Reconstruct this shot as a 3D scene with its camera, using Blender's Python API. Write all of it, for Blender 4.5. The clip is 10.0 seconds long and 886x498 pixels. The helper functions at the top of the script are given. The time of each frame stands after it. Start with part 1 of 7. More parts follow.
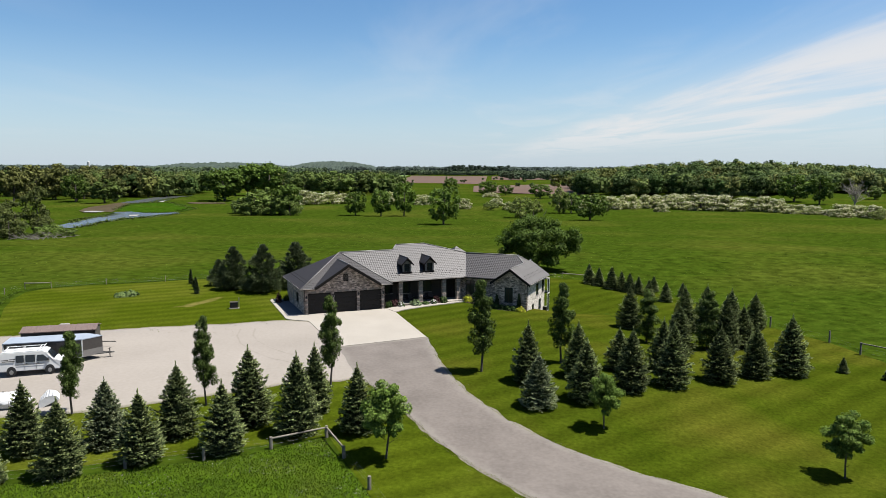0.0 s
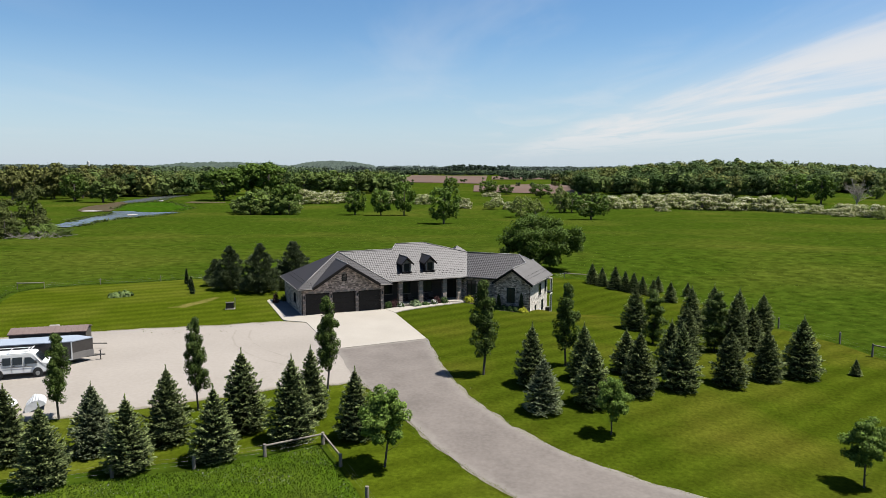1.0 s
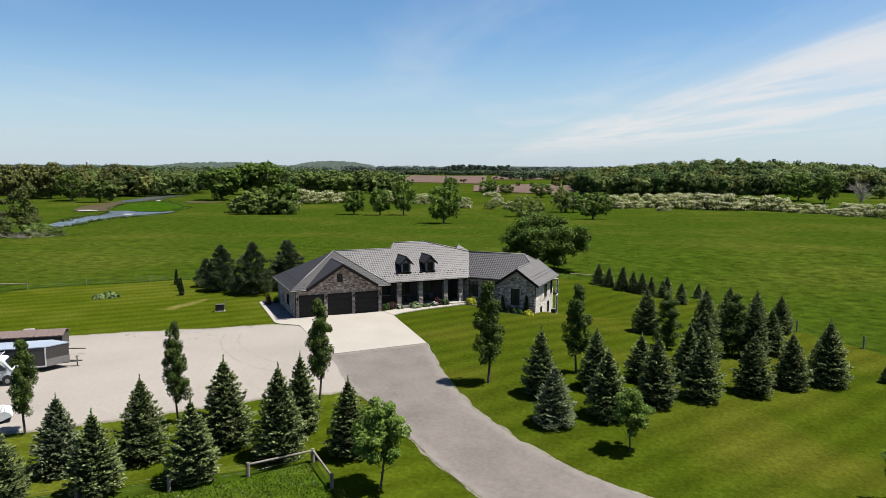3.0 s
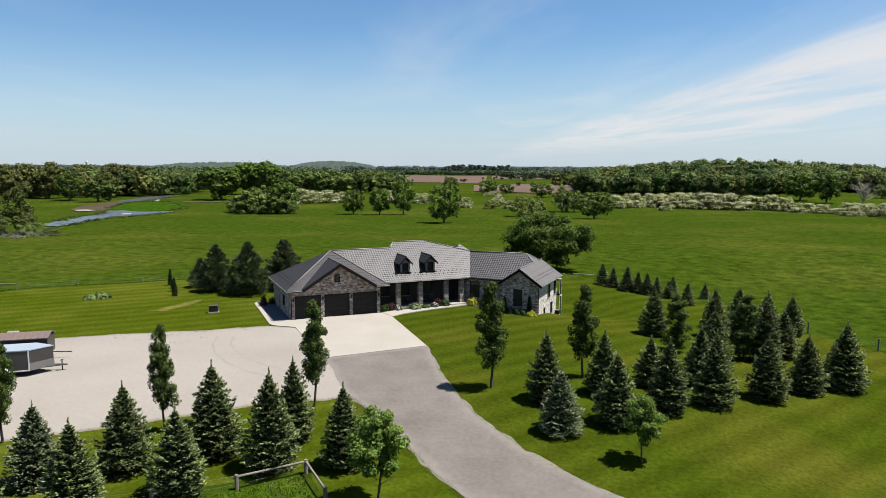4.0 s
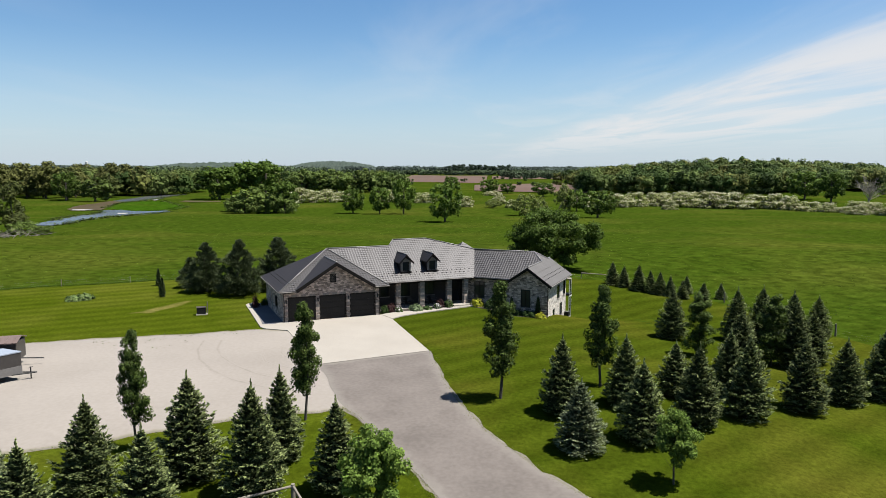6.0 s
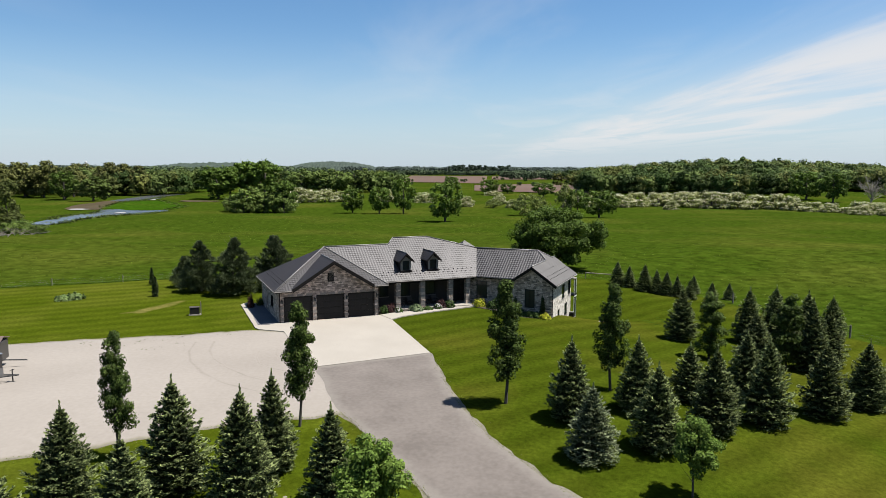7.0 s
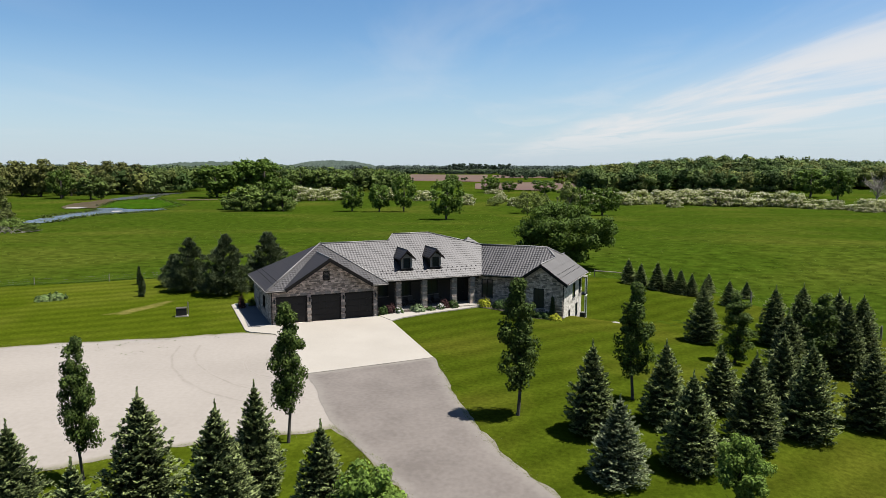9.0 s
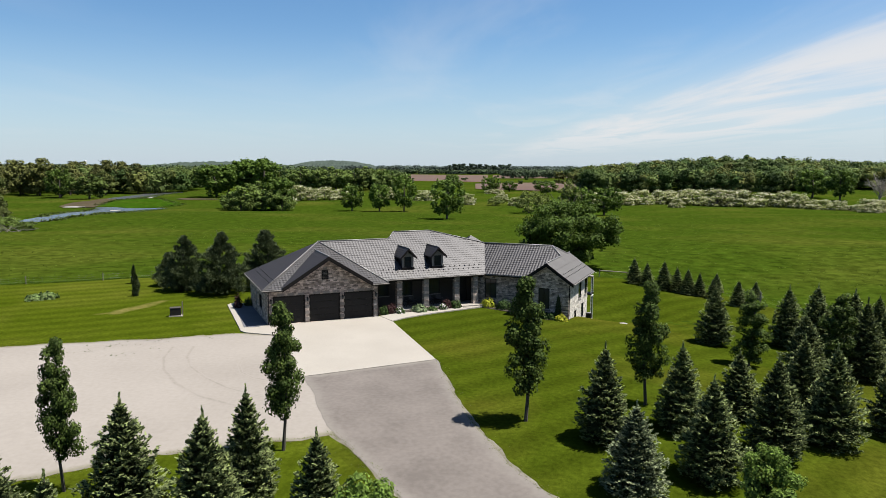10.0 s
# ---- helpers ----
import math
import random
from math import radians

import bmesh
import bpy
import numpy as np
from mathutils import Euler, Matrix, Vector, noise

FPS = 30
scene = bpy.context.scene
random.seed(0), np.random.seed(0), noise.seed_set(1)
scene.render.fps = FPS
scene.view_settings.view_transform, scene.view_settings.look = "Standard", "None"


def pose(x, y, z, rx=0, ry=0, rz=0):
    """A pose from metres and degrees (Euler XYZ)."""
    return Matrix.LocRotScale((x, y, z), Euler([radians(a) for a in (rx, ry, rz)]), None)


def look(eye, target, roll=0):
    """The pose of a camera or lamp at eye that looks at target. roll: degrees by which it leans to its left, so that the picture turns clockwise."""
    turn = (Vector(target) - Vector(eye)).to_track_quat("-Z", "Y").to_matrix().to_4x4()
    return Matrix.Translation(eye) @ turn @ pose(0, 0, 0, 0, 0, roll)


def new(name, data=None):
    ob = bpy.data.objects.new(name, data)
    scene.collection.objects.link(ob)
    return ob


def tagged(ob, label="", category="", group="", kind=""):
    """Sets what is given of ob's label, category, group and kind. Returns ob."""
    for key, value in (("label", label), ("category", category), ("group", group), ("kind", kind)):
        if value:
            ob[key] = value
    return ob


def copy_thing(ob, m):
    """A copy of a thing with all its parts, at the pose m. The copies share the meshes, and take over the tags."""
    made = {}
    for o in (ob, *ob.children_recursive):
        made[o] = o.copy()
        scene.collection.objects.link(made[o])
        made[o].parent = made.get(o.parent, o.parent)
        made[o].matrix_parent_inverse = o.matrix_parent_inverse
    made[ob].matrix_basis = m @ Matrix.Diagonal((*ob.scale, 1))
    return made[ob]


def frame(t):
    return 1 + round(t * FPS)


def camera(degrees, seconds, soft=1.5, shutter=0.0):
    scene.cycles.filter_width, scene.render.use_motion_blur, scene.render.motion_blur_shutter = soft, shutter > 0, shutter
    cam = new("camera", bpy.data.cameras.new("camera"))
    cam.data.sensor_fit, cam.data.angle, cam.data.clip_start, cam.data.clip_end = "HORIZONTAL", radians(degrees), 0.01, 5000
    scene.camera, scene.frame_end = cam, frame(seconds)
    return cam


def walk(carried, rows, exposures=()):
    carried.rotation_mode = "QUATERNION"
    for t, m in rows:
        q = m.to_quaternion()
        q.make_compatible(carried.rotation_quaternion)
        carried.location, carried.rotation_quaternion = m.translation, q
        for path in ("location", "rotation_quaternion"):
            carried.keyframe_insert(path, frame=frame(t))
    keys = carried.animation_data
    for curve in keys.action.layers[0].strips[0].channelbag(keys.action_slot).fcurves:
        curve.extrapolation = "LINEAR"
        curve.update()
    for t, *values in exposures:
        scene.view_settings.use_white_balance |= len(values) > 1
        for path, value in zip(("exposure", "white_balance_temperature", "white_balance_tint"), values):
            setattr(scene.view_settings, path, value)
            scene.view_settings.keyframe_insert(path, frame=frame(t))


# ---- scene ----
from mathutils import geometry

cam = camera(65.0, 10.0, 0.5)
PATH = [
    (0, (0.701, 1.278, 18.138), (0.695, 3.264, 17.908), 0.2),
    (0.5, (0.628, 2.242, 18.008), (0.621, 4.229, 17.778), 0.3),
    (1, (0.613, 3.253, 17.866), (0.607, 5.239, 17.635), 0.2),
    (1.5, (0.587, 4.295, 17.715), (0.579, 6.281, 17.485), 0.3),
    (2, (0.547, 5.368, 17.578), (0.541, 7.355, 17.346), 0.2),
    (2.5, (0.481, 6.408, 17.41), (0.476, 8.395, 17.179), 0.2),
    (4, (0.387, 10.009, 16.848), (0.382, 11.996, 16.618), 0.2),
    (4.5, (0.313, 11.139, 16.704), (0.308, 13.125, 16.473), 0.2),
    (5, (0.247, 12.374, 16.507), (0.242, 14.361, 16.275), 0.1),
    (5.5, (0.173, 13.652, 16.289), (0.167, 15.639, 16.058), 0.1),
    (7, (-0.101, 17.345, 15.494), (-0.106, 19.332, 15.266), 0.2),
    (7.5, (-0.184, 18.529, 15.346), (-0.19, 20.516, 15.116), 0.2),
    (8, (-0.265, 19.707, 15.149), (-0.27, 21.694, 14.919), 0.1),
    (8.5, (-0.334, 20.832, 14.938), (-0.34, 22.819, 14.708), 0.1),
    (9, (-0.402, 21.901, 14.726), (-0.408, 23.887, 14.495), 0.1),
    (9.5, (-0.517, 22.95, 14.508), (-0.523, 24.936, 14.278), 0.1),
    (10, (-0.637, 23.975, 14.282), (-0.643, 25.962, 14.052), 0.2),
]
walk(cam, [(t, look(eye, target, roll)) for t, eye, target, roll in PATH])

# ---------- world, sun, exposure ----------
SUN_AZ, SUN_EL = 0.0, 65.5          # degrees from +x towards +y, and above the horizon
world = bpy.data.worlds.new("daylight")
scene.world = world
world.use_nodes = True
wn, wl = world.node_tree.nodes, world.node_tree.links
wn.clear()
w_out = wn.new("ShaderNodeOutputWorld")
w_bg = wn.new("ShaderNodeBackground")
w_bg.inputs["Strength"].default_value = 0.052
w_sky = wn.new("ShaderNodeTexSky")
w_sky.sky_type = "NISHITA"
w_sky.sun_disc = False
w_sky.sun_elevation = radians(SUN_EL)
w_sky.sun_rotation = radians(90 - SUN_AZ)
w_sky.altitude = 300
w_sky.air_density, w_sky.dust_density, w_sky.ozone_density = 1.0, 0.25, 3.0


def w_math(op, a, b=None, c=None):
    """A math node of the sky; inputs are numbers or sockets."""
    n = wn.new("ShaderNodeMath")
    n.operation = op
    for i, v in enumerate((a, b, c)):
        if v is None:
            continue
        if isinstance(v, (int, float)):
            n.inputs[i].default_value = v
        else:
            wl.new(v, n.inputs[i])
    return n.outputs[0]


def w_range(v, lo, hi, a=0.0, b=1.0):
    n = wn.new("ShaderNodeMapRange")
    n.interpolation_type = "SMOOTHSTEP"
    for key, x in (("From Min", lo), ("From Max", hi), ("To Min", a), ("To Max", b)):
        n.inputs[key].default_value = x
    wl.new(v, n.inputs["Value"])
    return n.outputs["Result"]


def w_blend(fac, a, b):
    n = wn.new("ShaderNodeMix")
    n.data_type = "RGBA"
    wl.new(fac, n.inputs["Factor"])
    for key, v in (("A", a), ("B", b)):
        if isinstance(v, tuple):
            n.inputs[key].default_value = (*v, 1)
        else:
            wl.new(v, n.inputs[key])
    return n.outputs["Result"]


w_co = wn.new("ShaderNodeTexCoord")
w_sep = wn.new("ShaderNodeSeparateXYZ")
wl.new(w_co.outputs["Generated"], w_sep.inputs[0])
w_z = w_math("MAXIMUM", w_sep.outputs["Z"], 0.015)
# cirrus lies on a high level sheet: its streaks run away along y, so c counts across them and d along them
w_c = w_math("DIVIDE", w_math("MULTIPLY_ADD", w_sep.outputs["Y"], -0.03, w_sep.outputs["X"]), w_z)
w_d = w_math("DIVIDE", w_sep.outputs["Y"], w_z)


def w_streaks(sc, sd, scale, detail, distort, seed):
    v = wn.new("ShaderNodeCombineXYZ")
    wl.new(w_math("MULTIPLY", w_c, sc), v.inputs["X"])
    wl.new(w_math("MULTIPLY", w_d, sd), v.inputs["Y"])
    v.inputs["Z"].default_value = seed
    n = wn.new("ShaderNodeTexNoise")
    n.inputs["Scale"].default_value, n.inputs["Detail"].default_value = scale, detail
    n.inputs["Roughness"].default_value, n.inputs["Distortion"].default_value = 0.55, distort
    wl.new(v.outputs[0], n.inputs["Vector"])
    return n.outputs["Fac"]


w_body = w_math("MULTIPLY", w_range(w_c, 1.7, 3.4), w_range(w_c, 5.0, 10.0, 1.0, 0.35))
w_fibre = w_range(w_streaks(1.0, 0.22, 0.55, 6.0, 0.9, 2.0), 0.36, 0.60, 0.30, 1.0)
w_veil = w_math("MULTIPLY", w_range(w_streaks(0.8, 0.30, 0.5, 5.0, 1.0, 7.5), 0.45, 0.75), w_range(w_c, -2.5, 2.0, 0.08, 0.30))
w_cloud = w_math("MAXIMUM", w_math("MULTIPLY", w_math("MULTIPLY", w_body, w_fibre), 0.88), w_veil)
w_cloud = w_math("MULTIPLY", w_cloud, w_range(w_sep.outputs["Z"], 0.0, 0.06))
w_sat = wn.new("ShaderNodeHueSaturation")
w_sat.inputs["Saturation"].default_value = 1.2
w_sat.inputs["Value"].default_value = 1.01
wl.new(w_sky.outputs["Color"], w_sat.inputs["Color"])
w_air = w_blend(w_range(w_sep.outputs["Z"], -0.04, 0.20, 0.85, 0.0), w_sat.outputs["Color"], (3.75, 4.75, 6.0))
wl.new(w_blend(w_cloud, w_air, (6.45, 6.4, 6.45)), w_bg.inputs["Color"])
wl.new(w_bg.outputs["Background"], w_out.inputs["Surface"])

sun = new("sun", bpy.data.lights.new("sun", "SUN"))
sun.data.energy, sun.data.angle, sun.data.color = 5.0, radians(0.53), (1.0, 0.968, 0.91)
s_dir = Vector((math.cos(radians(SUN_AZ)) * math.cos(radians(SUN_EL)), math.sin(radians(SUN_AZ)) * math.cos(radians(SUN_EL)), math.sin(radians(SUN_EL))))
sun.matrix_world = look(s_dir * 200, (0, 0, 0))
scene.view_settings.exposure = 1.27


# ---------- materials ----------
SHADE = 0.62          # common albedo of all paints and plants


def material(name, a, b, rough=0.8, fine=12.0, coarse=0.6, bump=0.02, metal=0.0, spec=0.4, vary=0.0, island=0.0, mix=0.5):
    """Two colours mixed by noise of two sizes (per metre), with a fine bump; vary / island: lightness change from piece to piece."""
    a, b = [tuple(c * SHADE for c in k) for k in (a, b)]
    m = bpy.data.materials.new(name)
    m.use_nodes = True
    n, l = m.node_tree.nodes, m.node_tree.links
    p = n["Principled BSDF"]
    p.inputs["Roughness"].default_value, p.inputs["Metallic"].default_value = rough, metal
    p.inputs["Specular IOR Level"].default_value = spec
    co = n.new("ShaderNodeTexCoord")
    f, c = n.new("ShaderNodeTexNoise"), n.new("ShaderNodeTexNoise")
    f.inputs["Scale"].default_value, c.inputs["Scale"].default_value = fine, coarse
    f.inputs["Detail"].default_value, c.inputs["Detail"].default_value = 3, 4
    add = n.new("ShaderNodeMath")
    add.operation = "MULTIPLY_ADD"
    add.inputs[1].default_value = mix
    sc = n.new("ShaderNodeMath")
    sc.operation = "MULTIPLY"
    sc.inputs[1].default_value = 1 - mix
    ramp = n.new("ShaderNodeValToRGB")
    ramp.color_ramp.elements[0].position, ramp.color_ramp.elements[1].position = 0.32, 0.68
    ramp.color_ramp.elements[0].color, ramp.color_ramp.elements[1].color = (*a, 1), (*b, 1)
    for t in (f, c):
        l.new(co.outputs["Object"], t.inputs["Vector"])
    l.new(f.outputs["Fac"], sc.inputs[0])
    l.new(c.outputs["Fac"], add.inputs[0])
    l.new(sc.outputs[0], add.inputs[2])
    l.new(add.outputs[0], ramp.inputs["Fac"])
    col = ramp.outputs["Color"]
    if vary or island:
        h = n.new("ShaderNodeHueSaturation")
        rng = n.new("ShaderNodeMapRange")
        src = n.new("ShaderNodeObjectInfo").outputs["Random"] if vary else n.new("ShaderNodeNewGeometry").outputs["Random Per Island"]
        amount = vary or island
        rng.inputs["To Min"].default_value, rng.inputs["To Max"].default_value = 1 - amount, 1 + amount
        l.new(src, rng.inputs["Value"])
        l.new(rng.outputs["Result"], h.inputs["Value"])
        l.new(col, h.inputs["Color"])
        col = h.outputs["Color"]
    l.new(col, p.inputs["Base Color"])
    if bump:
        bp = n.new("ShaderNodeBump")
        bp.inputs["Strength"].default_value, bp.inputs["Distance"].default_value = 0.6, bump
        l.new(f.outputs["Fac"], bp.inputs["Height"])
        l.new(bp.outputs["Normal"], p.inputs["Normal"])
    return m


def leafy(name, a, b, rough=0.55, island=0.35, through_light=0.25, vary=0.12):
    """Foliage: lightness differs from leaf to leaf and from plant to plant, and some light passes through."""
    m = material(name, a, b, max(rough, 0.7), 3.0, 0.7, 0, spec=0.10)
    n, l = m.node_tree.nodes, m.node_tree.links
    p = n["Principled BSDF"]
    ramp_out = p.inputs["Base Color"].links[0].from_socket
    h = n.new("ShaderNodeHueSaturation")
    r1, r2, mul = n.new("ShaderNodeMapRange"), n.new("ShaderNodeMapRange"), n.new("ShaderNodeMath")
    mul.operation = "MULTIPLY"
    r1.inputs["To Min"].default_value, r1.inputs["To Max"].default_value = 1 - island, 1 + island
    r2.inputs["To Min"].default_value, r2.inputs["To Max"].default_value = 1 - vary, 1 + vary
    l.new(n.new("ShaderNodeNewGeometry").outputs["Random Per Island"], r1.inputs["Value"])
    l.new(n.new("ShaderNodeObjectInfo").outputs["Random"], r2.inputs["Value"])
    l.new(r1.outputs["Result"], mul.inputs[0])
    l.new(r2.outputs["Result"], mul.inputs[1])
    l.new(mul.outputs[0], h.inputs["Value"])
    l.new(ramp_out, h.inputs["Color"])
    l.new(h.outputs["Color"], p.inputs["Base Color"])
    tr = n.new("ShaderNodeBsdfTranslucent")
    l.new(h.outputs["Color"], tr.inputs["Color"])
    mx = n.new("ShaderNodeMixShader")
    mx.inputs[0].default_value = through_light
    out = n["Material Output"]
    l.new(p.outputs[0], mx.inputs[1])
    l.new(tr.outputs[0], mx.inputs[2])
    l.new(mx.outputs[0], out.inputs["Surface"])
    return m


def grass(name, a, b, yellow, amount, fine=9.0, patch=0.05, stripe=0.0, stripe_dir=0.0, bump=0.06, mottle=1.1, depth=0.24):
    """Turf: two greens by fine and middle noise, yellowed in patches; stripe: width of the mower's lanes in metres."""
    m = material(name, a, b, 0.9, fine, 0.35, bump, spec=0.0, mix=0.45)
    n, l = m.node_tree.nodes, m.node_tree.links
    p = n["Principled BSDF"]
    src = p.inputs["Base Color"].links[0].from_socket
    co = n.new("ShaderNodeTexCoord")
    pn = n.new("ShaderNodeTexNoise")
    pn.inputs["Scale"].default_value, pn.inputs["Detail"].default_value = patch, 5
    rp = n.new("ShaderNodeValToRGB")
    rp.color_ramp.elements[0].position, rp.color_ramp.elements[1].position = 0.48, 0.72
    sc = n.new("ShaderNodeMath")
    sc.operation = "MULTIPLY"
    sc.inputs[1].default_value = amount
    mx = n.new("ShaderNodeMix")
    mx.data_type = "RGBA"
    mx.inputs["B"].default_value = (*(c * SHADE for c in yellow), 1)
    l.new(co.outputs["Object"], pn.inputs["Vector"])
    l.new(pn.outputs["Fac"], rp.inputs["Fac"])
    l.new(rp.outputs["Color"], sc.inputs[0])
    l.new(sc.outputs[0], mx.inputs["Factor"])
    l.new(src, mx.inputs["A"])
    res = mx.outputs["Result"]
    mid = n.new("ShaderNodeTexNoise")
    mid.inputs["Scale"].default_value, mid.inputs["Detail"].default_value, mid.inputs["Roughness"].default_value = mottle, 6, 0.65
    mh, mm = n.new("ShaderNodeHueSaturation"), n.new("ShaderNodeMapRange")
    mm.inputs["From Min"].default_value, mm.inputs["From Max"].default_value = 0.32, 0.68
    mm.inputs["To Min"].default_value, mm.inputs["To Max"].default_value = 1 - depth, 1 + depth
    l.new(co.outputs["Object"], mid.inputs["Vector"])
    l.new(mid.outputs["Fac"], mm.inputs["Value"])
    l.new(mm.outputs["Result"], mh.inputs["Value"])
    l.new(res, mh.inputs["Color"])
    res = mh.outputs["Color"]
    if stripe:
        mp = n.new("ShaderNodeMapping")
        mp.inputs["Rotation"].default_value = (0, 0, radians(stripe_dir))
        wv = n.new("ShaderNodeTexWave")
        wv.inputs["Scale"].default_value = 0.314 / stripe / 2
        wv.inputs["Distortion"].default_value, wv.inputs["Detail"].default_value, wv.inputs["Detail Scale"].default_value = 1.5, 1, 0.3
        hv = n.new("ShaderNodeHueSaturation")
        mr = n.new("ShaderNodeMapRange")
        mr.inputs["To Min"].default_value, mr.inputs["To Max"].default_value = 0.86, 1.12
        l.new(co.outputs["Object"], mp.inputs["Vector"])
        l.new(mp.outputs["Vector"], wv.inputs["Vector"])
        l.new(wv.outputs["Fac"], mr.inputs["Value"])
        l.new(mr.outputs["Result"], hv.inputs["Value"])
        l.new(res, hv.inputs["Color"])
        res = hv.outputs["Color"]
    l.new(res, p.inputs["Base Color"])
    return m


def stone_veneer(name, pale=(0.46, 0.37, 0.31), dark=(0.029, 0.020, 0.016), mortar=(0.19, 0.163, 0.14)):
    """Coursed split-stone veneer: long low blocks of grey and brown in pale mortar."""
    m = bpy.data.materials.new(name)
    m.use_nodes = True
    n, l = m.node_tree.nodes, m.node_tree.links
    p = n["Principled BSDF"]
    p.inputs["Roughness"].default_value = 0.85
    p.inputs["Specular IOR Level"].default_value = 0.25
    co, sp, ad, cb = n.new("ShaderNodeTexCoord"), n.new("ShaderNodeSeparateXYZ"), n.new("ShaderNodeMath"), n.new("ShaderNodeCombineXYZ")
    l.new(co.outputs["Object"], sp.inputs[0])
    l.new(sp.outputs["X"], ad.inputs[0])
    l.new(sp.outputs["Y"], ad.inputs[1])
    l.new(ad.outputs[0], cb.inputs["X"])
    l.new(sp.outputs["Z"], cb.inputs["Y"])
    bk = n.new("ShaderNodeTexBrick")
    bk.offset, bk.squash, bk.squash_frequency = 0.37, 1.6, 3
    bk.inputs["Scale"].default_value = 1.0
    bk.inputs["Brick Width"].default_value, bk.inputs["Row Height"].default_value = 0.34, 0.13
    bk.inputs["Mortar Size"].default_value, bk.inputs["Bias"].default_value = 0.011, -0.22
    bk.inputs["Color1"].default_value, bk.inputs["Color2"].default_value = (*pale, 1), (*dark, 1)
    bk.inputs["Mortar"].default_value = (*mortar, 1)
    nz = n.new("ShaderNodeTexNoise")
    nz.inputs["Scale"].default_value, nz.inputs["Detail"].default_value = 3.0, 5
    hv, mr = n.new("ShaderNodeHueSaturation"), n.new("ShaderNodeMapRange")
    mr.inputs["From Min"].default_value, mr.inputs["From Max"].default_value = 0.3, 0.7
    mr.inputs["To Min"].default_value, mr.inputs["To Max"].default_value = 0.50, 1.45
    l.new(cb.outputs[0], bk.inputs["Vector"])
    l.new(cb.outputs[0], nz.inputs["Vector"])
    l.new(nz.outputs["Fac"], mr.inputs["Value"])
    l.new(mr.outputs["Result"], hv.inputs["Value"])
    l.new(bk.outputs["Color"], hv.inputs["Color"])
    l.new(hv.outputs["Color"], p.inputs["Base Color"])
    bp = n.new("ShaderNodeBump")
    bp.inputs["Strength"].default_value, bp.inputs["Distance"].default_value = 0.8, 0.03
    bp.invert = True
    l.new(bk.outputs["Fac"], bp.inputs["Height"])
    b2 = n.new("ShaderNodeBump")
    b2.inputs["Strength"].default_value, b2.inputs["Distance"].default_value = 0.5, 0.03
    l.new(nz.outputs["Fac"], b2.inputs["Height"])
    l.new(bp.outputs["Normal"], b2.inputs["Normal"])
    l.new(b2.outputs["Normal"], p.inputs["Normal"])
    return m


def tile_metal(name, a, b, sheen, rough):
    """Coated roof metal: a dark body colour under a thin even sheen."""
    m = material(name, a, b, 0.9, 7, 0.5, 0.0, spec=0.0)
    n, l = m.node_tree.nodes, m.node_tree.links
    g, add = n.new("ShaderNodeBsdfGlossy"), n.new("ShaderNodeAddShader")
    g.inputs["Color"].default_value = (sheen, sheen * 0.98, sheen * 0.98, 1)
    g.inputs["Roughness"].default_value = rough
    l.new(n["Principled BSDF"].outputs[0], add.inputs[0])
    l.new(g.outputs[0], add.inputs[1])
    l.new(add.outputs[0], n["Material Output"].inputs["Surface"])
    return m


def glass(name, tint=(0.02, 0.025, 0.03)):
    m = material(name, tint, tuple(c * 1.6 for c in tint), 0.08, 1.0, 0.3, 0, spec=0.3)
    return m


LAWN = grass("mown_lawn", (0.0295, 0.0465, 0.0028), (0.0530, 0.0705, 0.0055), (0.104, 0.092, 0.014), 0.62, 16, 0.06, 1.4, 52, bump=0.03, mottle=3.2, depth=0.30)
WEST_LAWN = grass("bright_mown_lawn", (0.0365, 0.0545, 0.0030), (0.0635, 0.0835, 0.0058), (0.118, 0.120, 0.018), 0.62, 16, 0.06, 1.3, 62, bump=0.03, mottle=3.2, depth=0.28)
PASTURE = grass("pasture_grass", (0.0238, 0.0450, 0.0036), (0.0445, 0.0690, 0.0066), (0.088, 0.091, 0.015), 0.56, 2.2, 0.018, bump=0.05, mottle=0.5, depth=0.46)
ROUGH_GRASS = grass("rough_grass", (0.036, 0.070, 0.004), (0.066, 0.110, 0.007), (0.10, 0.12, 0.015), 0.4, 5, 0.2, bump=0.1)
SOIL_FIELD = material("ploughed_soil", (0.082, 0.042, 0.024), (0.112, 0.061, 0.036), 0.95, 0.15, 0.01, 0)
CROP_FIELD = material("young_crop", (0.12, 0.20, 0.05), (0.18, 0.27, 0.07), 0.95, 0.15, 0.01, 0)
GRAVEL = material("limestone_gravel", (0.262, 0.234, 0.205), (0.330, 0.297, 0.262), 0.95, 3.2, 0.10, 0.004, spec=0.1, mix=0.62)
ASPHALT = material("worn_asphalt", (0.130, 0.112, 0.099), (0.192, 0.167, 0.149), 0.92, 3.5, 0.35, 0.006, spec=0.2, mix=0.55)
CONCRETE = material("poured_concrete", (0.325, 0.294, 0.252), (0.385, 0.352, 0.305), 0.85, 9, 0.3, 0.004, spec=0.25)
STONE = stone_veneer("split_stone_veneer")
PALE_VENEER = stone_veneer("pale_stone_veneer", (0.47, 0.435, 0.385), (0.27, 0.245, 0.215), (0.40, 0.375, 0.34))
LIGHT_STONE = material("pale_stone_wall", (0.20, 0.178, 0.157), (0.35, 0.315, 0.28), 0.88, 6, 0.8, 0.02)
ROOF = tile_metal("metal_tile_roof", (0.016, 0.0128, 0.0115), (0.027, 0.0220, 0.0200), 0.098, 0.46)
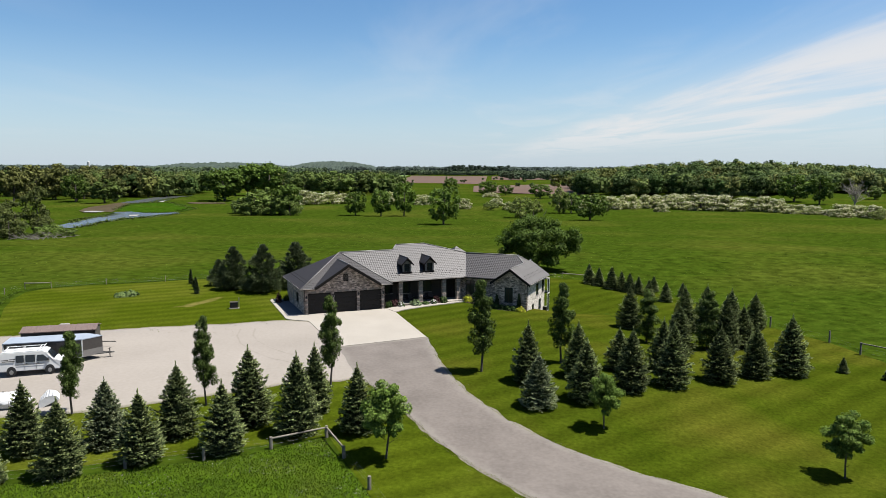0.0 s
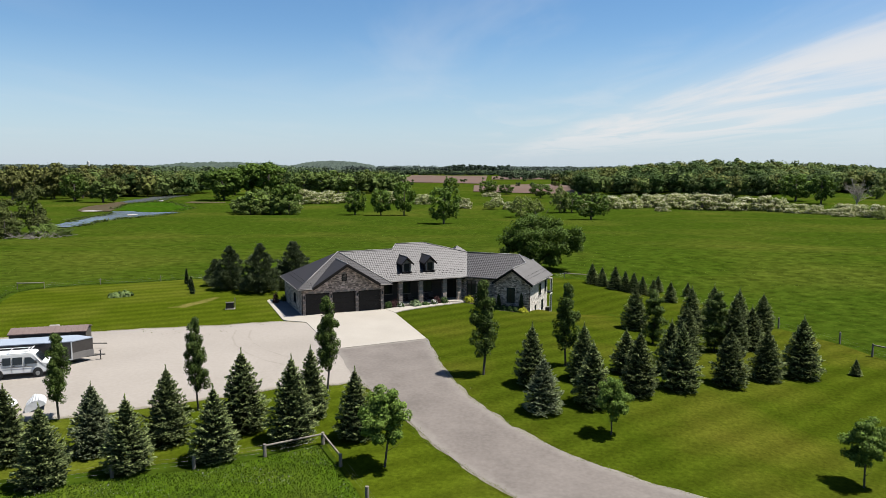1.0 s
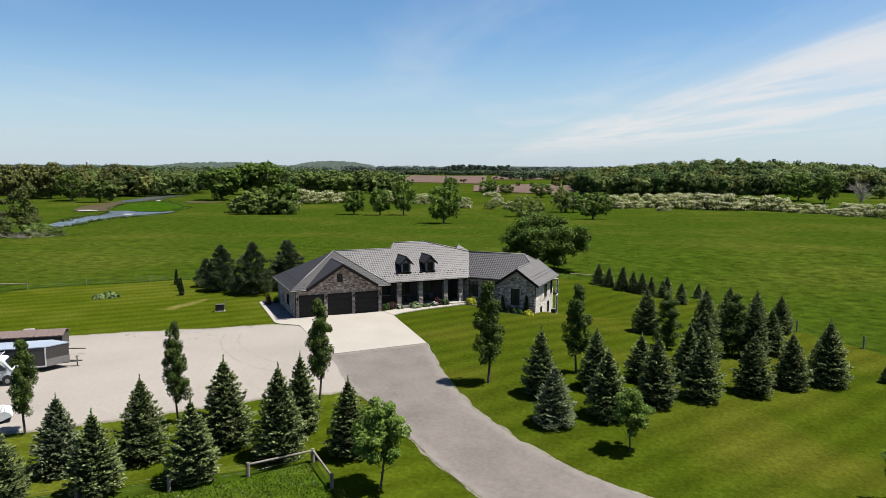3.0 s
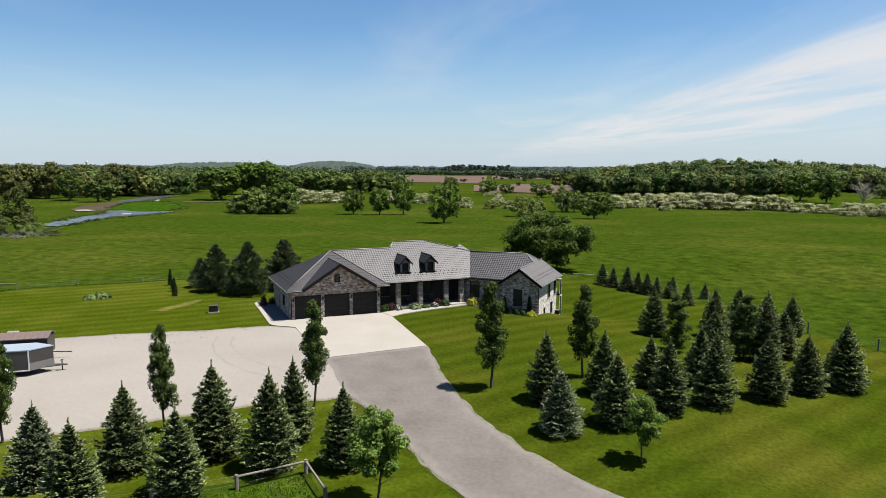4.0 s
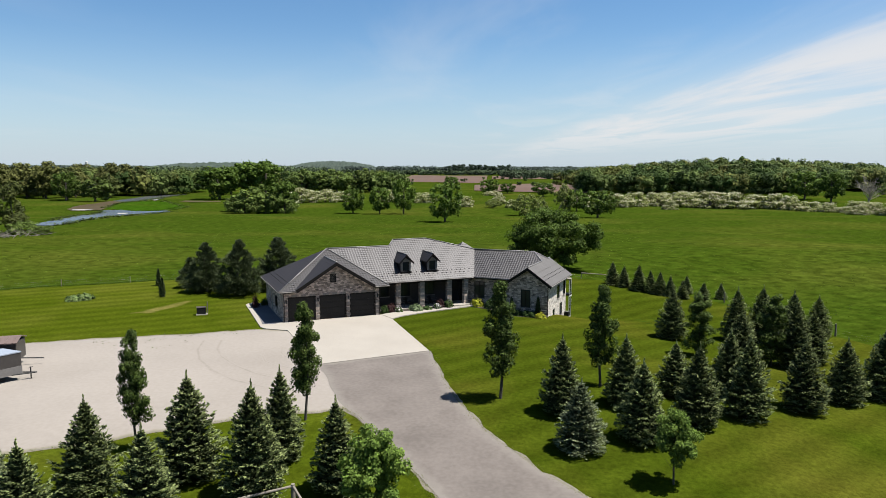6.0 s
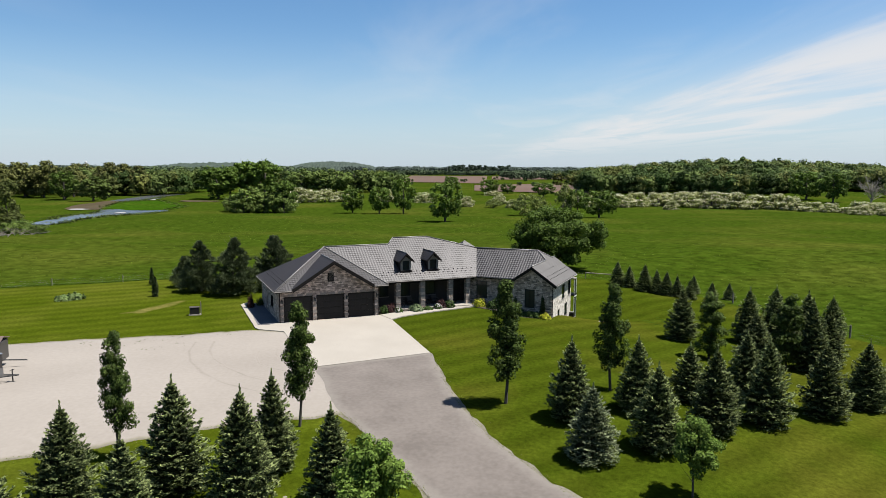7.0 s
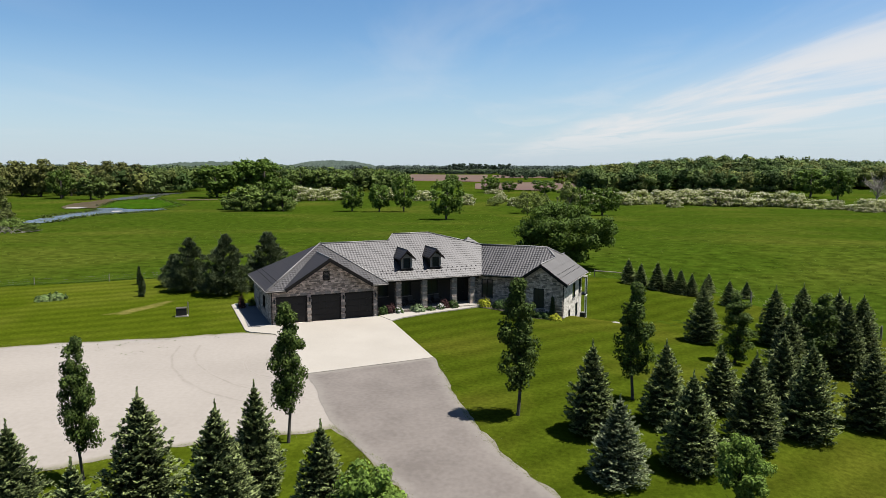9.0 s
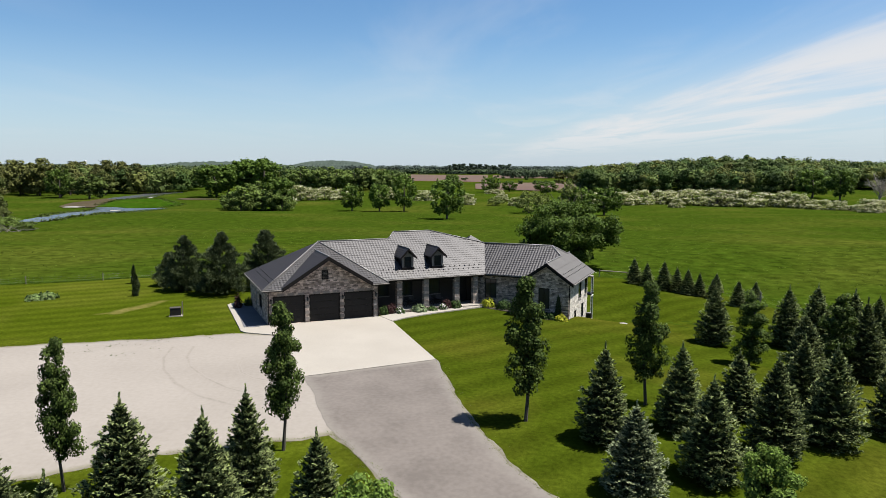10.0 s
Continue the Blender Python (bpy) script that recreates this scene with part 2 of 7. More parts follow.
# same roof metal for the sunny wing slopes, base colour lightened for the sun
SUNLIT_ROOF = tile_metal("sunlit_metal_roof", (0.105, 0.100, 0.097), (0.135, 0.129, 0.126), 0.03, 0.5)
# brown porch siding, darkened in its colour to carry the porch's shade
SHADED_SIDING = material("shaded_porch_siding", (0.032, 0.026, 0.022), (0.055, 0.046, 0.040), 0.8, 8, 1.0, 0.01)
NEW_GROWTH = leafy("fresh_spruce_tips", (0.150, 0.188, 0.064), (0.285, 0.328, 0.130), 0.7, 0.30, 0.15, 0.2)
BLUE_GROWTH = leafy("silvery_spruce_tips", (0.180, 0.215, 0.110), (0.300, 0.335, 0.185), 0.7, 0.25, 0.12, 0.1)
TRIM = material("dark_brown_trim", (0.008, 0.0065, 0.006), (0.016, 0.013, 0.012), 0.65, 9, 1, 0, spec=0.15)
RIDGE_CAP = material("ridge_cap_metal", (0.15, 0.14, 0.135), (0.20, 0.19, 0.18), 0.45, 9, 1, 0, spec=0.6)
DOOR_PAINT = material("garage_door_paint", (0.014, 0.012, 0.011), (0.022, 0.019, 0.017), 0.6, 6, 0.8, 0.002, spec=0.25)
SIDING = material("taupe_siding", (0.20, 0.18, 0.165), (0.26, 0.24, 0.22), 0.7, 7, 1.0, 0.004)
GLASS = glass("window_glass")
WHITE = material("white_paint", (0.74, 0.74, 0.73), (0.82, 0.82, 0.81), 0.45, 5, 0.7, 0)
BARK = material("tree_bark", (0.055, 0.045, 0.038), (0.11, 0.095, 0.08), 0.95, 14, 2.5, 0.02)
POST_WOOD = material("weathered_fence_wood", (0.14, 0.122, 0.10), (0.27, 0.24, 0.20), 0.9, 16, 1.5, 0.01)
WIRE = material("galvanised_wire", (0.25, 0.25, 0.25), (0.36, 0.36, 0.36), 0.5, 9, 1, 0, metal=0.7)
SPRUCE_G = leafy("spruce_needles", (0.030, 0.045, 0.015), (0.088, 0.110, 0.038), 0.6, 0.45, 0.08, 0.2)
SPRUCE_B = leafy("blue_spruce_needles", (0.045, 0.062, 0.030), (0.115, 0.138, 0.066), 0.6, 0.4, 0.10, 0.12)
PINE_G = leafy("pine_needles", (0.046, 0.066, 0.027), (0.115, 0.142, 0.060), 0.6, 0.45, 0.10)
MAPLE = leafy("maple_leaves", (0.030, 0.058, 0.010), (0.120, 0.168, 0.034), 0.5, 0.55, 0.30)
BRIGHT_LEAF = leafy("fresh_maple_leaves", (0.085, 0.150, 0.022), (0.220, 0.320, 0.060), 0.5, 0.45, 0.35)
OAK = leafy("dark_tree_leaves", (0.050, 0.098, 0.012), (0.140, 0.212, 0.032), 0.55, 0.35, 0.28, 0.2)
FAR_LEAF = leafy("woodland_leaves", (0.088, 0.138, 0.028), (0.170, 0.228, 0.050), 0.7, 0.22, 0.2, 0.25)
YELLOW_LEAF = leafy("willow_leaves", (0.144, 0.192, 0.042), (0.228, 0.264, 0.072), 0.6, 0.35, 0.25, 0.2)
BLOSSOM = leafy("hawthorn_blossom", (0.58, 0.56, 0.36), (0.80, 0.77, 0.56), 0.7, 0.15, 0.2, 0.1)
HEDGE_LEAF = leafy("hawthorn_leaves", (0.160, 0.190, 0.048), (0.280, 0.302, 0.095), 0.65, 0.3, 0.2, 0.15)


# ---------- building helpers ----------
WORLD_OF = {}


def thing(name, m, label, category, group="", kind=""):
    """An empty at a thing's base, to carry its parts."""
    ob = new(name)
    ob.matrix_basis = m
    WORLD_OF[ob] = m.copy()
    return tagged(ob, label, category, group, kind)


def place(ob, parent, m):
    w = m if m is not None else WORLD_OF.get(parent, Matrix())
    WORLD_OF[ob] = w.copy()
    if parent is not None:
        ob.parent = parent
        ob.matrix_basis = WORLD_OF[parent].inverted() @ w
    else:
        ob.matrix_basis = w
    return ob


def part(name, bm, mat, parent, label="", m=None, smooth=False):
    """Links a bmesh as one mesh object under a thing or a part; m: its pose in the world (else that of its parent)."""
    me = bpy.data.meshes.new(name)
    bm.normal_update()
    bm.to_mesh(me)
    bm.free()
    me.materials.append(mat)
    if smooth:
        me.polygons.foreach_set("use_smooth", [True] * len(me.polygons))
    ob = new(name, me)
    if label:
        ob["label"] = label
    return place(ob, parent, m)


def raw(name, verts, faces, mat, parent=None, label="", m=None):
    """The same from arrays: verts (n, 3), faces (k, 3 or 4)."""
    me = bpy.data.meshes.new(name)
    me.from_pydata(np.asarray(verts).tolist(), [], np.asarray(faces).tolist())
    me.materials.append(mat)
    ob = new(name, me)
    if label:
        ob["label"] = label
    return place(ob, parent, m)


def quads(name, v, mat, parent=None, label="", m=None):
    """Loose four-cornered leaves: v (n, 4, 3)."""
    n = len(v)
    me = bpy.data.meshes.new(name)
    me.vertices.add(n * 4)
    me.vertices.foreach_set("co", np.ascontiguousarray(v, dtype=np.float32).ravel())
    me.loops.add(n * 4)
    me.loops.foreach_set("vertex_index", np.arange(n * 4, dtype=np.int32))
    me.polygons.add(n)
    me.polygons.foreach_set("loop_start", np.arange(0, n * 4, 4, dtype=np.int32))
    me.update(calc_edges=True)
    me.materials.append(mat)
    ob = new(name, me)
    if label:
        ob["label"] = label
    return place(ob, parent, m)


def box(bm, x0, x1, y0, y1, z0, z1, bevel=0.0):
    r = bmesh.ops.create_cube(bm, size=1, matrix=Matrix.LocRotScale(((x0 + x1) / 2, (y0 + y1) / 2, (z0 + z1) / 2), None, (abs(x1 - x0), abs(y1 - y0), abs(z1 - z0))))
    if bevel:
        es = {e for v in r["verts"] for e in v.link_edges}
        bmesh.ops.bevel(bm, geom=list(es), offset=bevel, segments=1, affect="EDGES")
    return r["verts"]


def rod(bm, a, b, r0, r1=None, n=8):
    """A round bar from a to b."""
    a, b = Vector(a), Vector(b)
    d = b - a
    q = d.to_track_quat("Z", "Y").to_matrix().to_4x4()
    bmesh.ops.create_cone(bm, cap_ends=True, segments=n, radius1=r0, radius2=r0 if r1 is None else r1, depth=d.length, matrix=Matrix.Translation((a + b) / 2) @ q)


def ball(bm, c, r, sx=1, sy=1, sz=1, sub=1):
    bmesh.ops.create_icosphere(bm, subdivisions=sub, radius=r, matrix=Matrix.LocRotScale(c, None, (sx, sy, sz)))


def prism(bm, pts, down):
    """A slab with the polygon pts (in order, in 3D) as its top and its underside lower by down."""
    top = [bm.verts.new(p) for p in pts]
    low = [bm.verts.new((p[0], p[1], p[2] - down)) for p in pts]
    bm.faces.new(top)
    bm.faces.new(low[::-1])
    k = len(pts)
    for i in range(k):
        bm.faces.new((top[i], low[i], low[(i + 1) % k], top[(i + 1) % k]))


def step(a, b, x):
    t = min(1.0, max(0.0, (x - a) / (b - a)))
    return t * t * (3 - 2 * t)


# ---------- the ground ----------
def ground_z(x, y):
    z = -1.1 * step(66, 44, y) - 2.0 * step(8, 38, x) * step(160, 110, y)
    z -= 1.9 * math.exp(-((x - 17.5) ** 2 + (y - 100.5) ** 2) / 55)
    z -= 4.0 * step(120, 270, y) + 3.0 * step(270, 380, y)
    z += 14.0 * step(1300, 4300, y)
    z += 0.5 * step(200, 300, y) * math.sin(x * 0.021 + 1) * math.sin(y * 0.017)
    z += 14.5 * math.exp(-((x - 310) / 150) ** 2 - ((y - 740) / 150) ** 2)
    z += 0.10 * noise.noise((x * 0.07, y * 0.07, 0)) * step(100, 150, math.hypot(x + 4, y - 72))
    return z


def spaced(lo, hi, centre_lo, centre_hi, fine, grow):
    out = list(np.arange(centre_lo, centre_hi + fine / 2, fine))
    s, x = fine, centre_hi
    while x < hi:
        s *= grow
        x += s
        out.append(min(x, hi))
    s, x = fine, centre_lo
    while x > lo:
        s *= grow
        x -= s
        out.insert(0, max(x, lo))
    return out


gx, gy = spaced(-4500, 4500, -66, 60, 1.5, 1.10), spaced(-400, 4700, 34, 130, 1.5, 1.07)
gv = [(x, y, ground_z(x, y)) for y in gy for x in gx]
k = len(gx)
gf = [(j * k + i, j * k + i + 1, (j + 1) * k + i + 1, (j + 1) * k + i) for j in range(len(gy) - 1) for i in range(k - 1)]
ground = raw("ground", gv, gf, PASTURE)
ground.data.polygons.foreach_set("use_smooth", [True] * len(ground.data.polygons))
tagged(ground, "wide green pasture falling gently away to the river", "ground", kind="structure")


def drape(name, outline, mat, up, label, category, grain=2.0, wobble=0.0, seed=1, worn=False):
    """A sheet over the ground inside an outline; wobble: how unevenly its edge runs."""
    pts, n = [], len(outline)
    for i in range(n):
        a, b = Vector(outline[i]), Vector(outline[(i + 1) % n])
        c = max(1, int((b - a).length / grain))
        for j in range(c):
            p = a.lerp(b, j / c)
            if wobble:
                w = noise.noise((p.x * 0.5, p.y * 0.5, seed)) + 0.5 * noise.noise((p.x * 1.7, p.y * 1.7, seed))
                nrm = Vector((-(b - a).y, (b - a).x)).normalized()
                p = p + nrm * w * wobble
            pts.append(p)
    m = len(pts)
    xs, ys = [p.x for p in pts], [p.y for p in pts]
    inner = [Vector((x, y)) for x in np.arange(min(xs), max(xs), grain) for y in np.arange(min(ys), max(ys), grain)]
    v, _, f, *_ = geometry.delaunay_2d_cdt(pts + inner, [(i, (i + 1) % m) for i in range(m)], [], 1, 1e-5)
    ob = raw(name, [(p.x, p.y, ground_z(p.x, p.y) + up) for p in v], [t for t in f if len(t) == 3] or f, mat)
    me = ob.data
    bm = bmesh.new()
    bm.from_mesh(me)
    bmesh.ops.recalc_face_normals(bm, faces=bm.faces)
    if sum(fc.normal.z for fc in bm.faces) < 0:
        bmesh.ops.reverse_faces(bm, faces=bm.faces)
    bm.to_mesh(me)
    bm.free()
    me.polygons.foreach_set("use_smooth", [True] * len(me.polygons))
    if worn:
        p = np.array([q.co[:2] for q in me.vertices])
        e0 = np.array([q[:] for q in pts])
        e1 = np.roll(e0, -1, 0)
        d = e1 - e0
        best = np.full(len(p), 9.0)
        for k0 in range(len(e0)):
            f = np.clip(((p - e0[k0]) @ d[k0]) / (d[k0] @ d[k0] + 1e-9), 0, 1)
            best = np.minimum(best, np.linalg.norm(p - e0[k0] - f[:, None] * d[k0], axis=1))
        me.attributes.new("edge", "FLOAT", "POINT").data.foreach_set("value", best.astype(np.float32))
    return tagged(ob, label, category, kind="structure")


def worn_edge(m, colour, reach, strength=0.9):
    """Lets a second colour creep in raggedly from the rim of a sheet, as loose chips or dust do."""
    n, l = m.node_tree.nodes, m.node_tree.links
    p = n["Principled BSDF"]
    src = p.inputs["Base Color"].links[0].from_socket
    at_, co, nz = n.new("ShaderNodeAttribute"), n.new("ShaderNodeTexCoord"), n.new("ShaderNodeTexNoise")
    at_.attribute_name = "edge"
    nz.inputs["Scale"].default_value, nz.inputs["Detail"].default_value, nz.inputs["Roughness"].default_value = 0.9, 7, 0.7
    l.new(co.outputs["Object"], nz.inputs["Vector"])
    sub = n.new("ShaderNodeMath")
    sub.operation = "MULTIPLY_ADD"
    sub.inputs[1].default_value = -2.4 * reach
    l.new(nz.outputs["Fac"], sub.inputs[0])
    l.new(at_.outputs["Fac"], sub.inputs[2])
    mr = n.new("ShaderNodeMapRange")
    mr.interpolation_type = "SMOOTHSTEP"
    mr.inputs["From Min"].default_value, mr.inputs["From Max"].default_value = -1.2 * reach, 0.3 * reach
    mr.inputs["To Min"].default_value, mr.inputs["To Max"].default_value = strength, 0.0
    l.new(sub.outputs[0], mr.inputs["Value"])
    mx = n.new("ShaderNodeMix")
    mx.data_type = "RGBA"
    mx.inputs["B"].default_value = (*(c * SHADE for c in colour), 1)
    l.new(mr.outputs["Result"], mx.inputs["Factor"])
    l.new(src, mx.inputs["A"])
    l.new(mx.outputs["Result"], p.inputs["Base Color"])


WEST_EDGE = [(-26, 115.3), (-37.5, 113.9), (-41.3, 112.7), (-47.3, 109.7), (-54.8, 106.9), (-59.0, 104.0), (-60.4, 101), (-58.6, 94.8), (-56.0, 89.0), (-51, 80), (-62, 60), (-60, 42)]
MEETING = [(-4, 118.3), (-4, 102), (-12, 100), (-12, 84), (-6, 70), (-6, 58), (0, 48), (6, 39), (4, 34)]
drape("lawn", [(4, 34), (34, 33), (46, 60), (47, 73), (45.8, 81), (42.5, 89), (40.7, 96), (36, 112), (26, 120.5), *MEETING[:-1]], LAWN, 0.02, "mown green lawn striped by the mower", "lawn", 2.0, 0.0, 3)
drape("lawn", [(-24, 44), (-11, 48), (-7.6, 49.2), (-3.5, 40), (0, 33), *MEETING[::-1], *WEST_EDGE, (-40, 41.5)], WEST_LAWN, 0.02, "bright mown lawn striped by the mower", "lawn", 2.0, 0.0, 3)
gravel = drape("gravel_yard", [(-64, 69), (-64, 50), (-45, 51), (-33, 52), (-27.9, 52.9), (-21.3, 55), (-15.3, 57.8), (-7.6, 60.0), (-6.0, 60.2), (-6.0, 63), (-6.8, 66), (-7.6, 70.6), (-9.3, 71.2), (-15.2, 82.4), (-18.8, 83), (-24.9, 81.1), (-33.3, 78.9), (-38.2, 77.4), (-52, 72.5)],
               GRAVEL, 0.035, "pale limestone gravel parking yard with worn edges", "gravel yard", 0.7, 0.6, 5, True)
worn_edge(GRAVEL, (0.155, 0.145, 0.085), 0.45, 0.75)
DRIVE_EDGE = [(-10.4, 70.4), (-9.9, 69.2), (-8.9, 66.4), (-8.1, 63.9), (-7.5, 62.2), (-6.9, 61.0), (-6.2, 59.8), (-5.2, 58.2), (-4.2, 56.6), (-2.6, 54.0), (-0.2, 49.2), (2.4, 44.8), (5.7, 40.3), (11, 36.2), (18, 32), (30, 25.5), (48, 17), (70, 9), (73, 15), (51, 23), (33, 31.6), (24, 36.8), (17.8, 41.3), (12.6, 44.2), (9.0, 47.4), (5.5, 51.9), (2.6, 57.2), (1.2, 61.2), (0.3, 64.6), (-0.4, 69.5), (-1.2, 74.8)]


def widened(poly, by):
    """The outline moved outwards."""
    out, n = [], len(poly)
    area = sum(poly[i][0] * poly[(i + 1) % n][1] - poly[(i + 1) % n][0] * poly[i][1] for i in range(n))
    for i in range(n):
        a, b = Vector(poly[i - 1]), Vector(poly[(i + 1) % n])
        d = (b - a).normalized()
        o = Vector((d.y, -d.x)) * (by if area > 0 else -by)
        out.append((poly[i][0] + o.x, poly[i][1] + o.y))
    return out


VERGE = material("grey_stone_chips", (0.150, 0.138, 0.100), (0.245, 0.222, 0.180), 0.95, 5, 0.6, 0.03, spec=0.1)
drape("driveway_verge", widened(DRIVE_EDGE, 0.16), VERGE, 0.029, "strip of loose stone chips along the driveway", "verge", 0.5, 0.30, 9)
drive = drape("driveway", DRIVE_EDGE,
              ASPHALT, 0.048, "worn grey asphalt driveway with crumbling edges", "driveway", 0.5, 0.14, 7, True)
worn_edge(ASPHALT, (0.225, 0.202, 0.178), 0.6, 0.65)


# ---------- the house ----------
MF = pose(-7.09, 90.03, 0, 0, 0, 23.5)       # garage and main part: u along the front, v to the back
WF = pose(11.25, 89.85, 0, 0, 0, -23.0)      # the wing, turned away from it
EAVE = 3.35
house = thing("house", MF, "long stone bungalow with dark metal tile roof and triple garage", "house")


def fill(bm, u0, u1, z0, z1, y0, y1, holes):
    """One connected slab with rectangular holes (from, to, low, high) through it."""
    us = sorted({u0, u1, *[min(max(h[i], u0), u1) for h in holes for i in (0, 1)]})
    zs = sorted({z0, z1, *[min(max(h[i], z0), z1) for h in holes for i in (2, 3)]})
    solid = {}
    for i in range(len(us) - 1):
        for j in range(len(zs) - 1):
            cu, cz = (us[i] + us[i + 1]) / 2, (zs[j] + zs[j + 1]) / 2
            solid[i, j] = not any(h[0] < cu < h[1] and h[2] < cz < h[3] for h in holes)
    made = {}

    def vert(i, j, y):
        if (i, j, y) not in made:
            made[i, j, y] = bm.verts.new((us[i], y, zs[j]))
        return made[i, j, y]

    for (i, j), on in solid.items():
        if not on:
            continue
        c = ((i, j), (i + 1, j), (i + 1, j + 1), (i, j + 1))
        bm.faces.new([vert(*q, y0) for q in c])
        bm.faces.new([vert(*q, y1) for q in c[::-1]])
        for (p, q), nb in ((((0, 1)), (i, j - 1)), (((1, 2)), (i + 1, j)), (((2, 3)), (i, j + 1)), (((3, 0)), (i - 1, j))):
            if not solid.get(nb, False):
                bm.faces.new((vert(*c[p], y0), vert(*c[p], y1), vert(*c[q], y1), vert(*c[q], y0)))


def wall(name, fr, p0, p1, z0, z1, openings=(), mat=STONE, thick=0.25, label="", gable=None):
    """A wall from p0 to p1 in the frame fr, its outer face on that line, with openings (from, to, low, high) cut through it.
    gable: (position, height) of a peak on top."""
    a, b = Vector((*p0, 0)), Vector((*p1, 0))
    d = b - a
    m = fr @ Matrix.Translation(a) @ Matrix.Rotation(math.atan2(d.y, d.x), 4, "Z")
    n, bm = d.length, bmesh.new()
    fill(bm, 0, n, z0, z1, 0, thick, openings)
    if gable:
        g0, g1, gp, gh = gable
        f = [bm.verts.new(c) for c in ((g0, 0, z1), (g1, 0, z1), (gp, 0, gh))]
        r = [bm.verts.new(c) for c in ((g0, thick, z1), (g1, thick, z1), (gp, thick, gh))]
        bm.faces.new(f)
        bm.faces.new(r[::-1])
        for i in range(3):
            bm.faces.new((f[i], r[i], r[(i + 1) % 3], f[(i + 1) % 3]))
    bmesh.ops.recalc_face_normals(bm, faces=bm.faces)
    return part(name, bm, mat, house, label, m), m


def window(m, u0, u1, z0, z1, mull=1, transom=0.0, sill=True, name="window"):
    """A dark-framed window set in an opening of the wall whose pose is m, with pane and frame."""
    w = part(name, bmesh_frame(u0, u1, z0, z1, 0.06, -0.02, 0.10, mull, transom), TRIM, house, "dark-framed window", m)
    bm = bmesh.new()
    box(bm, u0 + 0.02, u1 - 0.02, 0.045, 0.06, z0 + 0.02, z1 - 0.02)
    part("pane", bm, GLASS, w, "", m)
    if sill:
        bm = bmesh.new()
        box(bm, u0 - 0.08, u1 + 0.08, -0.07, 0.05, z0 - 0.10, z0, 0.01)
        part("sill", bm, LIGHT_STONE, w, "pale stone sill", m)
    return w


def bmesh_frame(u0, u1, z0, z1, t, y0, y1, mull=1, transom=0.0):
    bm, holes = bmesh.new(), []
    zs = [z0 + t, transom - t / 3, transom + t / 3, z1 - t] if transom else [z0 + t, z1 - t]
    for i in range(mull):
        a = u0 + t if i == 0 else u0 + (u1 - u0) * i / mull + t / 3
        b = u1 - t if i == mull - 1 else u0 + (u1 - u0) * (i + 1) / mull - t / 3
        holes += [(a, b, zs[j], zs[j + 1]) for j in range(0, len(zs), 2)]
    fill(bm, u0, u1, z0, z1, y0, y1, holes)
    return bm


def roof_plane(name, fr, pts, eave, label="", tile=(0.30, 0.345), deck=True, mat=None):
    """A roof face of pressed metal tiles: pts its corners, the first two the ends of the eave (in the frame fr)."""
    p = [Vector(q) for q in pts]
    ex = (p[1] - p[0]).normalized()
    nn = Vector((0, 0, 0))
    for i in range(len(p)):
        nn += (p[i] - p[0]).cross(p[(i + 1) % len(p)] - p[0])
    nn.normalize()
    if nn.z < 0:
        nn = -nn
    ey = nn.cross(ex)
    loc = [((q - p[0]).dot(ex), (q - p[0]).dot(ey)) for q in p]
    if max(l[1] for l in loc) < 0.01:
        ey = -ey
        loc = [(a, -b) for a, b in loc]
    x0, x1, y1 = min(a for a, _ in loc), max(a for a, _ in loc), max(b for _, b in loc)
    xs = np.arange(x0 - 0.01, x1 + tile[0] / 4, tile[0] / 4)
    rows = int(y1 / tile[1]) + 1
    vs, fs = [], []
    for r in range(rows):
        for lo_hi in (0, 1):
            for i, x in enumerate(xs):
                wave = 0.011 * math.cos(2 * math.pi * (x - x0) / tile[0])
                vs.append((x, (r + lo_hi) * tile[1] - (0.012 if lo_hi == 0 else 0), 0.045 + wave - 0.028 * lo_hi))
    c = len(xs)
    for r in range(2 * rows - 1):
        fs += [(r * c + i, r * c + i + 1, (r + 1) * c + i + 1, (r + 1) * c + i) for i in range(c - 1)]
    me = bpy.data.meshes.new("tmp")
    me.from_pydata(vs, [], fs)
    bm = bmesh.new()
    bm.from_mesh(me)
    bpy.data.meshes.remove(me)
    area = sum(loc[i][0] * loc[(i + 1) % len(loc)][1] - loc[(i + 1) % len(loc)][0] * loc[i][1] for i in range(len(loc)))
    if area < 0:
        loc = loc[::-1]
    for i in range(len(loc)):
        a, b = Vector((*loc[i], 0)), Vector((*loc[(i + 1) % len(loc)], 0))
        d = b - a
        if d.length < 1e-4:
            continue
        concave = False
        out = Vector((d.y, -d.x, 0)).normalized()
        if any((Vector((*q, 0)) - a).dot(out) > 0.02 for q in loc):
            concave = True
        if not concave:
            bmesh.ops.bisect_plane(bm, geom=bm.verts[:] + bm.edges[:] + bm.faces[:], plane_co=a, plane_no=out, clear_outer=True)
    for f in bm.faces:
        f.smooth = False
    base = Matrix((ex, ey, nn)).transposed().to_4x4()
    base.translation = p[0]
    if bm.faces and sum(f.normal.z for f in bm.faces) < 0:
        bmesh.ops.reverse_faces(bm, faces=bm.faces)
    ob = part(name, bm, mat or ROOF, house, label, fr @ base)
    if deck:
        bm = bmesh.new()
        prism(bm, [q - Vector((0, 0, 0.02)) for q in p], 0.16)
        bmesh.ops.recalc_face_normals(bm, faces=bm.faces)
        part("roof_deck", bm, TRIM, ob, "dark brown fascia and soffit", fr)
    return ob


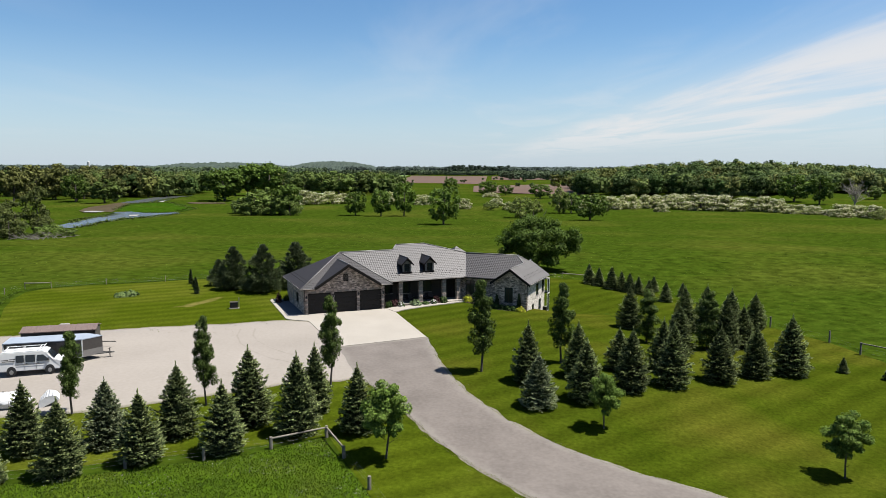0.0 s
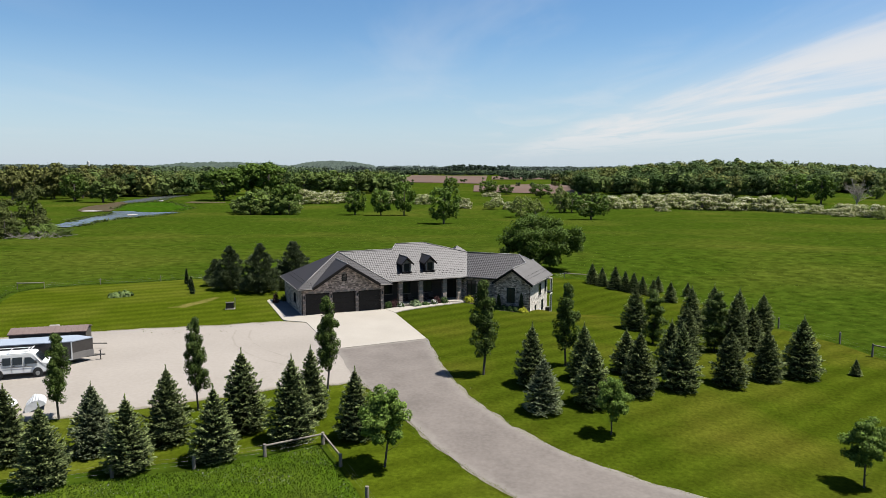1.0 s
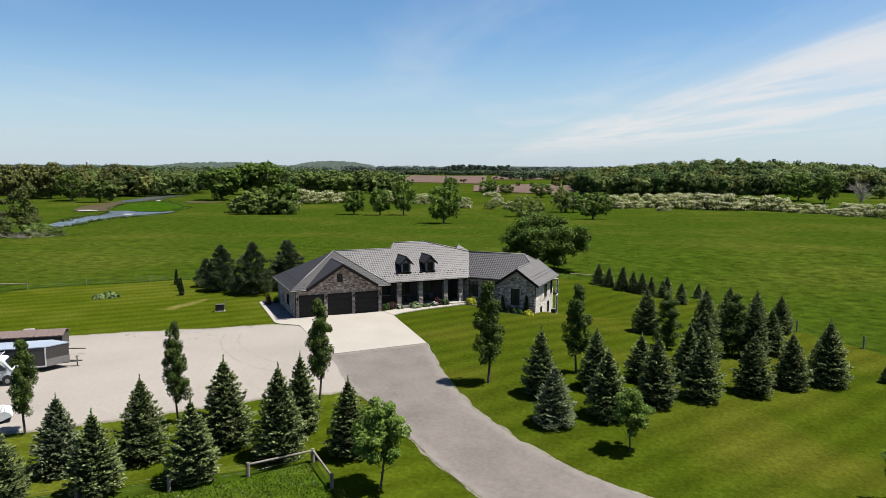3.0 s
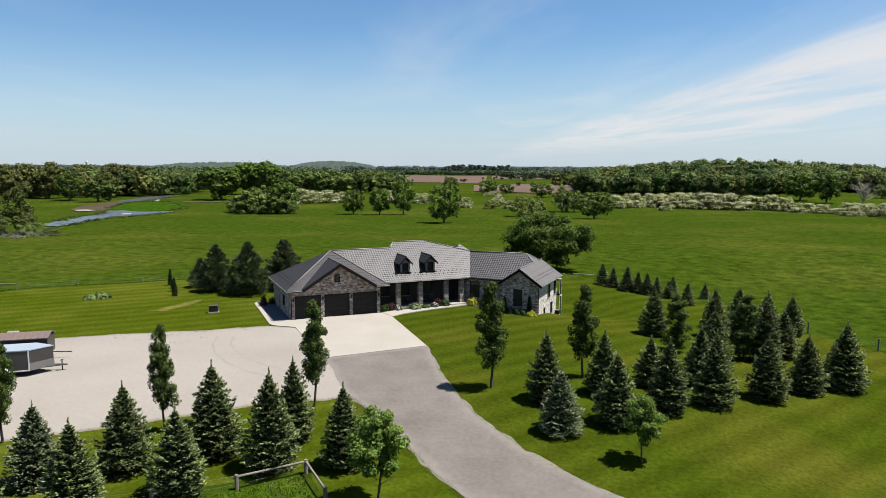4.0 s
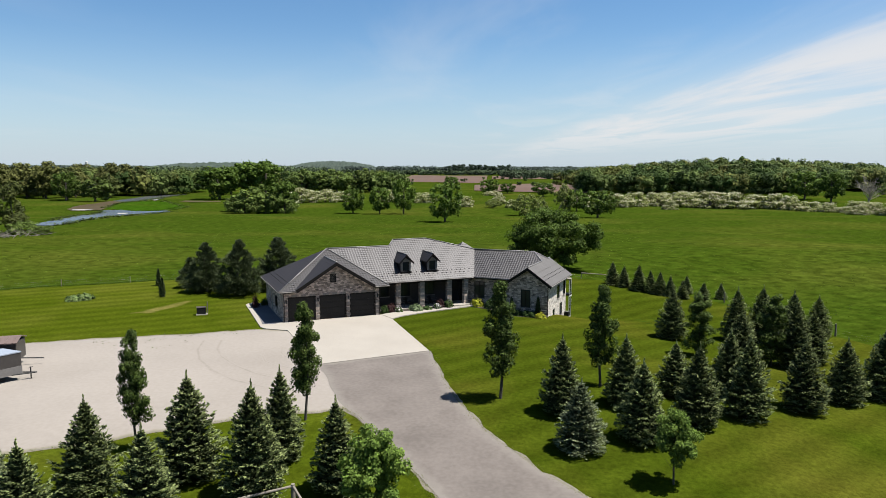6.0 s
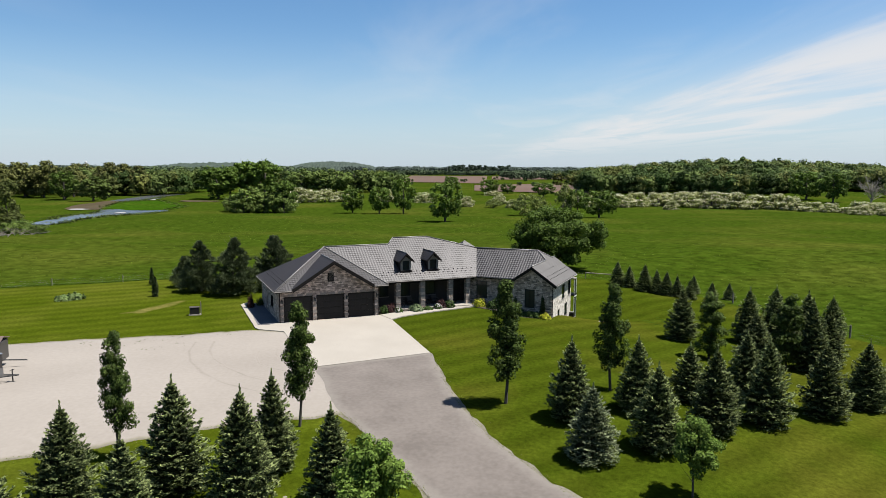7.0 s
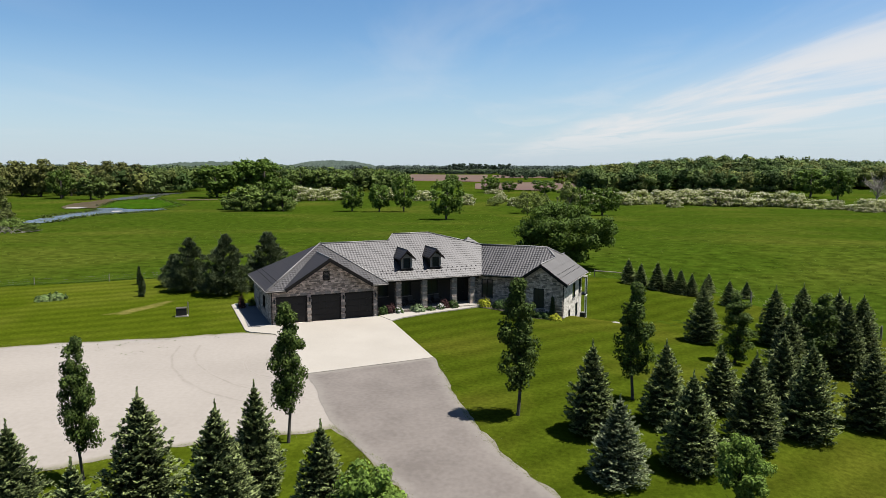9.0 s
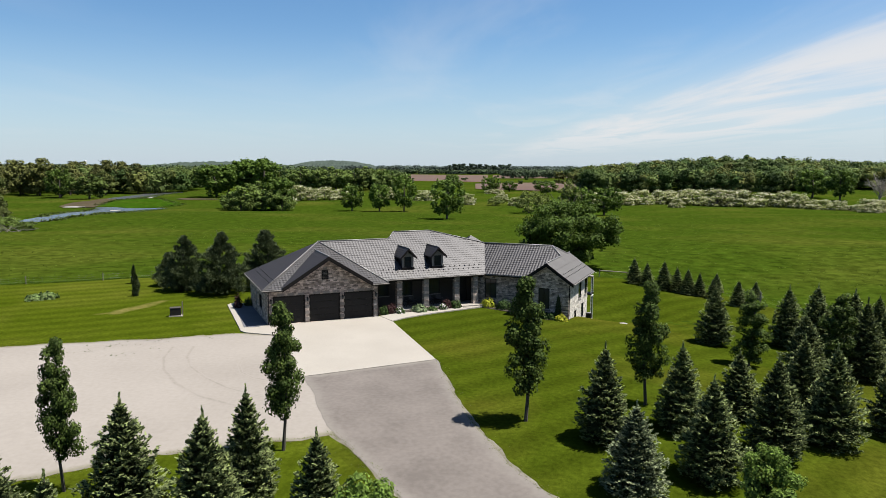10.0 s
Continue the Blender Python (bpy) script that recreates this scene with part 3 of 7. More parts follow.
def cap(fr, a, b, r=0.09, mat=None):
    """A rounded ridge or hip cap."""
    bm = bmesh.new()
    rod(bm, Vector(a) + Vector((0, 0, 0.07)), Vector(b) + Vector((0, 0, 0.07)), r, r, 8)
    return part("ridge_cap", bm, mat or RIDGE_CAP, house, "", fr, True)


# roof over the garage and the main part
PK = (-4.3, 6.2, 6.85)
R1, R2, R3, T, PV = (3.2, 6.2, 6.85), (4.06, 7.1, 7.48), (8.3, 7.1, 7.48), (14.0, 5.1, 6.1), (12.1, 1.2, EAVE)
roof_plane("roof", MF, [(-10.95, 11.2, EAVE), (-10.95, -0.55, EAVE), PK], 0, "dark metal tiles of the garage's side slope")
GC, GH, GA = -4.95, 4.25, 6.15
gv0 = (GA - EAVE - 0.12) / 0.5185 - 0.55
GT = (GC, gv0, EAVE + 0.5185 * (gv0 + 0.55))
roof_plane("roof", MF, [(-10.95, -0.55, EAVE), (GC - GH, -0.55, EAVE), GT, PK], 0, "dark metal tile roof beside the garage gable")
roof_plane("roof", MF, [(GC + GH, -0.55, EAVE), (0.9, -0.55, EAVE), PK, GT], 0, "dark metal tile roof beside the garage gable")
roof_plane("roof", MF, [(0.9, -0.55, EAVE), (0.9, 1.2, EAVE), PK], 0)
roof_plane("roof", MF, [(0.9, 1.2, EAVE), (3.2, 1.2, EAVE), R1, PK], 0, "dark metal tile roof beside the garage")
roof_plane("roof", MF, [(3.2, 1.2, EAVE), PV, T, R3, R2, R1], 0, "dark metal tile roof over the porch")
roof_plane("roof", MF, [(3.2, 11.2, EAVE), (-10.95, 11.2, EAVE), PK, R1], 0)
roof_plane("roof", MF, [(14.2, 13.0, EAVE), (3.2, 13.0, EAVE), R2, R3], 0)
for tri in (((3.2, 13.0, EAVE), R1, R2), ((15.6, 8.0, EAVE), (14.2, 13.0, EAVE), R3), ((15.6, 8.0, EAVE), R3, T)):
    bm = bmesh.new()
    prism(bm, [Vector(q) - Vector((0, 0, 0.03)) for q in tri], 0.14)
    bmesh.ops.recalc_face_normals(bm, faces=bm.faces)
    part("rear_roof", bm, ROOF, house, "", MF)
for a, b in ((PK, R1), (R1, R2), (R2, R3), (R3, T), ((-10.95, -0.55, EAVE), PK), ((0.9, -0.55, EAVE), PK)):
    cap(MF, a, b, 0.06)
roof_plane("roof", MF, [(12.4, 8.2, 4.3), (18.0, 8.2, 4.3), (15.2, 11.2, 6.42)], 0, "dark metal tile roof over the back of the house")
for tri in (((18.0, 8.2, 4.3), (18.0, 14.0, 4.3), (15.2, 11.2, 6.42)), ((18.0, 14.0, 4.3), (12.4, 14.0, 4.3), (15.2, 11.2, 6.42)), ((12.4, 14.0, 4.3), (12.4, 8.2, 4.3), (15.2, 11.2, 6.42))):
    bm = bmesh.new()
    prism(bm, [Vector(q) - Vector((0, 0, 0.03)) for q in tri], 0.14)
    bmesh.ops.recalc_face_normals(bm, faces=bm.faces)
    part("rear_roof", bm, ROOF, house, "", MF)
# garage gable
roof_plane("gable_roof", MF, [(GC - GH, 2.0, EAVE + 0.15), (GC - GH, -0.75, EAVE + 0.15), (GC, -0.75, GA + 0.02), (GC, gv0, GA + 0.02)], 0)
roof_plane("gable_roof", MF, [(GC + GH, -0.75, EAVE + 0.15), (GC + GH, 1.0, EAVE + 0.15), (GC, gv0, GA + 0.02), (GC, -0.75, GA + 0.02)], 0)
cap(MF, (GC, -0.75, GA), (GC, gv0, GA), 0.08)
for sgn in (-1, 1):
    bm = bmesh.new()
    prism(bm, [(GC, -0.80, GA + 0.05), (GC, -0.72, GA + 0.05), (GC + sgn * GH, -0.72, EAVE + 0.18), (GC + sgn * GH, -0.80, EAVE + 0.18)], 0.38)
    bmesh.ops.recalc_face_normals(bm, faces=bm.faces)
    part("bargeboard", bm, TRIM, house, "dark brown bargeboard", MF)
# roof of the wing
PW = WF.inverted() @ (MF @ Vector(PV))
TW = WF.inverted() @ (MF @ Vector(T))
WR, WZ = 6.85, 6.1
roof_plane("roof", WF, [(PW.x, PW.y, EAVE), (-4.85, PW.y, EAVE), (-2.15, 5.45, 5.22), (-3.45, WR, WZ), (TW.x, TW.y, WZ)], 0, "dark metal tile roof of the wing")
roof_plane("gable_roof", WF, [(-4.85, 2.7, EAVE), (-4.85, -0.45, EAVE), (-2.15, -0.45, 5.22), (-2.15, 5.45, 5.22)], 0)
roof_plane("roof", WF, [(0.55, -0.45, EAVE), (0.55, 9.33, EAVE), (-2.15, 9.33, 5.22), (-2.15, -0.45, 5.22)], 0, "smooth roof slope, its metal coloured lighter for the sun", tile=(0.45, 2.2), mat=SUNLIT_ROOF)
roof_plane("roof", WF, [(-2.15, 5.45, 5.22), (-2.15, 8.25, 5.22), (-3.45, WR, WZ)], 0, "", (0.45, 2.2), True, SUNLIT_ROOF)
roof_plane("roof", WF, [(-3.45, 11.0, EAVE), (-12.5, 11.0, EAVE), (TW.x - 0.5, WR, WZ), (-3.45, WR, WZ), (-2.15, 8.25, 5.22)], 0)
roof_plane("roof", WF, [(-4.85, 9.33, EAVE), (-4.85, 7.5, EAVE), (-2.15, 8.25, 5.22), (-2.15, 9.33, 5.22)], 0)
for a, b in (((TW.x, TW.y, WZ), (-3.45, WR, WZ)), ((-3.45, WR, WZ), (-2.15, 5.45, 5.22)), ((-3.45, WR, WZ), (-2.15, 8.25, 5.22)), ((-2.15, -0.45, 5.22), (-2.15, 5.45, 5.22)), ((-2.15, 8.25, 5.22), (-2.15, 9.33, 5.22)), ((-4.85, 2.72, EAVE), (-2.15, 5.45, 5.22))):
    cap(WF, a, b, 0.07)
for sgn, ue in ((-1, -4.85), (1, 0.55)):
    bm = bmesh.new()
    prism(bm, [(-2.15, -0.50, 5.26), (-2.15, -0.42, 5.26), (ue, -0.42, EAVE + 0.03), (ue, -0.50, EAVE + 0.03)], 0.34)
    bmesh.ops.recalc_face_normals(bm, faces=bm.faces)
    part("bargeboard", bm, TRIM, house, "dark brown bargeboard", WF)

# walls
DOORS = [(0.55, 3.36), (3.87, 6.68), (7.18, 9.96)]
_, m_front = wall("wall", MF, (-10.46, 0), (0.03, 0), -0.3, EAVE + 0.10, [(a, b, 0.06, 2.55) for a, b in DOORS] + [(5.02, 5.60, 3.0, 3.0)], gable=(1.35, 9.65, 5.5, 5.98), label="grey and brown split-stone garage front")
_, m_side = wall("wall", MF, (-10.46, 10.3), (-10.46, 0.26), -0.3, EAVE + 0.1, [(3.0, 3.95, 0.10, 2.15), (5.6, 6.9, 1.0, 2.25)])
wall("wall", MF, (0.03, 0.26), (0.03, 3.6), -0.3, EAVE + 0.1)
wall("wall", MF, (3.0, 10.9), (-10.45, 10.9), -0.3, EAVE)
_, m_porch = wall("wall", MF, (0.3, 3.6), (12.9, 3.6), -0.3, EAVE + 1.5, [(1.0, 2.0, 1.3, 2.75), (3.2, 4.6, 1.2, 2.75), (6.2, 7.7, 1.2, 2.75), (9.75, 10.9, 0.20, 2.75)], SHADED_SIDING, label="brown porch wall, its colour darkened for the shade")
wall("wall", MF, (14.0, 12.4), (3.3, 12.4), -0.3, EAVE)
_, m_conn = wall("wall", WF, (-11.2, 3.35), (-4.1, 3.35), -0.5, EAVE + 0.2, [(1.47, 2.75, 0.75, 2.77)])
_, m_wing = wall("wall", WF, (-4.35, 0), (0, 0), -0.6, EAVE + 0.1, [(1.38, 2.47, 0.75, 2.75)], gable=(0.0, 4.35, 2.2, 5.0), label="shaded stone gable end of the wing")
_, m_right = wall("wall", WF, (0, 0.26), (0, 8.9), -2.8, EAVE + 0.1, [(2.4, 3.2, -1.2, 0.2), (5.6, 6.7, -1.1, 0.35), (4.2, 5.4, 1.1, 2.7), (7.2, 8.2, 1.1, 2.8)], PALE_VENEER, label="sunlit pale stone side wall over the walk-out")
wall("wall", WF, (-4.35, 3.6), (-4.35, 0.26), -0.5, EAVE + 0.1)
wall("wall", WF, (0, 8.9), (-12, 10.6), -2.8, EAVE)

# doors and windows
for a, b in DOORS:
    door = None
    for i in range(4):
        bm = bmesh.new()
        z0 = 0.07 + i * 0.615
        box(bm, a + 0.02, b - 0.02, 0.12, 0.16, z0, z0 + 0.605, 0.008)
        for j in range(4):
            w = (b - a - 0.2) / 4
            box(bm, a + 0.12 + j * w, a + 0.04 + (j + 1) * w, 0.105, 0.13, z0 + 0.1, z0 + 0.5, 0.01)
        if door is None:
            door = part("garage_door", bm, DOOR_PAINT, house, "dark brown sectional garage door, closed", m_front)
        else:
            part("panel", bm, DOOR_PAINT, door, "", m_front)
    bm = bmesh.new()
    fill(bm, a - 0.08, b + 0.08, 0.0, 2.66, -0.015, 0.12, [(a + 0.01, b - 0.01, -1, 2.54)])
    part("door_surround", bm, TRIM, door, "dark door surround", m_front)
window(m_side, 5.6, 6.9, 1.0, 2.25, 2)
window(m_porch, 1.0, 2.0, 1.3, 2.75)
window(m_porch, 3.2, 4.6, 1.2, 2.75, 2)
window(m_porch, 6.2, 7.7, 1.2, 2.75, 2)
window(m_conn, 1.47, 2.75, 0.75, 2.77, 2, 2.25)
window(m_wing, 1.38, 2.47, 0.75, 2.75, 2)
for a, b, c, d in ((2.4, 3.2, -1.2, 0.2), (5.6, 6.7, -1.1, 0.35), (4.2, 5.4, 1.1, 2.7), (7.2, 8.2, 1.1, 2.8)):
    window(m_right, a, b, c, d, 1)


def hinged_door(m, a, b, z0, z1, mat, label):
    bm = bmesh.new()
    box(bm, a, b, 0.06, 0.11, z0, z1, 0.006)
    d = part("door", bm, mat, house, label, m)
    for lo, hi in ((z0 + 0.15, z0 + 0.95), (z0 + 1.1, z1 - 0.15)):
        bm = bmesh.new()
        box(bm, a + 0.15, b - 0.15, 0.045, 0.07, lo, hi, 0.012)
        part("door_panel", bm, mat, d, "", m)
    bm = bmesh.new()
    rod(bm, (b - 0.1, 0.03, z0 + 1.0), (b - 0.1, 0.06, z0 + 1.0), 0.02)
    ball(bm, (b - 0.1, 0.0, z0 + 1.0), 0.035)
    part("door_handle", bm, RIDGE_CAP, d, "metal door handle", m)


hinged_door(m_porch, 9.8, 10.85, 0.20, 2.7, DOOR_PAINT, "dark front door under the porch")
hinged_door(m_side, 3.02, 3.93, 0.10, 2.12, SIDING, "brown side door of the garage")
# louvre in the garage gable
bm = bmesh.new()
fill(bm, 5.0, 5.62, 3.98, 4.88, -0.05, 0.0, [(5.08, 5.54, 4.06, 4.80)])
vent = part("gable_vent", bm, TRIM, house, "dark gable vent", m_front)
for i in range(6):
    bm = bmesh.new()
    box(bm, 5.08, 5.54, -0.03, -0.005, 4.07 + i * 0.122, 4.16 + i * 0.122)
    part("slat", bm, DOOR_PAINT, vent, "", m_front)
bm = bmesh.new()
box(bm, 5.1, 5.5, -0.05, 0.03, 4.9, 5.12, 0.01)
part("keystone", bm, LIGHT_STONE, house, "pale keystone", m_front)
# lintel course over the garage doors and corner quoins
for a, b in DOORS:
    n = 9
    for i in range(n):
        bm = bmesh.new()
        box(bm, a + (b - a) * i / n + 0.008, a + (b - a) * (i + 1) / n - 0.008, -0.022, 0.05, 2.67, 2.90, 0.006)
        part("lintel_stone", bm, LIGHT_STONE if i % 3 else STONE, house, "", m_front)
for a in (0.06, 3.40, 6.72, 10.0):
    for i in range(9):
        bm = bmesh.new()
        w = 0.44 if i % 2 else 0.38
        box(bm, a + 0.0, a + w, -0.03, 0.05, 0.02 + i * 0.285, 0.02 + i * 0.285 + 0.272, 0.012)
        part("quoin", bm, LIGHT_STONE if i % 2 else STONE, house, "", m_front)

# porch
bm = bmesh.new()
prism(bm, [(0.3, 1.45, 0.18), (11.9, 1.45, 0.18), (12.9, 3.58, 0.18), (0.3, 3.58, 0.18)], 0.4)
part("porch_floor", bm, CONCRETE, house, "concrete porch floor in shade", MF)
for u in (2.75, 5.63, 9.04, 11.18):
    bm = bmesh.new()
    box(bm, u - 0.26, u + 0.26, 1.45, 1.97, 0.0, 3.15, 0.015)
    box(bm, u - 0.31, u + 0.31, 1.40, 2.02, 0.0, 0.35, 0.015)
    c = part("porch_column", bm, STONE, house, "square split-stone porch column", MF)
    for i in range(11):
        bm = bmesh.new()
        o = 0.012 if i % 2 else 0.022
        box(bm, u - 0.26 - o, u + 0.26 + o, 1.45 - o, 1.97 + o, 0.38 + i * 0.25, 0.38 + i * 0.25 + 0.235, 0.012)
        part("column_stone", bm, LIGHT_STONE if (i * 7 + int(u * 3)) % 3 else STONE, c, "", MF)
bm = bmesh.new()
box(bm, 0.3, 12.0, 1.5, 1.75, 3.0, 3.32)
part("porch_beam", bm, TRIM, house, "dark porch beam", MF)

# dormers
for c in (3.93, 7.2):
    v0, z0, ze, za, hw, wide = 2.3, 4.05, 5.42, 6.20, 0.60, 0.86
    bm = bmesh.new()
    fill(bm, c - hw, c + hw, z0, ze, v0, v0 + 0.12, [(c - 0.37, c + 0.37, 4.36, 5.40)])
    tri = [[bm.verts.new(p) for p in ((c - hw, y, ze), (c + hw, y, ze), (c, y, ze + hw * 0.80))] for y in (v0, v0 + 0.12)]
    bm.faces.new(tri[0])
    bm.faces.new(tri[1][::-1])
    dm = part("dormer", bm, SIDING, house, "small gabled roof dormer with taupe siding", MF)
    for sg in (-1, 1):
        bm = bmesh.new()
        v1 = 1.2 + (ze - EAVE) / 0.7
        pts = [(c + sg * hw, v0, z0 - 0.1), (c + sg * hw, v0, ze), (c + sg * hw, v1, ze)]
        a = [bm.verts.new(p) for p in pts]
        b = [bm.verts.new((p[0] - sg * 0.08, p[1], p[2])) for p in pts]
        bm.faces.new(a)
        bm.faces.new(b[::-1])
        for k2 in range(3):
            bm.faces.new((a[k2], b[k2], b[(k2 + 1) % 3], a[(k2 + 1) % 3]))
        bmesh.ops.recalc_face_normals(bm, faces=bm.faces)
        # cheeks take the near-black door paint: their shade is put into the colour
        part("dormer_cheek", bm, DOOR_PAINT, dm, "dormer side coloured dark for the shade on it", MF)
        bm = bmesh.new()
        vr, ve, zl = 1.2 + (za - EAVE) / 0.7, 1.2 + (ze - 0.06 - EAVE) / 0.7, ze - 0.06
        prism(bm, [(c, v0 - 0.32, za + 0.06), (c + sg * wide, v0 - 0.32, zl), (c + sg * wide, ve, zl), (c, vr, za + 0.06)], 0.10)
        bmesh.ops.recalc_face_normals(bm, faces=bm.faces)
        part("dormer_roof", bm, ROOF, dm, "dark metal dormer roof slope", MF)
        for j in range(5):
            bm = bmesh.new()
            f = (j + 0.5) / 5
            w0 = Vector((c, v0 - 0.31, za + 0.07)).lerp(Vector((c + sg * wide, v0 - 0.31, zl + 0.01)), f)
            w1 = Vector((c, vr, za + 0.07)).lerp(Vector((c + sg * wide, ve, zl + 0.01)), f)
            rod(bm, w0, w1, 0.016, 0.016, 5)
            part("roof_rib", bm, ROOF, dm, "", MF)
        bm = bmesh.new()
        prism(bm, [(c, v0 - 0.37, za + 0.09), (c, v0 - 0.30, za + 0.09), (c + sg * (wide + 0.03), v0 - 0.30, zl), (c + sg * (wide + 0.03), v0 - 0.37, zl)], 0.22)
        bmesh.ops.recalc_face_normals(bm, faces=bm.faces)
        part("bargeboard", bm, TRIM, dm, "dark brown bargeboard", MF)
        bm = bmesh.new()
        box(bm, c + sg * (hw - 0.10), c + sg * (hw + 0.012), v0 - 0.025, v0 + 0.01, z0 + 0.1, ze)
        part("corner_board", bm, LIGHT_STONE, dm, "pale corner board", MF)
    window(MF @ Matrix.Translation((0, v0, 0)), c - 0.37, c + 0.37, 4.36, 5.40, 1, 4.9, False)
    bm = bmesh.new()
    box(bm, c - 0.66, c + 0.66, v0 - 0.12, v0, 4.10, 4.34, 0.01)
    part("dormer_sill", bm, TRIM, dm, "dark apron under the dormer", MF)
    bm = bmesh.new()
    rod(bm, (c, v0 - 0.34, za + 0.08), (c, vr, za + 0.08), 0.05)
    part("ridge_cap", bm, ROOF, dm, "", MF)

# gutters and downpipes
for fr, a, b in ((MF, (-11.02, -0.62, 3.30), (-11.02, 11.0, 3.30)), (MF, (-11.02, -0.62, 3.30), (-9.0, -0.62, 3.30)), (MF, (-0.8, -0.62, 3.30), (0.95, -0.62, 3.30)), (MF, (0.97, 1.13, 3.30), (12.0, 1.13, 3.30)), (WF, (-9.4, 2.62, 3.30), (-4.9, 2.62, 3.30)), (WF, (0.62, -0.45, 3.30), (0.62, 9.33, 3.30))):
    bm = bmesh.new()
    rod(bm, a, b, 0.05, 0.05, 8)
    part("gutter", bm, SIDING, house, "taupe metal gutter", fr)
for fr, a, z0 in ((MF, (0.0, -0.06), 0.05), (MF, (-10.4, -0.06), 0.05), (WF, (0.06, 0.1), -0.6)):
    bm = bmesh.new()
    rod(bm, (*a, z0), (*a, 3.1), 0.045, 0.045, 8)
    rod(bm, (*a, 3.1), (a[0] + 0.3, a[1] - 0.35, 3.3), 0.045, 0.045, 8)
    part("downpipe", bm, TRIM, house, "dark downpipe", fr)
# snow guards near the eaves
def guards(fr, p0, p1, up, n, rows=2):
    vs, fs = [], []
    p0, p1, up = Vector(p0), Vector(p1), Vector(up)
    for r in range(rows):
        for i in range(n):
            c = p0.lerp(p1, (i + 0.5 * r + 0.25) / n) + up * (0.9 + 0.45 * r) + Vector((0, 0, 0.09))
            e = (p1 - p0).normalized()
            o = len(vs)
            for dx, dz in ((-0.06, 0.0), (0.06, 0.0), (0.045, 0.05), (-0.045, 0.05)):
                vs.append(c + e * dx + Vector((0, 0, dz)))
            for dx, dz in ((-0.06, 0.0), (0.06, 0.0), (0.045, 0.015), (-0.045, 0.015)):
                vs.append(c + e * dx + up.normalized() * 0.09 + Vector((0, 0, dz)))
            fs += [(o, o + 1, o + 2, o + 3), (o + 4, o + 7, o + 6, o + 5), (o, o + 4, o + 5, o + 1), (o + 3, o + 2, o + 6, o + 7), (o, o + 3, o + 7, o + 4), (o + 1, o + 5, o + 6, o + 2)]
    return tagged(raw("snow_guard", vs, fs, TRIM, house, "rows of small dark snow guards", fr), kind="stuff")


guards(MF, (0.9, 1.2, EAVE), PV, (0, 0.8, 0.56), 20)
guards(MF, (-10.95, -0.55, EAVE), (-10.95, 10.5, EAVE), (0.85, 0, 0.45), 17)
guards(WF, (0.55, -0.2, EAVE), (0.55, 9.2, EAVE), (-0.8, 0, 0.55), 15)
guards(MF, (-2.4, -0.5, EAVE), (0.5, -0.5, EAVE), (0, 0.86, 0.45), 4, 1)
guards(MF, (-10.4, -0.5, EAVE), (-8.6, -0.5, EAVE), (0, 0.86, 0.45), 2, 1)
# lanterns on the piers
for u in (0.28, 3.62, 6.94, 10.2):
    bm = bmesh.new()
    box(bm, u - 0.06, u + 0.06, -0.06, 0.0, 2.25, 2.42, 0.005)
    rod(bm, (u, -0.05, 2.4), (u, -0.16, 2.48), 0.012)
    lan = part("wall_lantern", bm, TRIM, house, "black wall lantern beside the garage door", m_front)
    bm = bmesh.new()
    rod(bm, (u, -0.16, 2.06), (u, -0.16, 2.36), 0.06, 0.09, 6)
    part("lantern_glass", bm, GLASS, lan, "", m_front)
    bm = bmesh.new()
    rod(bm, (u, -0.16, 2.36), (u, -0.16, 2.48), 0.11, 0.01, 6)
    part("lantern_cap", bm, TRIM, lan, "", m_front)
# raised deck on the far side of the wing
deck = thing("deck", WF, "narrow glazed porch with white posts beside the wing", "porch")
bm = bmesh.new()
box(bm, -0.3, 0.42, 9.0, 10.2, 0.75, 0.92)
part("deck_floor", bm, TRIM, deck, "", WF)
for x, y in ((0.36, 9.1), (0.36, 10.1)):
    bm = bmesh.new()
    box(bm, x - 0.035, x + 0.035, y - 0.035, y + 0.035, -2.7, 2.75)
    part("post", bm, WHITE, deck, "white post", WF)
bm = bmesh.new()
box(bm, -0.3, 0.42, 8.95, 10.2, 2.72, 2.80, 0.02)
part("deck_roof", bm, LIGHT_STONE, deck, "pale canopy edge", WF)
for lo, hi in ((-2.35, 0.55), (1.0, 2.62)):
    bm = bmesh.new()
    box(bm, 0.335, 0.355, 9.14, 10.06, lo, hi)
    part("glass_panel", bm, GLASS, deck, "dark glass panel between white posts", WF)
bm = bmesh.new()
box(bm, -0.3, 0.45, 9.0, 10.2, -2.8, -2.42, 0.02)
part("base", bm, WHITE, deck, "white base slab", WF)
bm = bmesh.new()
box(bm, 0.33, 0.44, 9.05, 10.15, 0.58, 0.74, 0.02)
part("beam", bm, WHITE, deck, "white beam", WF)
for z in (1.35, 1.85):
    bm = bmesh.new()
    box(bm, 0.34, 0.38, 9.1, 10.1, z - 0.03, z + 0.03)
    part("rail", bm, TRIM, deck, "dark rail", WF)

# ---------- trees ----------
def rand_dirs(rng, n):
    v = rng.normal(size=(n, 3))
    return v / np.linalg.norm(v, axis=1)[:, None]


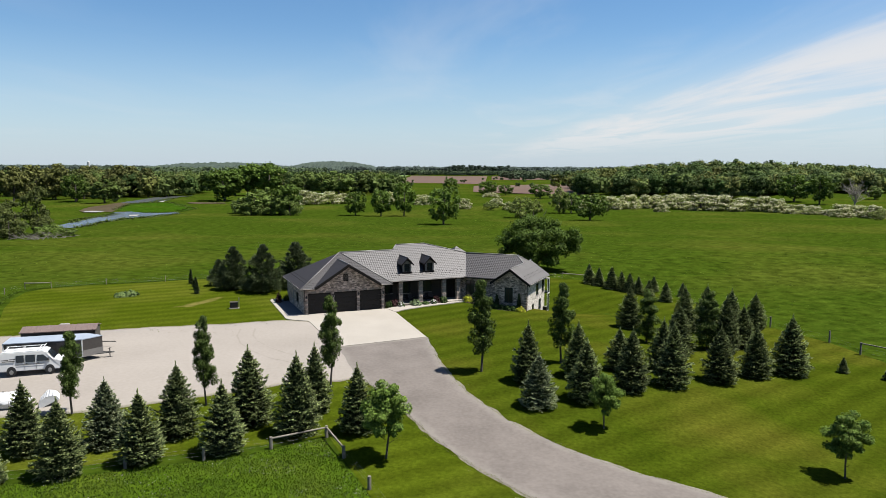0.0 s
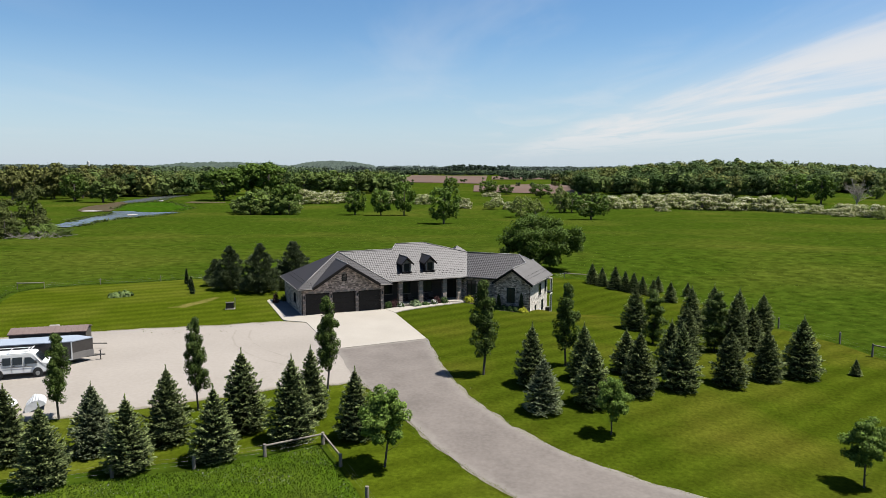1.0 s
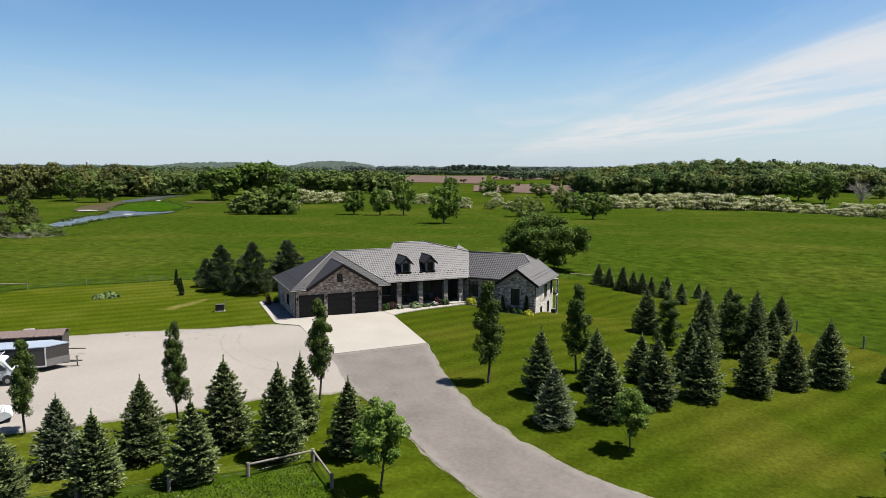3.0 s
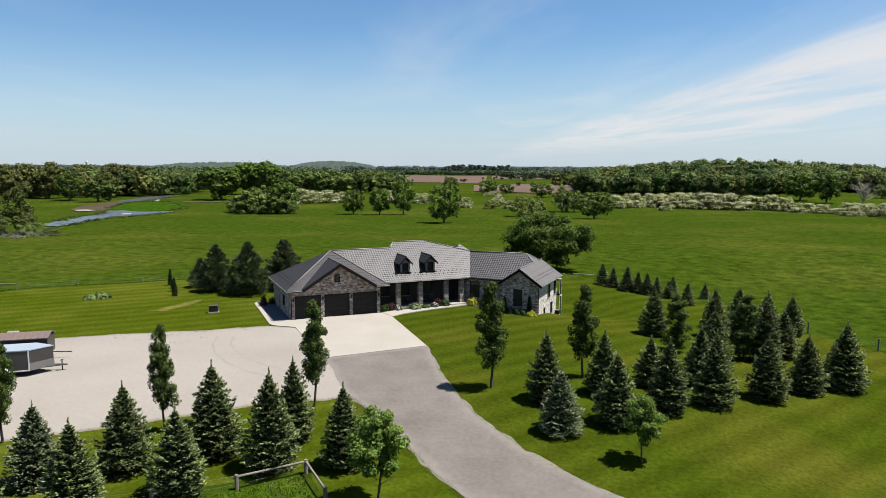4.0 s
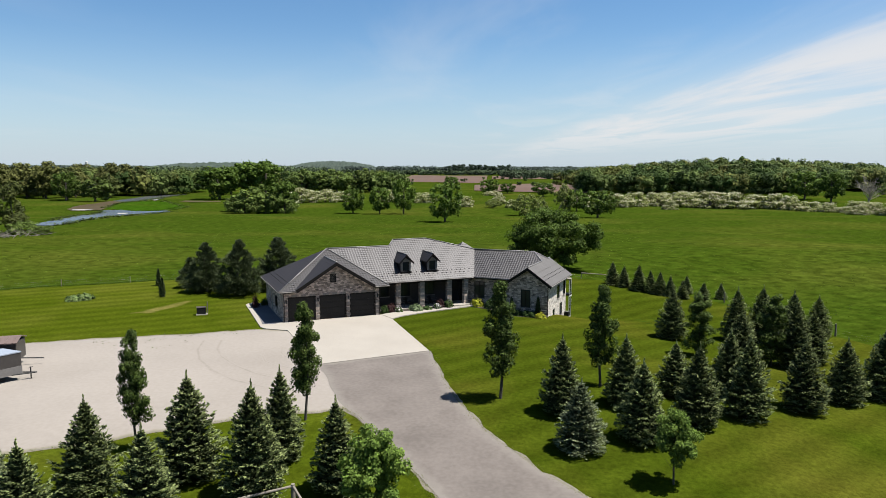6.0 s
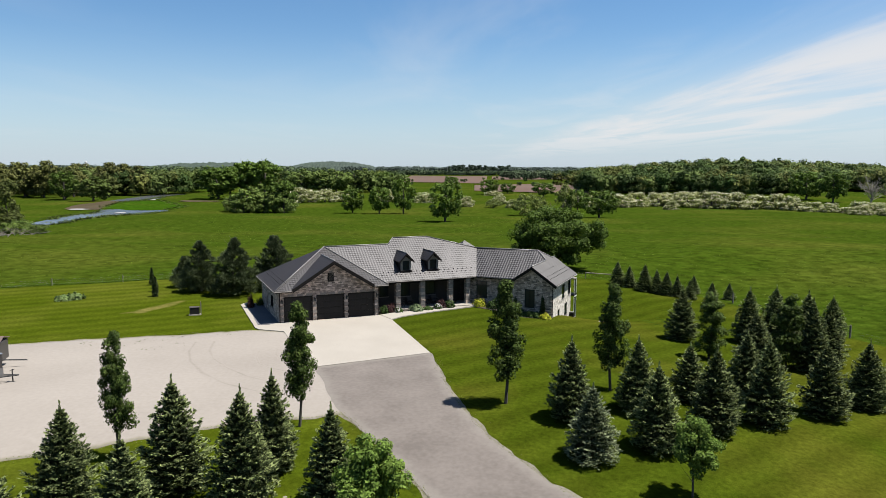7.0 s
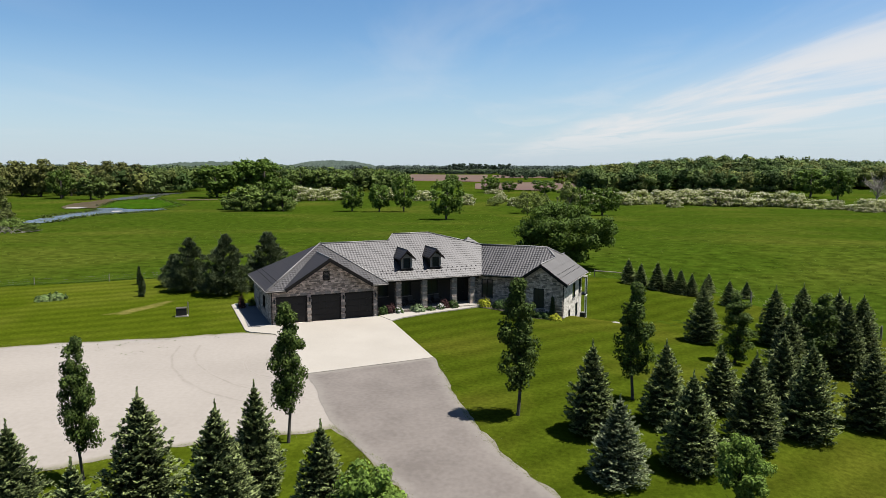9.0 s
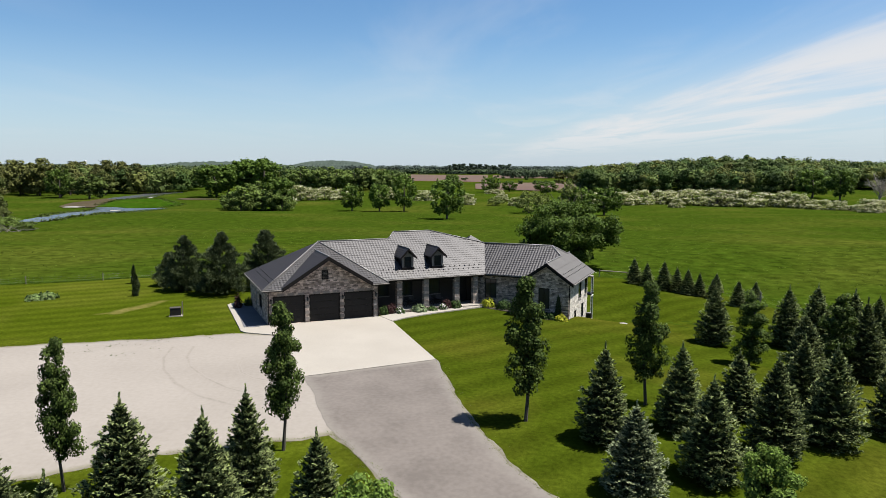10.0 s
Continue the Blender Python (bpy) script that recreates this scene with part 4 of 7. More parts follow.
def leaf_quads(rng, c, nrm, size, stretch=1.0):
    """A leaf or small spray at each point c, about square to nrm, its corners bent a little."""
    n = len(c)
    t = np.cross(nrm, rand_dirs(rng, n))
    t /= np.linalg.norm(t, axis=1)[:, None] + 1e-9
    b = np.cross(nrm, t)
    s = (size * rng.uniform(0.6, 1.35, n))[:, None]
    q = np.stack([c - t * s * stretch - b * s * 0.25, c - b * s * 0.8, c + t * s * stretch + b * s * 0.15, c + b * s * 0.8], axis=1)
    q[:, 1] -= nrm * s * 0.25
    q[:, 3] -= nrm * s * 0.25
    return q


def limbs(rng, h, r, reach, n, lean=0.0, fork=0.35):
    """A tapered trunk with limbs that rise and spread."""
    bm = bmesh.new()
    top = Vector((lean * h, 0, h))
    pts = [Vector((0, 0, -0.15)), Vector((0.02 * h * rng.normal(), 0.02 * h * rng.normal(), h * 0.4)), Vector((0.03 * h * rng.normal(), 0.03 * h * rng.normal(), h * 0.72)), top]
    rs = [r * 1.25, r * 0.85, r * 0.5, r * 0.12]
    for i in range(3):
        rod(bm, pts[i], pts[i + 1], rs[i], rs[i + 1], 7)
    for i in range(n):
        f = fork + (0.92 - fork) * i / max(1, n - 1)
        a = i * 2.4 + rng.uniform(-0.4, 0.4)
        p = pts[0].lerp(top, f)
        q = p + Vector((math.cos(a) * reach * (1.05 - f * 0.7), math.sin(a) * reach * (1.05 - f * 0.7), reach * rng.uniform(0.35, 0.8)))
        rod(bm, p, q, r * 0.4 * (1.1 - f), r * 0.06, 5)
    return bm


def spruce(name, m, seed, mat, label, h=5.0, r=1.9, whorls=17, category="spruce tree", group="", bulge=0.85, tips=None, dense=48, spray=1.26):
    """A spruce: whorls of flat boughs, each strewn with short needle sprays, that sag low down and rise towards the leader."""
    rng = np.random.default_rng(seed)
    ob = thing(name, m, label, category, group)
    bm = bmesh.new()
    rod(bm, (0, 0, -0.2), (0, 0, h * 1.0), 0.022 * h, 0.003 * h, 7)
    part("trunk", bm, BARK, ob)
    old, fresh = [], []

    def sprays(c, ang, rise, big):
        k = len(c)
        d = np.stack([np.cos(ang), np.sin(ang), rise], 1)
        d /= np.linalg.norm(d, axis=1)[:, None]
        up = np.array([0, 0, 0.9]) + 0.7 * rng.normal(size=(k, 3))
        side = np.cross(d, up)
        side /= np.linalg.norm(side, axis=1)[:, None] + 1e-9
        ln = (rng.uniform(0.045, 0.095, k) * big * spray)[:, None]
        wd = (rng.uniform(0.022, 0.040, k) * big * spray)[:, None]
        return np.stack([c - d * ln * 0.7 - side * wd, c + d * ln - side * wd * 0.5, c + d * ln + side * wd * 0.5, c - d * ln * 0.7 + side * wd], 1)

    for w in range(whorls):
        f = (w + 0.4) / whorls
        z = h * (0.06 + 0.90 * f ** 0.95)
        rad = r * ((1 - f) ** bulge) * (1 - 0.25 * f * f) * min(1.0, 0.70 + 2.2 * f) * rng.uniform(0.90, 1.07) + 0.04
        count = max(5, int(12 - 6 * f))
        for b in range(count):
            a = 2 * math.pi * (b + rng.uniform(-0.3, 0.3)) / count + w * 1.9
            ln = rad * rng.uniform(0.76, 1.12)
            k = max(14, int(ln * dense))
            s = rng.uniform(0, 1, k) ** 0.55 * 0.72 + 0.28
            lat = (0.34 * ln * (1.08 - 0.62 * s) + 0.06) * rng.normal(0, 0.55, k)
            tilt = -0.20 + 0.85 * f + rng.uniform(-0.09, 0.09)
            lump = 0.045 * np.sin(s * 14 + b) + 0.035 * np.sin(lat / (ln + 0.2) * 22 + w)
            zz = z + ln * (tilt * s + 0.10 * s ** 2) - 0.35 * np.abs(lat) + lump * min(1.0, ln) + rng.normal(0, 0.028, k)
            c = np.stack([math.cos(a) * ln * s - math.sin(a) * lat, math.sin(a) * ln * s + math.cos(a) * lat, np.maximum(zz, 0.06)], 1)
            q = sprays(c, a + rng.normal(0, 0.9, k), rng.uniform(-0.1, 0.5, k) + 0.5 * f, 1.0)
            new_shoot = (rng.uniform(0, 1, k) < np.clip((s - 0.5) * 2.0, 0.06, 0.80)) & (lump > -0.05)
            old.append(q[~new_shoot])
            fresh.append(q[new_shoot])
    k = 1700
    f = rng.uniform(0, 1, k) ** 1.25
    rr = r * (1 - f) ** bulge * np.minimum(1.0, 0.70 + 2.2 * f) * rng.uniform(0.15, 0.66, k)
    a = rng.uniform(0, 6.28, k)
    old.append(leaf_quads(rng, np.stack([np.cos(a) * rr, np.sin(a) * rr, h * (0.05 + 0.88 * f)], 1), rand_dirs(rng, k), 0.14))
    k = 46
    t = rng.uniform(0, 1, k)
    c = np.stack([0.012 * h * (1 - t) * rng.normal(size=k), 0.012 * h * (1 - t) * rng.normal(size=k), h * (0.90 + 0.14 * t)], 1)
    fresh.append(sprays(c, rng.uniform(0, 6.28, k), rng.uniform(0.8, 3, k), 0.9))
    quads("foliage", np.concatenate(old), mat, ob)
    quads("new_growth", np.concatenate(fresh), tips or mat, ob, "lighter fresh shoots" if tips else "")
    return ob


def columnar(name, m, seed, mat, label, h=7.5, r=1.25, trunk=1.5, n=12500, group="columnar maples", ragged=0.32):
    """A narrow upright maple with a clear stem; ragged: how unevenly its boughs stand out."""
    rng = np.random.default_rng(seed)
    ob = thing(name, m, label, "maple tree", group)
    part("trunk", limbs(rng, h * 0.9, 0.09, r * 0.75, 12, 0, 0.25), BARK, ob)
    k = 85
    f = rng.uniform(0, 1, k) ** 0.9
    a = rng.uniform(0, 2 * math.pi, k)
    wide = np.array([r * math.sin(math.pi * min(1, 0.13 + 0.85 * t)) ** 0.55 * (1.15 - 0.55 * t) * (1 + ragged * noise.noise((math.cos(b) * 1.1 + seed * 1.7, math.sin(b) * 1.1, t * 4.2))) for t, b in zip(f, a)])
    rr = wide * rng.uniform(0.06, 0.82, k)
    bend = 0.16 * r * np.sin(f * 4.0 + seed)
    cs = np.stack([np.cos(a) * rr + bend, np.sin(a) * rr, trunk + 0.2 + f * (h - trunk - 0.3)], 1)
    cr = rng.uniform(0.34, 0.56, k) * (1.08 - 0.35 * f)
    which = rng.integers(0, k, n)
    d = rand_dirs(rng, n)
    c = cs[which] + d * (rng.uniform(0.55, 1.0, n) * cr[which])[:, None] * np.array([1, 1, 1.1])
    nrm = d + 0.55 * rand_dirs(rng, n) + np.array([0, 0, 0.25])
    nrm /= np.linalg.norm(nrm, axis=1)[:, None]
    fit_crown(c, r * 0.92, trunk, h)
    quads("crown", leaf_quads(rng, c, nrm, 0.078, 0.85), mat, ob)
    return ob


def fit_crown(c, r, low, high):
    """Brings leaf places to a crown of radius r between two heights."""
    c[:, 2] = low + (c[:, 2] - c[:, 2].min()) / (c[:, 2].max() - c[:, 2].min()) * (high - low)
    c[:, :2] *= r / np.percentile(np.hypot(c[:, 0], c[:, 1]), 97)


def round_tree(name, m, seed, mat, label, h=4.5, r=1.4, trunk=1.3, n=5200, leaf=0.085, clumps=45, clump=0.42, category="maple tree", group="", flat=1.0, stem=0.06, inner=0.4, n_limbs=10):
    """A spreading broadleaf tree with a clumped, gappy crown."""
    rng = np.random.default_rng(seed)
    ob = thing(name, m, label, category, group)
    part("trunk", limbs(rng, h * 0.85, stem, r * 0.8, n_limbs, 0, trunk / h * 0.9), BARK, ob)
    ch = (h - trunk) / 2

    def shape(d):
        k = 1 + 0.30 * noise.noise((d[0] * 1.8 + seed * 3.1, d[1] * 1.8, d[2] * 1.8))
        wide = 1.0 if d[2] > -0.2 else 1.0 - 0.25 * (-d[2] - 0.2)
        return np.array([d[0] * r * k * wide, d[1] * r * k * wide, d[2] * ch * k * flat + trunk + ch])

    dirs = rand_dirs(rng, clumps)
    cs = np.array([shape(d) for d in dirs])
    mid = np.array([0, 0, trunk + ch])
    cs = mid + (cs - mid) * (1 - inner * rng.uniform(0, 1, clumps) ** 1.5)[:, None]
    which = rng.integers(0, clumps, n)
    d = rand_dirs(rng, n)
    rad = clump * rng.uniform(0.5, 1.0, n) * rng.uniform(0.7, 1.3, clumps)[which]
    c = cs[which] + d * rad[:, None] * np.array([1, 1, 0.8])
    nrm = d + 0.7 * rand_dirs(rng, n) + np.array([0, 0, 0.35])
    nrm /= np.linalg.norm(nrm, axis=1)[:, None]
    fit_crown(c, r, trunk, h)
    quads("crown", leaf_quads(rng, c, nrm, leaf), mat, ob)
    return ob


def at(x, y, turn=0.0, s=1.0, sz=None, dz=0.0):
    return Matrix.LocRotScale((x, y, ground_z(x, y) + dz), Euler((0, 0, turn)), (s, s, s if sz is None else sz))


def scatter(first, spots, base_h):
    """Copies of a tree: spots of (x, y, height, girth), the first already standing."""
    for i, (x, y, hh, g) in enumerate(spots):
        s = hh / base_h
        if i:
            copy_thing(first, at(x, y, i * 2.399, s * g, s))
    x, y, hh, g = spots[0]
    first.matrix_basis = at(x, y, 0.3, hh / base_h * g, hh / base_h)


spruce_a = spruce("spruce_tree", Matrix(), 11, SPRUCE_G, "dark green young spruce standing on the lawn", group="young spruces", tips=NEW_GROWTH)
scatter(spruce_a, [(-27.6, 46.2, 5.0, 1.0), (-19.2, 44.9, 4.8, 1.05), (-14.3, 46.6, 4.9, 1.05), (-5.6, 49.9, 5.0, 0.95), (7.9, 60.0, 5.2, 0.95), (12.55, 61.6, 4.9, 1.0), (16.9, 64.3, 4.0, 1.15), (23.05, 83.9, 5.2, 1.0),
                   (30.2, 85.4, 5.5, 1.0), (35.4, 84.2, 5.7, 1.0), (40.1, 88.2, 4.5, 1.1), (21.3, 65.4, 5.0, 1.0), (31.5, 76.0, 6.2, 0.9), (-9.3, 53.3, 5.4, 0.85)], 5.0)
spruce_c = spruce("spruce_tree", Matrix(), 23, SPRUCE_G, "dark green young spruce with dense drooping branches", h=5.0, r=2.0, whorls=19, bulge=0.8, group="young spruces", tips=NEW_GROWTH)
scatter(spruce_c, [(-23.4, 42.9, 4.9, 1.0), (-18.4, 49.3, 5.2, 0.95), (-13.8, 51.2, 5.8, 0.95), (-9.9, 49.6, 5.9, 0.88), (12.2, 56.1, 5.0, 0.98), (16.7, 59.1, 5.3, 0.92), (20.9, 61.2, 5.6, 0.92), (26.0, 63.6, 5.1, 0.98), (30.6, 66.4, 4.9, 1.0),
                   (34.8, 68.2, 5.8, 1.0), (33.2, 86.2, 5.7, 0.95), (34.4, 78.4, 4.8, 1.0), (25.4, 73.2, 5.2, 1.0), (-26.9, 41.5, 3.0, 1.0)], 5.0)
spruce_b = spruce("blue_spruce", Matrix(), 37, SPRUCE_B, "silvery blue spruce standing on the lawn", h=5.0, r=2.1, whorls=17, bulge=0.74, group="blue spruces", tips=BLUE_GROWTH)
scatter(spruce_b, [(8.15, 54.7, 4.2, 1.05), (-22.7, 47.6, 4.7, 0.95)], 5.0)
spruce_s = spruce("small_spruce", Matrix(), 51, SPRUCE_G, "small dark spruce in the row along the back fence", h=3.2, r=1.2, whorls=12, dense=42, group="back row of spruces", tips=NEW_GROWTH)
scatter(spruce_s, [(25.0, 117.2, 3.4, 1.1), (26.4, 116.0, 3.1, 1.1), (28.0, 113.9, 3.7, 1.1), (29.4, 113.0, 3.2, 1.0), (30.5, 112.1, 3.2, 1.1), (31.7, 111.3, 2.9, 1.0), (33.0, 110.0, 2.6, 1.1), (34.3, 105.7, 3.0, 1.15), (35.0, 114.2, 2.6, 1.1), (38.6, 110.7, 2.2, 1.2), (43.5, 66.5, 1.7, 1.0), (40.5, 69.0, 1.6, 1.1), (33.0, 71.5, 1.6, 0.9)], 3.2)
col_a = columnar("columnar_maple", Matrix(), 5, MAPLE, "narrow upright dark-leaved maple beside the gravel")
scatter(col_a, [(-27.9, 52.8, 6.6, 0.88), (4.0, 62.4, 8.5, 0.93), (11.7, 65.3, 7.8, 0.92)], 7.5)
col_b = columnar("columnar_maple", Matrix(), 8, MAPLE, "narrow upright maple with a dense leafy crown", r=1.3)
scatter(col_b, [(-18.15, 54.5, 7.3, 0.74), (-9.0, 58.6, 7.9, 0.80)], 7.5)
col_c = columnar("columnar_maple", Matrix(), 9, MAPLE, "broad upright maple leafy to the ground among the spruces", r=1.35, trunk=0.3)
scatter(col_c, [(29.6, 76.3, 6.6, 1.25), (23.2, 77.2, 6.0, 1.3)], 7.5)
rnd = round_tree("young_maple", Matrix(), 3, BRIGHT_LEAF, "young round-headed maple with fresh green leaves", 4.6, 1.5, 1.2, 12500, 0.066, 58, 0.42, inner=0.6, group="young maples")
scatter(rnd, [(-3.2, 45.7, 5.3, 0.95), (12.5, 50.9, 4.3, 0.9), (27.7, 46.1, 4.7, 0.95)], 4.6)
big = round_tree("shade_tree", at(17.3, 128.2, 0.6), 14, OAK, "large spreading shade tree behind the house", 10.2, 7.5, 0.6, 34000, 0.17, 150, 1.45, "tree", stem=0.35, n_limbs=16, inner=0.40)


def pine_tree(seed, label, h=6.9, r=3.2):
    """A bushy pine: brushes of long needles that point outwards and up, on limbs wide low down and ragged at the top."""
    rng = np.random.default_rng(seed)
    ob = thing("pine_tree", Matrix(), label, "pine tree", "pines by the house")
    part("trunk", limbs(rng, h * 0.95, 0.16, r * 0.7, 14, 0, 0.12), BARK, ob)
    n, k = 21000, 230
    f = rng.uniform(0, 1, k) ** 1.3
    a = rng.uniform(0, 2 * math.pi, k)
    wide = r * (1 - 0.93 * f ** 1.7) * rng.uniform(0.18, 0.95, k)
    cs = np.stack([np.cos(a) * wide, np.sin(a) * wide, h * (0.06 + 0.89 * f) + 0.10 * wide], 1)
    w = rng.integers(0, k, n)
    d = rand_dirs(rng, n)
    c = cs[w] + d * (rng.uniform(0.2, 1, n) * (0.72 - 0.42 * f[w]))[:, None] * np.array([1, 1, 0.62])
    ax = np.stack([np.cos(a[w]), np.sin(a[w]), 0.75 + 0.9 * f[w]], 1) + 0.75 * rng.normal(size=(n, 3)) * np.array([1, 1, 0.5]) + 0.5 * d
    ax /= np.linalg.norm(ax, axis=1)[:, None]
    sd = np.cross(ax, rand_dirs(rng, n))
    sd /= np.linalg.norm(sd, axis=1)[:, None] + 1e-9
    ln, wd = rng.uniform(0.12, 0.25, n)[:, None], rng.uniform(0.027, 0.053, n)[:, None]
    quads("foliage", np.stack([c - ax * ln * 0.5 - sd * wd, c + ax * ln - sd * wd * 0.3, c + ax * ln + sd * wd * 0.3, c - ax * ln * 0.5 + sd * wd], 1), PINE_G, ob)
    return ob


pine = pine_tree(21, "dark bushy pine beside the house")
scatter(pine, [(-30.9, 104.2, 6.3, 0.95), (-26.0, 102.0, 6.9, 1.0), (-22.0, 106.0, 6.8, 1.05), (-34.2, 107.5, 4.0, 1.0)], 6.6)

# ---------- far trees and woods ----------
def far_set(name, seed, mat, label, spots, leaf=0.42, n=2800, base=14.0, r=6.0, category="tree", group="pasture trees", trunk=0.7, clumps=60, clump=1.7):
    first = round_tree(name, Matrix(), seed, mat, label, base, r, trunk, n, leaf, clumps, clump, category, group, stem=0.32, n_limbs=9)
    for i, (x, y, h, w) in enumerate(spots):
        if i:
            copy_thing(first, Matrix.LocRotScale((x, y, ground_z(x, y)), Euler((0, 0, i * 2.1)), (w / r, w / r, h / base)))
    x, y, h, w = spots[0]
    first.matrix_basis = Matrix.LocRotScale((x, y, ground_z(x, y)), None, (w / r, w / r, h / base))


DEEP_OLIVE = leafy("deep_olive_leaves", (0.060, 0.080, 0.018), (0.120, 0.142, 0.036), 0.7, 0.4, 0.15, 0.25)
SCRUB_LEAF = leafy("grey_willow_leaves", (0.085, 0.112, 0.050), (0.150, 0.180, 0.085), 0.7, 0.35, 0.15, 0.15)
OLIVE_DARK = leafy("olive_tree_leaves", (0.078, 0.088, 0.022), (0.140, 0.146, 0.040), 0.7, 0.25, 0.15, 0.25)
far_set("field_tree", 61, OAK, "dark broadleaf tree standing in the pasture", [(0, 284, 15.4, 6.6), (-21, 367, 18.5, 6.0), (-33, 366, 14, 5.8), (69, 329, 12.6, 7.8), (72, 396, 12, 6), (80, 584, 12, 9.5), (40, 653, 14, 9), (58, 662, 10, 7.5), (6, 692, 16, 8), (-59, 680, 20, 11), (259, 518, 20.5, 11.7), (263, 490, 21.4, 9.1), (-47, 370, 13, 5.9), (-263, 497, 20, 9)], trunk=1.5)
far_set("field_tree", 63, OAK, "broad dark tree by the river bend", [(-168, 533, 24.5, 14.7), (-179, 637, 30, 13.5), (-160, 635, 30.5, 15), (-192, 639, 25, 12), (-85, 376, 17.4, 8.2)], 0.50, 3300)
far_set("field_tree", 66, FAR_LEAF, "light green broadleaf tree", [(-101, 373, 13.6, 8.2), (-95, 384, 14.6, 6.2), (-114, 389, 8.2, 5.7), (-87, 372, 10.5, 7), (-76, 715, 23, 12), (-128, 639, 22, 13), (-112, 639, 21, 13), (-97, 639, 22, 14), (-84, 666, 21, 13), (-236, 484, 16.5, 10.6), (262, 567, 15.6, 5.5), (279, 588, 11.4, 3.8), (332, 540, 10, 6.5)], 0.47, 3000)
far_set("river_belt_tree", 69, OLIVE_DARK, "olive-brown broadleaf tree in the belt along the river", [(-318, 515, 26.2, 11), (-326, 557, 27.3, 11.5), (-299, 536, 28.3, 11.5), (-290, 561, 24.4, 11), (-326, 647, 27.4, 14), (-278, 590, 28.1, 11.5), (-276, 618, 27.3, 12), (-345, 530, 26.7, 12), (-360, 545, 25.5, 12), (-255, 600, 25.5, 10)], 0.47, 2900, group="river belt")
far_set("river_belt_tree", 70, DEEP_OLIVE, "dark olive tree in the belt along the river", [(-270, 512, 22.6, 9.7), (-308, 548, 22, 10), (-262, 560, 19, 9), (-335, 575, 23, 11), (-245, 615, 21, 9)], 0.47, 2800, group="river belt")
far_set("scrub_willow", 73, SCRUB_LEAF, "grey-green scrub willow beyond the river", [(-319, 754, 18.3, 12.2), (-311, 772, 21.2, 13.7), (-301, 789, 21.7, 12.8), (-292, 808, 20.9, 11.8), (-262, 758, 17.2, 9.8), (-320, 740, 11.9, 8.7), (-289, 760, 12.8, 8.9)], 0.50, 2700, 18, 11, "willow", "scrub willows", 0.3)
far_set("willow", 67, YELLOW_LEAF, "pale yellow-green willow in the pasture", [(39, 355, 10.9, 7.5), (47, 366, 9.5, 4.7), (65, 394, 15.3, 6.4), (207, 331, 5.4, 5.4), (28, 420, 5, 5), (95, 413, 8.4, 4.7)], 0.35, 3000, 12, 7, "willow", "willows", 0.3)
far_set("river_tree", 68, DEEP_OLIVE, "ragged dark tree beside the river", [(-126, 216, 15.5, 4.8), (-128, 200, 9.5, 5.0), (-130, 212, 8, 4.2), (-139, 222, 11, 5), (-122, 212, 6.2, 4.0), (-122, 196, 6, 4)], 0.28, 3000, 13, 5, "tree", "river trees", 0.3, 40, 1.5)
far_set("river_bush", 75, FAR_LEAF, "low light green bush beside the trees", [(-102, 369, 7.5, 8.5), (-92, 371, 8, 8), (-111, 384, 5.5, 6.5), (-82, 371, 9, 7.5), (-126, 205, 4.2, 4.2), (-118, 208, 3.8, 4.5), (-130, 195, 4.5, 4.5), (-112, 207, 2.6, 3.5)], 0.33, 2600, 8, 7, "bush", "river bushes", 0.1, 40, 1.6)


def hawthorn(seed, spots, label):
    """A wide bush in blossom: leaves and white flower clusters."""
    rng = np.random.default_rng(seed)
    ob = thing("hawthorn", Matrix(), label, "hawthorn bush", "flowering hawthorns")
    bm = limbs(rng, 3.5, 0.2, 2.6, 9, 0, 0.1)
    part("trunk", bm, BARK, ob)
    for nm, mat, n, lo, hi, sz in (("leaves", HEDGE_LEAF, 2300, 0.7, 1.0, 0.245), ("blossom", BLOSSOM, 1350, 0.95, 1.04, 0.128)):
        cl = rand_dirs(np.random.default_rng(seed + 1), 64)
        cl[:, 2] = np.abs(cl[:, 2]) * 0.95 + 0.02
        pad = np.random.default_rng(seed + 2).uniform(0.72, 1.0, 64)
        w = rng.integers(0, 64, n)
        d = rand_dirs(rng, n)
        if nm == "blossom":
            d[:, 2] = np.abs(d[:, 2]) * 0.8 + 0.25
            d /= np.linalg.norm(d, axis=1)[:, None]
        c = (cl[w] * pad[w][:, None] * 0.86 + d * rng.uniform(lo, hi, n)[:, None] * np.array([0.22, 0.22, 0.11])) * np.array([5.4, 5.4, 4.9])
        nr = d * np.array([0.7, 0.7, 1.0]) + 0.35 * rand_dirs(rng, n) + np.array([0, 0, 0.5])
        nr /= np.linalg.norm(nr, axis=1)[:, None]
        quads("foliage" if nm == "leaves" else "blossom", leaf_quads(rng, c, nr, sz), mat, ob, "white blossom" if nm == "blossom" else "")
    for i, (x, y, h, w) in enumerate(spots):
        if i:
            copy_thing(ob, Matrix.LocRotScale((x, y, ground_z(x, y) - 0.3), Euler((0, 0, i * 2.7)), (w / 4.3, w / 4.3, h / 3.9)))
    x, y, h, w = spots[0]
    ob.matrix_basis = Matrix.LocRotScale((x, y, ground_z(x, y) - 0.3), None, (w / 4.3, w / 4.3, h / 3.9))


